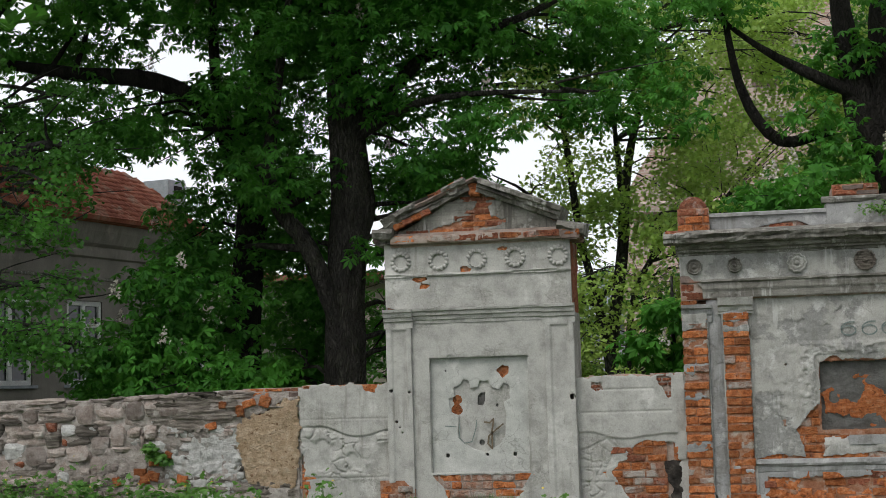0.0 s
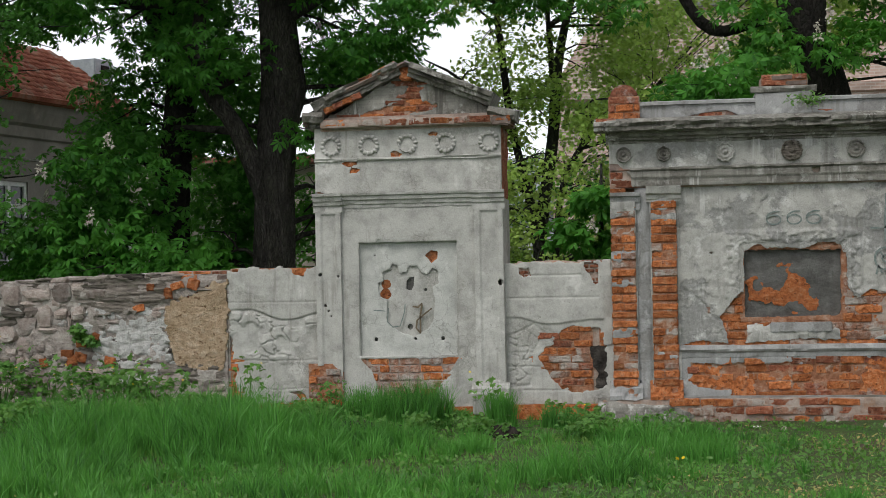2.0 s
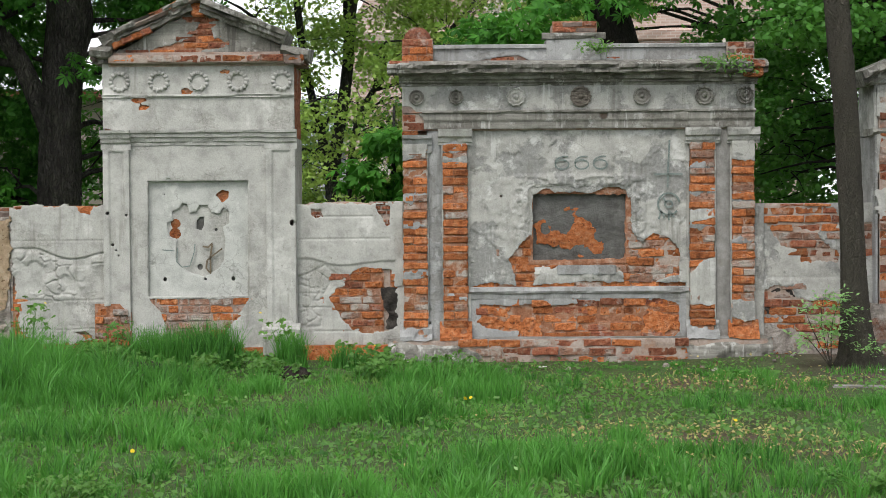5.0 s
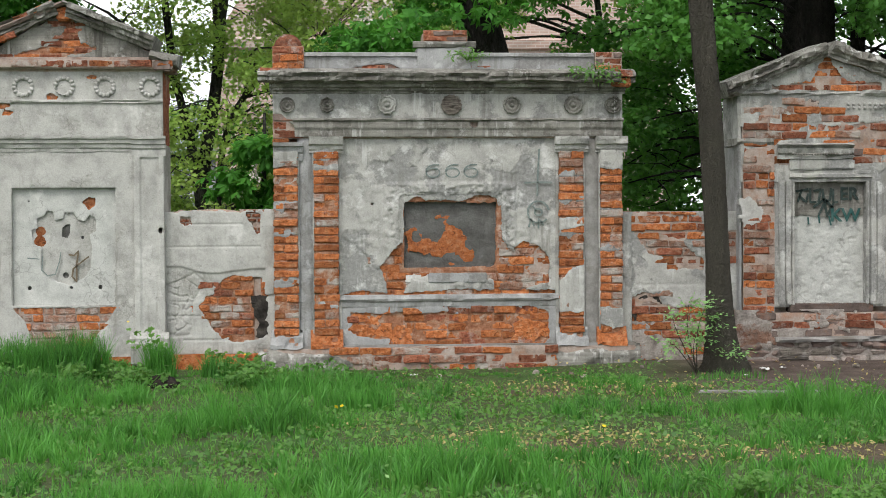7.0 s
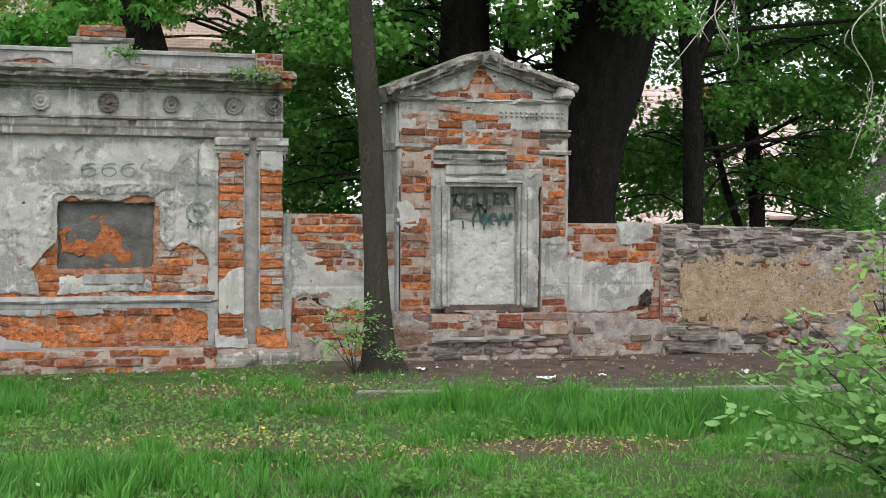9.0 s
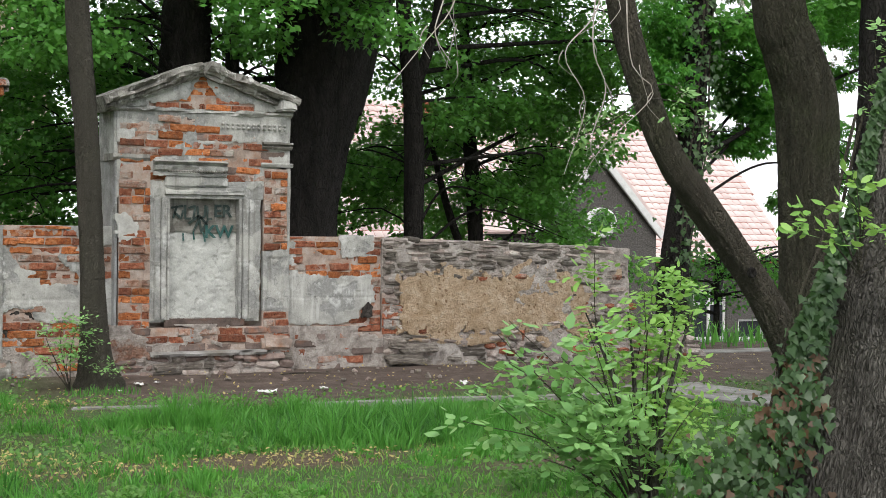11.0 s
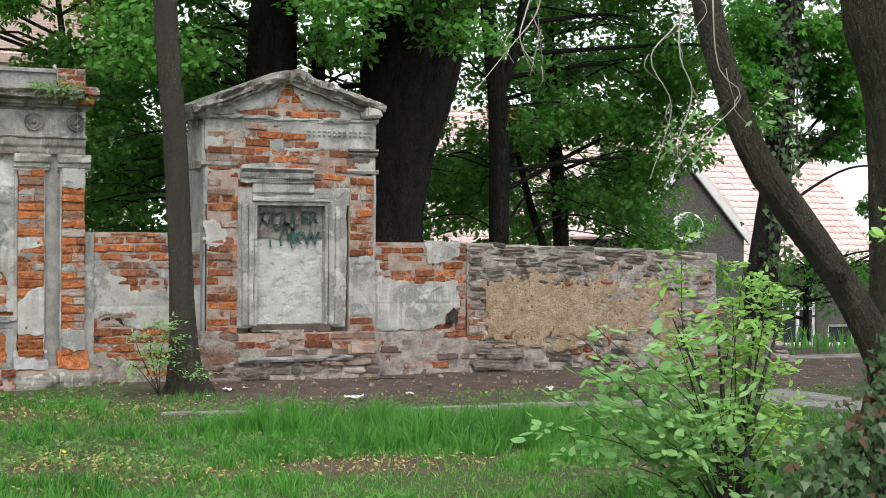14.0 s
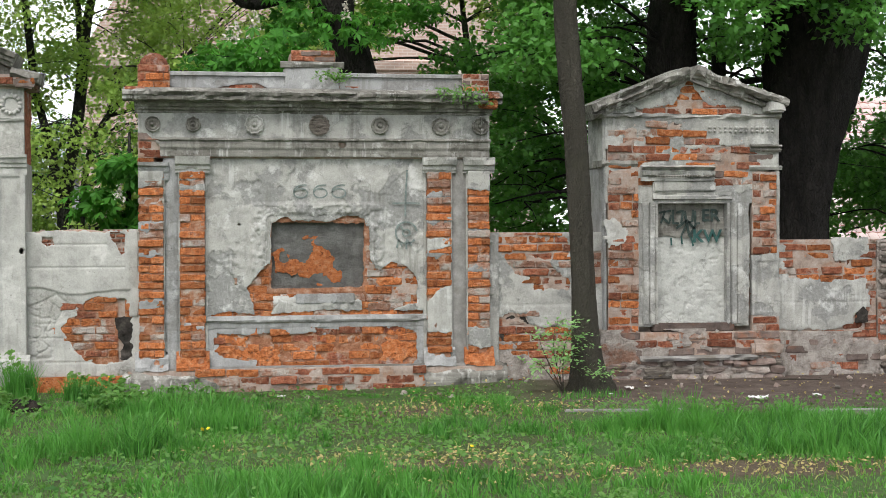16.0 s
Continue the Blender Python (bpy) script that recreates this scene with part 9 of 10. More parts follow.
def worn(x, y):
    """How bare the ground is, 0 to 1: the trodden strip along the wall and scuffed patches."""
    edge = 12.5 - 0.95 * smooth(3.4, 4.8, x) + 0.5 * fbm(x, y, 0.9, 3, 31)
    strip = smooth(edge - 0.25, edge + 0.35, y) * smooth(2.2, 3.4, x)
    strip = np.maximum(strip, smooth(13.35, 13.75, y) * smooth(-0.8, 0.2, x))
    ruffle = 0.6 + 0.8 * fbm(x, y, 2.2, 3, 32)
    patches = np.maximum.reduce([near(x, y, 3.2, 8.72, 1.5, 0.42) * 1.3, near(x, y, 1.5, 9.6, 1.6, 1.7) * 0.95, near(x, y, 1.2, 11.3, 1.6, 0.9) * 0.6, near(x, y, 5.2, 8.0, 1.0, 0.5), near(x, y, 6.6, 11.6, 1.6, 0.6), near(x, y, -0.5, 8.3, 0.8, 0.3), near(x, y, -2.5, 12.2, 0.6, 0.6) * 1.5, near(x, y, -1.36, 12.3, 0.45, 0.6) * 1.5])
    return np.clip(np.maximum(strip, np.clip(patches * 1.9 * ruffle, 0, 0.95)), 0, 1)


def lush(x, y):
    """Taller grass in drifts, and towards the left."""
    g = 0.5 + 0.9 * fbm(x, y, 0.75, 4, 33) + 0.25 * smooth(0.5, -2.5, x) + 0.3 * smooth(9.2, 7.6, y) * smooth(2.4, 0.8, x)
    drift = np.maximum.reduce([near(x, y, 3.4, 10.6, 1.3, 0.6), near(x, y, 4.9, 9.6, 1.6, 0.9), near(x, y, -3.2, 11.6, 2.6, 1.3), near(x, y, -0.7, 10.2, 1.2, 0.8) * 0.7, near(x, y, 0.9, 11.9, 0.7, 0.5) * 0.5])
    return np.clip(g + 1.0 * drift, 0.05, 1.6)


rng = np.random.default_rng(9)
# a thin yellow-green carpet of short blades
x, y = lawn_points(rng, 620)
keep = rng.uniform(size=len(x)) > np.clip(worn(x, y) * 1.05, 0, np.where((y > 12.2) | (x > 2.4), 0.985, 0.8))
x, y = x[keep], y[keep]
trodden = lambda x, y: np.clip(near(x, y, 1.4, 9.4, 0.75, 1.2) * 1.4, 0, 1)
foot_strip = lambda x, y: 1 - 0.7 * np.where(x < -1.1, smooth(11.6, 12.9, y), smooth(12.1, 13.2, y)) * np.maximum(smooth(-1.1, -0.4, x), np.maximum(0.85 * smooth(-3.7, -3.1, x), 0.7 * smooth(-3.4, -3.9, x)))
kerb_strip = lambda x, y: foot_strip(x, y) - 0.68 * smooth(2.6, 3.0, x) * smooth(10.75 - 0.175 * (x - 2.9), 11.45 - 0.175 * (x - 2.9), y)
h = (0.03 + 0.035 * lush(x, y)) * rng.uniform(0.5, 1.4, len(x)) * (1 - 0.5 * worn(x, y)) * (1 - 0.55 * trodden(x, y)) * np.maximum(kerb_strip(x, y), 0.3)
v, f = blades(rng, x, y, np.maximum(h, 0.014), 0.005, 0.9)
tagged(new("short_grass", quads_mesh("short_grass", v, f, GRASS_SHORT)), "short yellow-green lawn grass between the tussocks", "grass", kind="stuff")
# tussocks whose dark blades splay from their middles, thick in the drifts and thin between them
tx, ty = lawn_points(rng, 46)
drift = lush(tx, ty) + 0.5 * fbm(tx, ty, 2.6, 3, 36) - 0.55
keep = rng.uniform(size=len(tx)) < np.clip(0.3 + 1.2 * drift, 0.08, 1)
keep &= rng.uniform(size=len(tx)) > worn(tx, ty) * 1.1
tx, ty = tx[keep], ty[keep]
vigour = np.clip(0.35 + 0.75 * lush(tx, ty) * rng.uniform(0.45, 1.35, len(tx)), 0.3, 1.8)
count = (14 + 34 * vigour).astype(int)
a = rng.uniform(0, 2 * np.pi, count.sum())
r = np.abs(rng.normal(size=count.sum())) * 0.05 * np.repeat(vigour, count)
x, y = np.repeat(tx, count) + r * np.cos(a), np.repeat(ty, count) + r * np.sin(a)
gain = np.repeat(vigour, count) * (1.2 - 3.0 * np.minimum(r, 0.2))
keep = (y > 5.1) & (y < 13.95)
x, y, gain, a = x[keep], y[keep], gain[keep], a[keep]
h = (0.06 + 0.1 * lush(x, y)) * (1 - 0.35 * smooth(2.2, 3.2, x)) * gain * rng.uniform(0.5, 1.3, len(x)) * (1 - 0.5 * worn(x, y)) * (1 - 0.55 * trodden(x, y)) * np.maximum(kerb_strip(x, y), 0.3)
v, f = blades(rng, x, y, np.maximum(h, 0.015), 0.0046, 0.75, a)
tagged(new("grass", quads_mesh("grass", v, f, GRASS)), "lush dark green lawn grass in uneven tussocks", "grass", kind="stuff")
x, y = lawn_points(rng, 300)
pale = np.clip(1.6 * near(x, y, 1.35, 9.2, 1.3, 1.3) + 1.2 * near(x, y, 2.0, 12.0, 1.6, 0.8) + near(x, y, 5.8, 11.3, 1.8, 0.5) + near(x, y, 0.2, 10.2, 0.6, 0.5) + 1.4 * near(x, y, 3.2, 8.7, 1.9, 0.6), 0, 1)
keep = (rng.uniform(size=len(x)) < 0.02 + 0.75 * pale) & ~((x > 3) & (y > 12.6))
x, y = x[keep], y[keep]
v, f = blades(rng, x, y, 0.045 * rng.uniform(0.4, 1.5, len(x)), 0.005, 1.5)
tagged(new("dry_grass", quads_mesh("dry_grass", v, f, GRASS_DRY)), "yellowing dry grass in sparse patches", "grass", kind="stuff")
x, y = lawn_points(rng, 300)
low_green = (fbm(x, y, 1.1, 3, 35) > 0.0) & (lush(x, y) < 0.95)
strip = near(x, y, 5.2, 11.95, 2.6, 0.45) > 0.1
keep = ((rng.uniform(size=len(x)) > worn(x, y) * 1.02 - 0.06 * (y < 12)) & low_green) | ((worn(x, y) > 0.25) & (x < 2.4) & (y < 13.3)) | (strip & (rng.uniform(size=len(x)) < 0.6)) | (near(x, y, 1.4, 9.6, 1.6, 1.6) > 0.35)
x, y = x[keep], y[keep]
c = np.stack([x, y, ground_z(x, y) + rng.uniform(0.015, 0.06, len(x))], 1)
v, f = leaf_singles(c, rng, 0.038, 0.34, 1.0)
tagged(new("low_weeds", quads_mesh("low_weeds", v, f, WEED)), "low broad-leaved weeds among the grass", "weeds", kind="stuff")
x, y = lawn_points(rng, 260)
dead = np.clip(0.008 + near(x, y, 1.4, 9.1, 1.1, 1.1) * 1.5 + 1.3 * near(x, y, 3.2, 8.7, 1.7, 0.5) + 0.9 * near(x, y, 2.1, 12.1, 1.5, 0.7) + 0.1 * ((y > 12.3) & (x > 1.5)) + 0.6 * near(x, y, 0.1, 9.9, 0.6, 0.4), 0, 1)
keep = rng.uniform(size=len(x)) < dead
x, y = x[keep], y[keep]
c = np.stack([x, y, ground_z(x, y) + rng.uniform(0.015, 0.05, len(x))], 1)
v, f = leaf_singles(c, rng, 0.03, 0.36, 2.0)
tagged(new("leaf_litter", quads_mesh("leaf_litter", v, f, LITTER)), "small withered leaves strewn on the ground", "leaf litter", kind="stuff")
n = 9000
x, y = rng.uniform(-6.9, -3.5, n), rng.uniform(12.1, 13.95, n)
keep = rng.uniform(size=n) < np.clip(0.75 + 1.2 * fbm(x, y, 1.6, 3, 37), 0.05, 1) * smooth(-3.4, -4.4, x) * smooth(12.0, 12.7, y)
x, y = x[keep], y[keep]
mound = 0.07 + 0.16 * np.clip(0.5 + fbm(x, y, 2.2, 3, 38), 0, 1)
c = np.stack([x, y, ground_z(x, y) + mound * np.sqrt(rng.uniform(0.05, 1, len(x)))], 1)
v, f = leaf_singles(c, rng, 0.055, 0.4, 1.2)
tagged(new("weed_carpet", quads_mesh("weed_carpet", v, f, WEED)), "broad-leaved green weeds along the rubble wall's foot", "weeds", kind="stuff")
# far lawn and undergrowth, behind and beside the wall
n = 22000
x, y = rng.uniform(-14, 32, n), rng.uniform(14.6, 34, n)
v, f = blades(rng, x, y, rng.uniform(0.1, 0.4, n), 0.014, 0.7)
tagged(new("undergrowth", quads_mesh("undergrowth", v, f, GRASS)), "rough grass behind the wall", "grass", kind="stuff")


# ---- single plants ----
def tuft(at, radius, height, n, rng, label):
    root = thing("grass_tuft", (*at, 0), label, "grass", "tall grass tufts")
    a, r = rng.uniform(0, 2 * np.pi, n), radius * np.sqrt(rng.uniform(0, 1, n))
    v, f = blades(rng, at[0] + r * np.cos(a), at[1] + 0.45 * r * np.sin(a), height * rng.uniform(0.55, 1.1, n), 0.004, 0.45)
    part("grass_growth", quads_mesh("grass_growth", v, f, GRASS), root, kind="stuff")


for at, r, h, n in (((-2.35, 12.85), 0.42, 0.36, 1500), ((-2.05, 12.95), 0.22, 0.42, 700), ((-1.42, 13.2), 0.13, 0.36, 420), ((-5.0, 12.3), 0.45, 0.22, 500), ((-5.6, 13.0), 0.3, 0.24, 350), ((-4.2, 12.4), 0.5, 0.12, 300), ((-0.95, 13.4), 0.16, 0.22, 300), ((0.2, 11.0), 0.3, 0.2, 420), ((1.0, 9.0), 0.13, 0.15, 260), ((-3.4, 12.2), 0.6, 0.16, 500), ((0.15, 12.6), 0.2, 0.16, 250), ((-0.9, 7.2), 0.35, 0.22, 500), ((3.45, 12.85), 0.35, 0.09, 160)):
    tuft(at, r, h, n, rng, "tuft of tall dark green grass near the wall" if at[1] > 12 else "tuft of tall grass in the lawn")


def herb(name, label, at, height, spread, n, leaf, size, rng, flowers=0, group="", leaflets=5, stem_mat=None):
    """A leafy herb: a few stems from one foot, lobed leaves, yellow flowers if any."""
    z = float(ground_z(*at))
    root = thing(name, (*at, z), label, "plant", group)
    pts, stems = [], []
    for k in range(max(4, n // 9)):
        a = rng.uniform(0, 2 * np.pi)
        e = np.array([at[0] + spread * rng.uniform(0.2, 1) * math.cos(a), at[1] + spread * 0.5 * rng.uniform(0.2, 1) * math.sin(a), z + height * rng.uniform(0.5, 1)])
        stems.append(tube([(at[0], at[1], z - 0.02, 0.006), (*((np.array([at[0], at[1], z]) + e) / 2 + rng.normal(size=3) * 0.02), 0.004), (*e, 0.002)], 0.08, 5))
        for _ in range(9):
            pts.append(e + rng.normal(size=3) * np.array([0.09, 0.07, 0.07]) * height / 0.4)
    part("stemwork", joined("stemwork", stems, stem_mat or WEED), root, kind="stuff")
    v, f = leaf_fans(np.array(pts), rng, size, leaflets, 0.25, 0.3)
    part("foliage", quads_mesh("foliage", v, f, leaf), root, kind="stuff")
    for k in range(flowers):
        p = pts[int(rng.integers(len(pts)))] + np.array([0, -0.03, 0.06])
        v, f = leaf_fans(np.array([p]), rng, 0.014, 4, -0.1, 0.45, 1.57)
        part("flower", quads_mesh("flower", v, f, PETAL), root, "small yellow flower")
    return root


for k, (px, s) in enumerate(((-7.0, 1.0), (-6.55, 1.1), (-6.1, 1.15), (-5.7, 1.05), (-5.3, 0.95), (-4.95, 1.1), (-4.6, 0.85))):
    herb("celandine", "leafy celandine with small yellow flowers against the rubble wall", (px, 13.5 + 0.12 * math.sin(k * 2.0)), 0.42 * s, 0.34, 120, WEED, 0.048, rng, 6, "celandine along the wall")
for px, hgt in ((-3.82, 0.42), (-3.0, 0.26), (-1.6, 0.4), (-0.98, 0.22), (-2.7, 0.14), (-0.7, 0.16)):
    herb("celandine", "single celandine stalk growing at the wall's foot", (px, 13.72), hgt, 0.14, 30, WEED, 0.042, rng, 1, "celandine along the wall")
for k in range(26):
    herb("ground_weed", "low patch of broad-leaved weeds in the lawn", (rng.uniform(-3.2, 0.4), rng.uniform(12.3, 13.5)), 0.13, 0.24, 72, WEED, 0.032, rng, 0, "low weeds before the tomb")
for px, py in ((0.9, 6.4), (1.6, 6.3), (2.6, 6.9), (3.3, 6.6), (4.3, 7.2), (2.0, 7.4), (-1.9, 7.3), (-3.2, 7.7), (3.0, 6.0), (3.9, 6.1)):
    herb("ground_weed", "feathery low weeds in the near lawn", (px, py), 0.12, 0.25, 150, WEED, 0.018, rng, 0, "weeds in the near lawn", 7)
for px, py in ((6.0, 6.45), (6.2, 6.6), (5.75, 6.35)):
    herb("ground_weed", "pale green weeds beside the old trunk", (px, py), 0.24, 0.25, 110, WEED, 0.04, rng, 0, "weeds by the trunk")
herb("wall_plant", "small green plant rooted in the rubble wall", (-5.56, 13.9), 0.01, 0.01, 9, WEED, 0.02, rng)
wp = scatter(rng, np.array([[-5.56, 13.93, 0.9], [-5.5, 13.93, 0.83], [-5.45, 13.93, 0.78]]), 40, 0.09)
v, f = leaf_fans(wp, rng, 0.045, 5, 0.3, 0.3)
clump = thing("wall_fern", (-5.56, 13.93, 0.85), "small green fern growing from a crack in the rubble", "plant")
part("foliage", quads_mesh("foliage", v, f, WEED), clump, kind="stuff")
for (px, py, pz), n, r, name, label in (((1.3, 13.85, 2.86), 60, 0.12, "attic_weed", "green weed growing on the monument's attic"), ((2.48, 13.74, 2.69), 160, 0.17, "attic_weed", "feathery green weed hanging over the monument's cornice"), ((2.3, 13.74, 2.7), 60, 0.1, "attic_weed", "small green weed on the monument's cornice")):
    root = thing(name, (px, py, pz), label, "plant")
    c = scatter(rng, np.array([[px - 0.1, py, pz], [px, py, pz + 0.02], [px + 0.1, py, pz - 0.02]]), n // 2, r)
    v, f = leaf_singles(c, rng, 0.045, 0.22)
    part("foliage", quads_mesh("foliage", v, f, WEED), root, kind="stuff")
    part("stemwork", joined("stemwork", [tube([(px, py + 0.08, pz - 0.05, 0.006), (*((q + np.array([px, py, pz])) / 2 + np.array([0, 0, 0.02])), 0.004), (*q, 0.002)], 0.05, 4) for q in c[::17]], WEED), root, kind="stuff")
# molehills
for mx, my, s in ((-2.55, 12.45, 0.8), (-2.28, 12.52, 0.6), (-1.36, 12.55, 0.8)):
    bm = bmesh.new()
    bmesh.ops.create_icosphere(bm, subdivisions=4, radius=1)
    for q in bm.verts:
        q.co = Vector((mx + q.co.x * 0.2 * s, my + q.co.y * 0.15 * s, float(ground_z(mx, my)) + max(-0.02, q.co.z * 0.11 * s))) + noise.noise_vector(q.co * 4) * 0.025 + noise.noise_vector(q.co * 11) * 0.014
    tagged(new("molehill", bm_mesh("molehill", bm, SOIL, True)), "dark crumbly molehill in the grass", "molehill", "molehills")


def shrub(name, label, foot, tips, rng, leaf, size, per, spread, bark, leaflets=7, lean=0.3, width=0.2):
    """A woody shrub: arching stems, pinnate sprays of leaflets along their ends."""
    root = thing(name, foot, label, "shrub")
    f0 = np.array(foot)
    sprays = []
    for k, tip in enumerate(tips):
        tip = np.array(tip)
        m = f0 + (tip - f0) * 0.5 + np.array([0, 0, 0.08]) + rng.normal(size=3) * 0.05
        v, f = tube([(*(f0 - np.array([0, 0, 0.05])), 0.006), (*m, 0.0035), (*tip, 0.0015)], 0.05, 6)
        part("stem", quads_mesh("stem", v, f, bark, True), root)
        for j in range(per):
            t = rng.uniform(0.35, 1.02)
            base = f0 + (tip - f0) * t + np.array([0, 0, 0.16 * t * (1 - t)])
            d = unit(rng.normal(size=3) * np.array([1, 1, 0.45]) + (tip - f0) * 0.35 + np.array([0, 0, lean]))
            L = spread * rng.uniform(0.6, 1.2)
            side = unit(np.cross(d, np.array([0, 0, 1.0])) + 1e-6)
            upv = np.cross(side, d)
            for q in range(leaflets):
                s = (q // 2 + 1) / (leaflets // 2 + 1)
                p = base + d * L * min(1.0, s) - np.array([0, 0, 0.25 * L * s * s]) + rng.normal(size=3) * 0.012
                sgn = 0 if q == leaflets - 1 else (1 if q % 2 else -1)
                sprays.append((p, d if sgn == 0 else unit(side * sgn + d * 0.55 - upv * 0.35 + rng.normal(size=3) * 0.3), upv))
    P = np.array([s[0] for s in sprays])
    D = np.array([s[1] for s in sprays])
    N = unit(np.array([s[2] for s in sprays]) + np.array([0, -0.4, 0.2]) + rng.normal(size=P.shape) * 0.45)
    S = unit(np.cross(N, D))
    z = (size * rng.uniform(0.6, 1.25, len(P)))[:, None]
    rows_l = [P, P + D * z * 0.25 + S * z * width * 0.8, P + D * z * 0.62 + S * z * width * 0.85, P + D * z, P + D * z * 0.62 - S * z * width * 0.85, P + D * z * 0.25 - S * z * width * 0.8]
    verts = np.stack(rows_l, 1).reshape(-1, 3)
    b = np.arange(len(P))[:, None] * 6
    part("foliage", quads_mesh("foliage", verts, np.concatenate([b + np.array([0, 1, 2, 5]), b + np.array([5, 2, 3, 4])]), leaf), root, kind="stuff")
    return root


low_tips = [(3.46, 0.92), (3.61, 0.97), (3.83, 0.94), (3.43, 0.66), (3.55, 0.78), (3.7, 0.82), (3.39, 0.5), (3.61, 0.59), (3.83, 0.66), (4.02, 0.8), (3.93, 0.5), (4.03, 0.34), (3.71, 0.34), (3.77, 0.45), (4.5, 0.5), (4.62, 0.36), (4.09, 0.63)]
high_tips = [(4.1, 1.05), (4.21, 1.29), (4.42, 1.26), (4.59, 1.2), (4.72, 1.02), (4.49, 1.06), (4.32, 1.1), (4.6, 0.82), (4.77, 0.78), (4.66, 0.56)]
shrub("elder_shrub", "young elder shrub with bluish green leaves on the lawn", (4.38, 6.25, 0.0), [(px, 6.1 + 0.2 * math.sin(k * 2.3), pz) for k, (px, pz) in enumerate(low_tips)], rng, LEAF_SHRUB, 0.072, 15, 0.16, BARK_BROWN, 5, width=0.29)
shrub("ash_shrub", "young ash shoots with yellow-green pinnate leaves beside the elder", (4.42, 6.35, 0.0), [(px, 6.3 + 0.15 * math.sin(k * 1.9), pz) for k, (px, pz) in enumerate(high_tips)], rng, LEAF_ASH, 0.054, 22, 0.18, BARK_BROWN, 9, 0.0, width=0.24)
for k, (px, py, lean) in enumerate(((4.36, 6.25, -0.16), (4.4, 6.3, -0.04), (4.45, 6.28, 0.05), (4.42, 6.22, 0.12))):
    v, f = tube([(px, py, -0.05, 0.03), (px + 0.3 * lean, py, 0.3, 0.022), (px + lean, py, 0.68, 0.014), (px + 2.0 * lean, py, 1.0, 0.006)], 0.04, 10, 0.12, 5, k + 31)
    tagged(new("dead_stem", quads_mesh("dead_stem", v, f, BARK_OLD, True)), "upright grey woody stem inside the elder shrub", "stem", "grey stems in the shrub")
shrub("elder_sprout", "small green sprouts at the slender tree's foot", (3.22, 13.1, 0.05), [(3.0, 13.1, 0.5), (3.15, 13.1, 0.6), (3.3, 13.05, 0.62), (3.4, 13.05, 0.5), (2.95, 13.1, 0.28), (3.2, 13.05, 0.35), (3.68, 13.05, 0.2)], rng, LEAF_SHRUB, 0.045, 15, 0.14, BARK_THIN, 7)
shrub("ash_sprout", "light green ash sprig growing from the old trunk", (5.2, 5.62, 1.25), [(4.62, 5.5, 1.45), (4.75, 5.5, 1.47), (4.95, 5.5, 1.64), (5.05, 5.5, 1.66), (5.2, 5.5, 1.48), (5.32, 5.5, 1.46), (4.98, 5.5, 1.36), (5.45, 5.5, 1.4)], rng, LEAF_ASH, 0.062, 4, 0.13, BARK_THIN, 5, width=0.27)
shrub("ash_sprout", "light green ash sprig high on the old trunk", (5.85, 6.15, 2.2), [(5.75, 6.1, 2.5), (5.85, 6.1, 2.4), (5.7, 6.1, 1.95), (5.75, 6.1, 2.1), (5.66, 6.1, 1.8)], rng, LEAF_SHRUB, 0.045, 5, 0.1, BARK_THIN, 5, width=0.28)
shrub("ash_sprout", "leafy ash spray hanging before the pink roof", (5.85, 8.4, 2.35), [(5.5, 8.2, 2.0), (5.2, 8.2, 2.0), (6.2, 8.2, 2.05), (6.3, 8.2, 2.2), (5.0, 8.2, 1.9)], rng, LEAF_SHRUB, 0.06, 4, 0.16, BARK_THIN, 9, -0.4)


# ---- ivy ----
def ivy_leaves(pts, rng, size, leaf):
    """Five-lobed leaves that hang flat and overlap like shingles."""
    n = len(pts)
    nrm = unit(rng.normal(size=(n, 3)) * 0.35 + np.array([-0.3, -0.9, 0.35]))
    d = unit(np.array([0, 0, -1.0]) + rng.normal(size=(n, 3)) * 0.5)
    d = unit(d - nrm * (d * nrm).sum(1, keepdims=True))
    s = np.cross(nrm, d)
    z = (size * rng.uniform(0.6, 1.3, n))[:, None]
    shape = [(0, 0.0), (-0.1, 0.28), (0.18, 0.5), (0.42, 0.26), (1.0, 0.0), (0.42, -0.26), (0.18, -0.5), (-0.1, -0.28)]
    verts = np.stack([pts + d * z * a + s * z * b + nrm * z * 0.08 * (abs(b) * 2) for a, b in shape], 1).reshape(-1, 3)
    b = np.arange(n)[:, None] * 8
    return quads_mesh("foliage", verts, np.concatenate([b + np.array(q) for q in ((0, 1, 2, 3), (0, 3, 4, 5), (0, 5, 6, 7))]), leaf)


ivy = thing("ivy", (5.2, 6.1, 0), "ivy climbing the old trunk with green and withered leaves", "ivy")
spine = smooth_path([(4.45, 5.95, 0.02, 0.34), (4.72, 5.95, 0.1, 0.36), (4.92, 5.93, 0.28, 0.27), (5.06, 5.92, 0.52, 0.16), (5.16, 5.95, 0.82, 0.1), (5.28, 5.98, 1.05, 0.08), (5.4, 6.02, 1.25, 0.05), (5.54, 6.05, 1.45, 0.05), (5.66, 6.05, 1.85, 0.035), (5.78, 6.05, 2.25, 0.025)], 0.02)
pts = np.repeat(spine, 30, 0)
pts = pts[:, :3] + rng.normal(size=(len(pts), 3)) * (pts[:, 3:] * np.array([0.5, 0.35, 0.45]))
low = (pts[:, 2] < 0.8) & (rng.uniform(size=len(pts)) < np.where(pts[:, 0] > 4.85, 0.24, 0.1))
part("foliage", ivy_leaves(pts[~low], rng, 0.05, LEAF_IVY), ivy, kind="stuff")
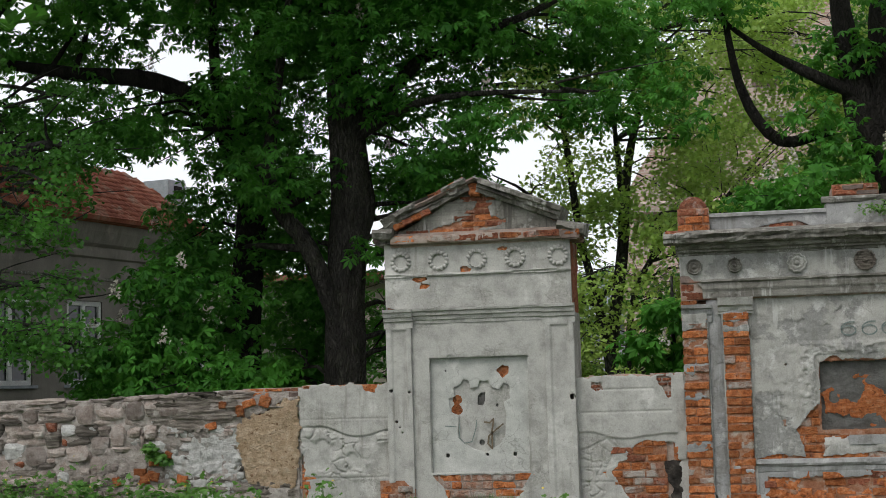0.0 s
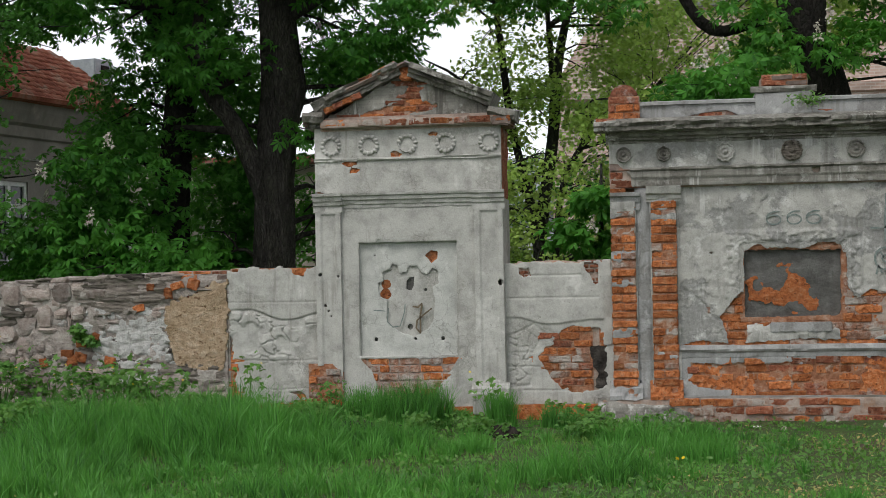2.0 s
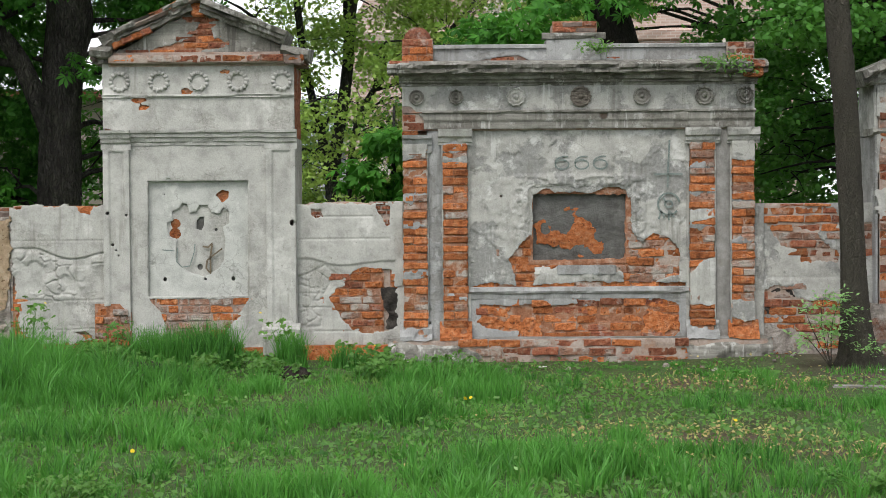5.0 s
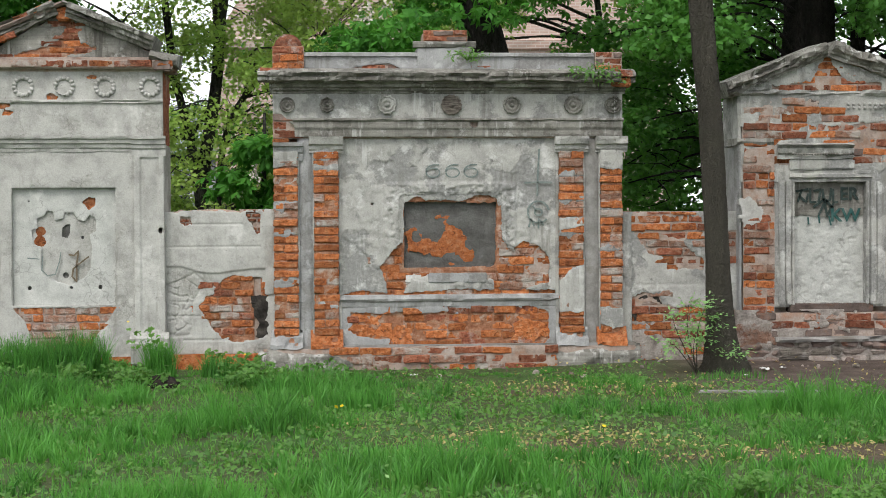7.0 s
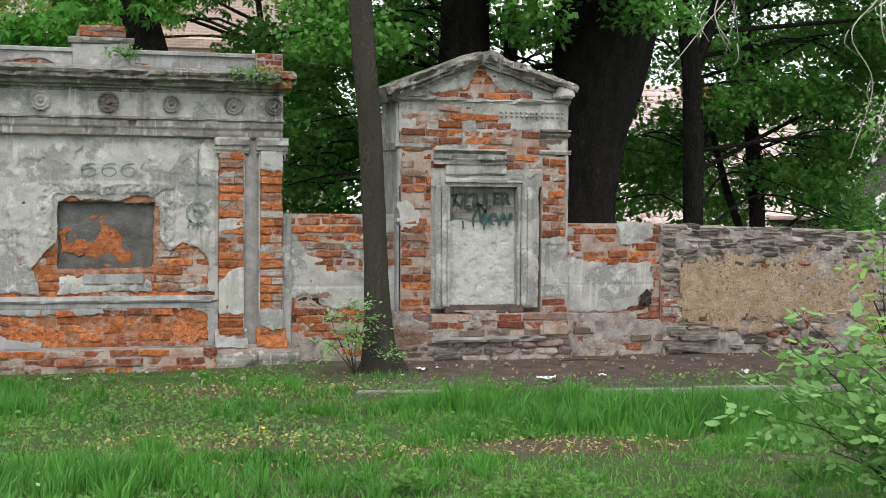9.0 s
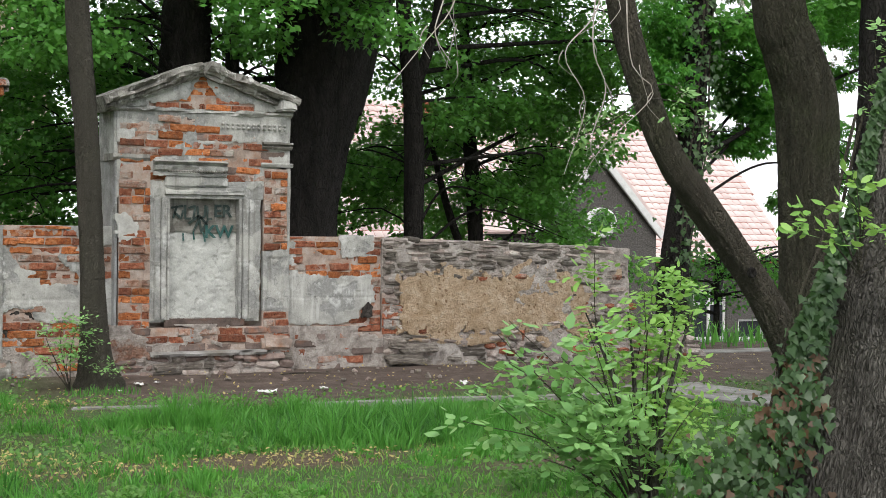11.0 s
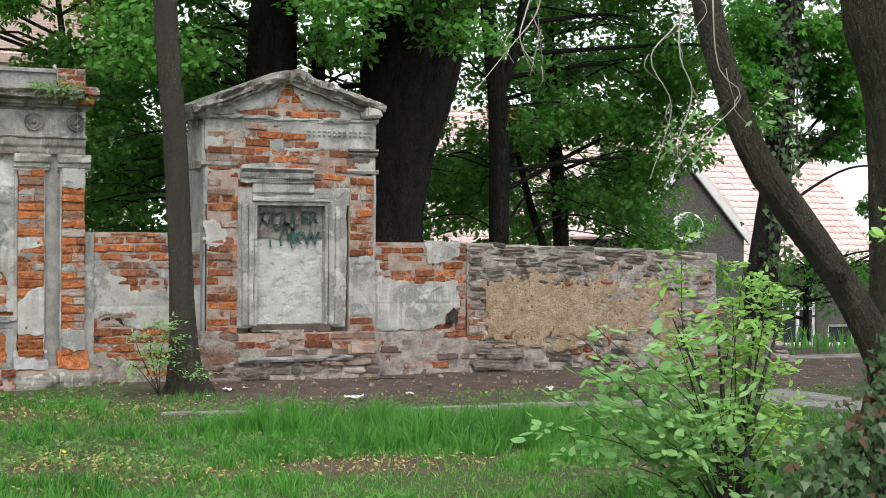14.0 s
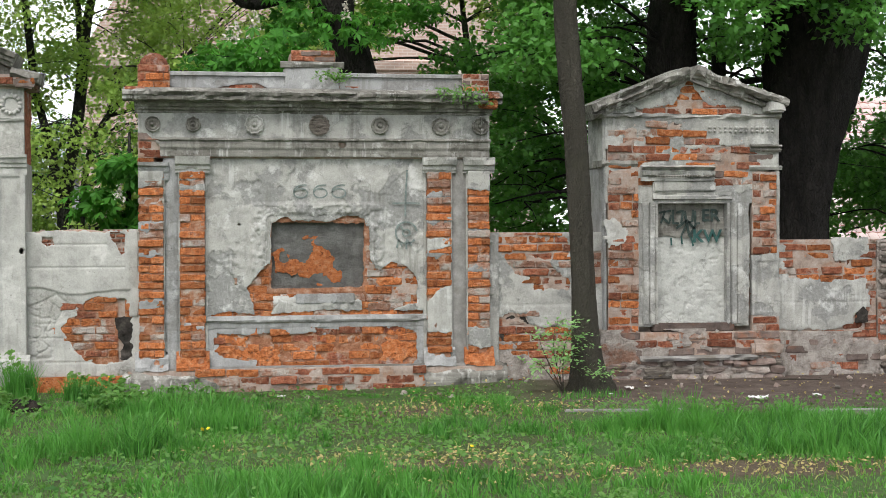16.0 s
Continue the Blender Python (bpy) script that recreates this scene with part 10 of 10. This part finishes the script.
part("withered_foliage", ivy_leaves(pts[low], rng, 0.046, LEAF_DRY), ivy, "brown withered ivy leaves", kind="stuff")
for k in range(4):
    v, f = tube([(*(p[:3] + np.array([0.05 * k - 0.08, 0.08, 0])), 0.009) for p in spine[::12]], 0.05, 6)
    part("stem", quads_mesh("stem", v, f, BARK_BROWN, True), ivy)
clad = thing("ivy", (12.5, 16.8, 0), "dark ivy wrapped round a far trunk", "ivy")
far_spine = smooth_path([(12.4, 16.82, 0.3, 0.2), (12.42, 16.8, 1.0, 0.2), (12.64, 16.8, 2.4, 0.2), (12.72, 16.8, 3.5, 0.22), (12.84, 16.8, 4.7, 0.24), (12.9, 16.8, 5.6, 0.2)], 0.05)
p = np.repeat(far_spine, 7, 0)
p = p[:, :3] + rng.normal(size=(len(p), 3)) * (p[:, 3:] * np.array([0.85, 0.3, 0.3]))
part("foliage", ivy_leaves(p, rng, 0.075, LEAF_IVY), clad, kind="stuff")
for k in range(3):
    v, f = tube([(*(q[:3] + np.array([0.1 * k - 0.1 + 0.04 * math.sin(k + 2.1 * q[2]), 0.02, 0])), 0.014) for q in far_spine[::10]], 0.1, 6)
    part("stem", quads_mesh("stem", v, f, BARK_BROWN, True), clad)

# ---- undergrowth that shows between the trunks ----
for name, label, bx, by, x0, x1, z0, z1, y0, y1, dens, leaf, fans, sz in (
        ("hedge_shrub", "light green shrub behind the chestnut trunk", -4.3, 23, -6.4, -3.2, 0.8, 2.8, 22, 24, 6, LEAF_MAPLE, False, 0.1),
        ("hedge_shrub", "light green shrub in the gap beside the monument", -1.6, 24, -2.8, 0.4, 0.8, 3.6, 23, 25.5, 4.5, LEAF_MAPLE, False, 0.11),
        ("hedge_shrub", "bright shrub behind the monument's end", 4.2, 22, 3.3, 5.2, 0.6, 3.0, 21.5, 23, 6, LEAF_MAPLE, False, 0.11),
        ("hedge_shrub", "dark shrub behind the rubble wall", 10.6, 24, 8.8, 13.2, 0.7, 2.2, 23, 25, 4.2, LEAF_MAPLE, False, 0.11)):
    cl = clumps_in(rng, x0, x1, z0, z1, y0, y1, dens)
    root = thing(name, (bx, by, 0), label, "shrub")
    stems = [[(bx, by, -1.5, 0.05), (bx, by, 0.8, 0.04), (bx + 0.2, by, 3, 0.01)]]
    part("branchwork", joined("branchwork", branches(rng, stems, cl, 0.03, every=2), BARK_YOUNG), root, kind="stuff")
    v, f = leaf_singles(scatter(rng, cl, 110, 0.5), rng, sz)
    part("foliage", quads_mesh("foliage", v, f, leaf), root, kind="stuff")

# ---- kerb, paving, litter ----
kerb_line = [(2.9, 11.75), (3.85, 11.58), (4.65, 11.38), (5.6, 11.22), (6.55, 11.06), (7.5, 10.95)]
for k, (a, b) in enumerate(zip(kerb_line, kerb_line[1:])):
    if k == 1:
        continue
    L = math.hypot(b[0] - a[0], b[1] - a[1])
    m = Matrix.Translation((a[0], a[1], float(ground_z((a[0] + b[0]) / 2, (a[1] + b[1]) / 2)))) @ Matrix.Rotation(math.atan2(b[1] - a[1], b[0] - a[0]), 4, "Z")
    tagged(new("kerb_stone", block("kerb_stone", CONCRETE, 0.0, L - 0.012, -0.07, 0.07, -0.15, 0.035 if k else 0.012, 0.012, 0.006, k, m)), "weathered grey kerb stone sunk in the lawn", "kerb", "kerb stones")
slab = [(7.75, 11.55), (8.75, 11.6), (8.9, 10.6), (8.45, 9.9), (8.1, 10.2)]
bm = bmesh.new()
top = [bm.verts.new((px, py, float(ground_z(px, py)) + 0.03)) for px, py in slab]
foot = [bm.verts.new((px, py, -0.1)) for px, py in slab]
bm.faces.new(top)
for a in range(5):
    b = (a + 1) % 5
    bm.faces.new((top[a], foot[a], foot[b], top[b]))
tagged(new("paving_slab", bm_mesh("paving_slab", bm, CONCRETE)), "broken grey concrete paving beside the bare earth", "paving")
tagged(new("terrace_edge", block("terrace_edge", CONCRETE, 10.4, 13.6, 14.3, 14.75, -0.4, 0.03, 0.015, 0.006, 3)), "low concrete edge where the terrace drops", "kerb")


def scrap(at, size, seed, label, name="paper_scrap", material=None):
    r = random.Random(seed)
    bm = bmesh.new()
    bmesh.ops.create_grid(bm, x_segments=6, y_segments=6, size=0.5)
    for q in bm.verts:
        n = noise.noise_vector(Vector((q.co.x * 3 + seed, q.co.y * 3, seed)))
        q.co = Vector((q.co.x + 0.2 * n.x, q.co.y + 0.2 * n.y, 0.22 + 0.32 * n.z))
    bmesh.ops.solidify(bm, geom=bm.faces[:], thickness=0.012)
    z = float(ground_z(*at))
    bm.transform(Matrix.Translation((at[0], at[1], z + 0.012)) @ Matrix.Rotation(r.uniform(0, 6), 4, "Z") @ Matrix.Diagonal((size, size * 0.6, size * 0.7, 1)))
    tagged(new(name, bm_mesh(name, bm, material or PAPER, True)), label, "litter", "litter on the bare earth")


for k, (at, s) in enumerate((((4.72, 12.3), 0.15), ((5.33, 12.5), 0.1), ((6.75, 12.5), 0.12), ((5.15, 10.95), 0.1), ((3.85, 13.2), 0.1), ((4.05, 13.3), 0.06), ((-0.45, 13.7), 0.12), ((-0.38, 13.62), 0.06), ((0.75, 13.2), 0.07), ((3.6, 12.9), 0.05))):
    scrap(at, s, k + 2, "crumpled scrap of dirty white paper on bare earth" if at[1] > 12 else "crumpled scrap of white paper by the kerb")
v, f = tube([(5.25, 13.35, 0.05, 0.006), (5.45, 13.31, 0.06, 0.007), (5.72, 13.3, 0.05, 0.004)], 0.05, 7)
tagged(new("stick", quads_mesh("stick", v, f, BARK_BROWN, True)), "bare pale stick lying on the earth", "stick")
for k in range(90):
    px, py = rng.uniform(-1.0, 9.5), rng.uniform(13.1, 13.85)
    s = rng.uniform(0.02, 0.06)
    ob = new("rubble_stone", STONES[(STONE_WARM, BRICK_GREY, STONE_SLATE)[k % 3].name][k % 9])
    ob.location, ob.scale, ob.rotation_euler = (px, py, float(ground_z(px, py)) + s * 0.15), (s, s * 0.8, s * 0.6), (0.3 * k, 0.2 * k, k)
    tagged(ob, "small fallen rubble stone at the wall's foot", "stone", "fallen stones")
stalk = thing("weed_stalk", (0.3, 7.3, 0), "tall thin weed stalk with small pale leaves", "plant")
v, f = tube([(0.3, 7.3, -0.02, 0.004), (0.3, 7.3, 0.12, 0.0035), (0.305, 7.3, 0.27, 0.002)], 0.03, 5)
part("stem", quads_mesh("stem", v, f, WEED, True), stalk)
c = np.array([[0.3 + 0.006 * (-1) ** k, 7.3, 0.02 + 0.035 * k] for k in range(7)])
v, f = leaf_singles(c, rng, 0.026, 0.3, 0.4)
part("foliage", quads_mesh("foliage", v, f, LEAF_SHRUB), stalk, kind="stuff")
for px, py in ((0.1, 10.4), (0.06, 10.35), (-1.75, 8.2), (1.7, 9.3)):
    root = thing("dandelion", (px, py, 0), "yellow dandelion flower in the lawn", "plant", "dandelions")
    z = float(ground_z(px, py))
    v, f = tube([(px, py, z, 0.003), (px, py, z + 0.1, 0.003)], 0.05, 5)
    part("stem", quads_mesh("stem", v, f, WEED, True), root)
    v, f = leaf_fans(np.array([[px, py, z + 0.103]]), rng, 0.019, 12, -0.2, 0.3, 0.52)
    part("flower", quads_mesh("flower", v, f, PETAL), root)
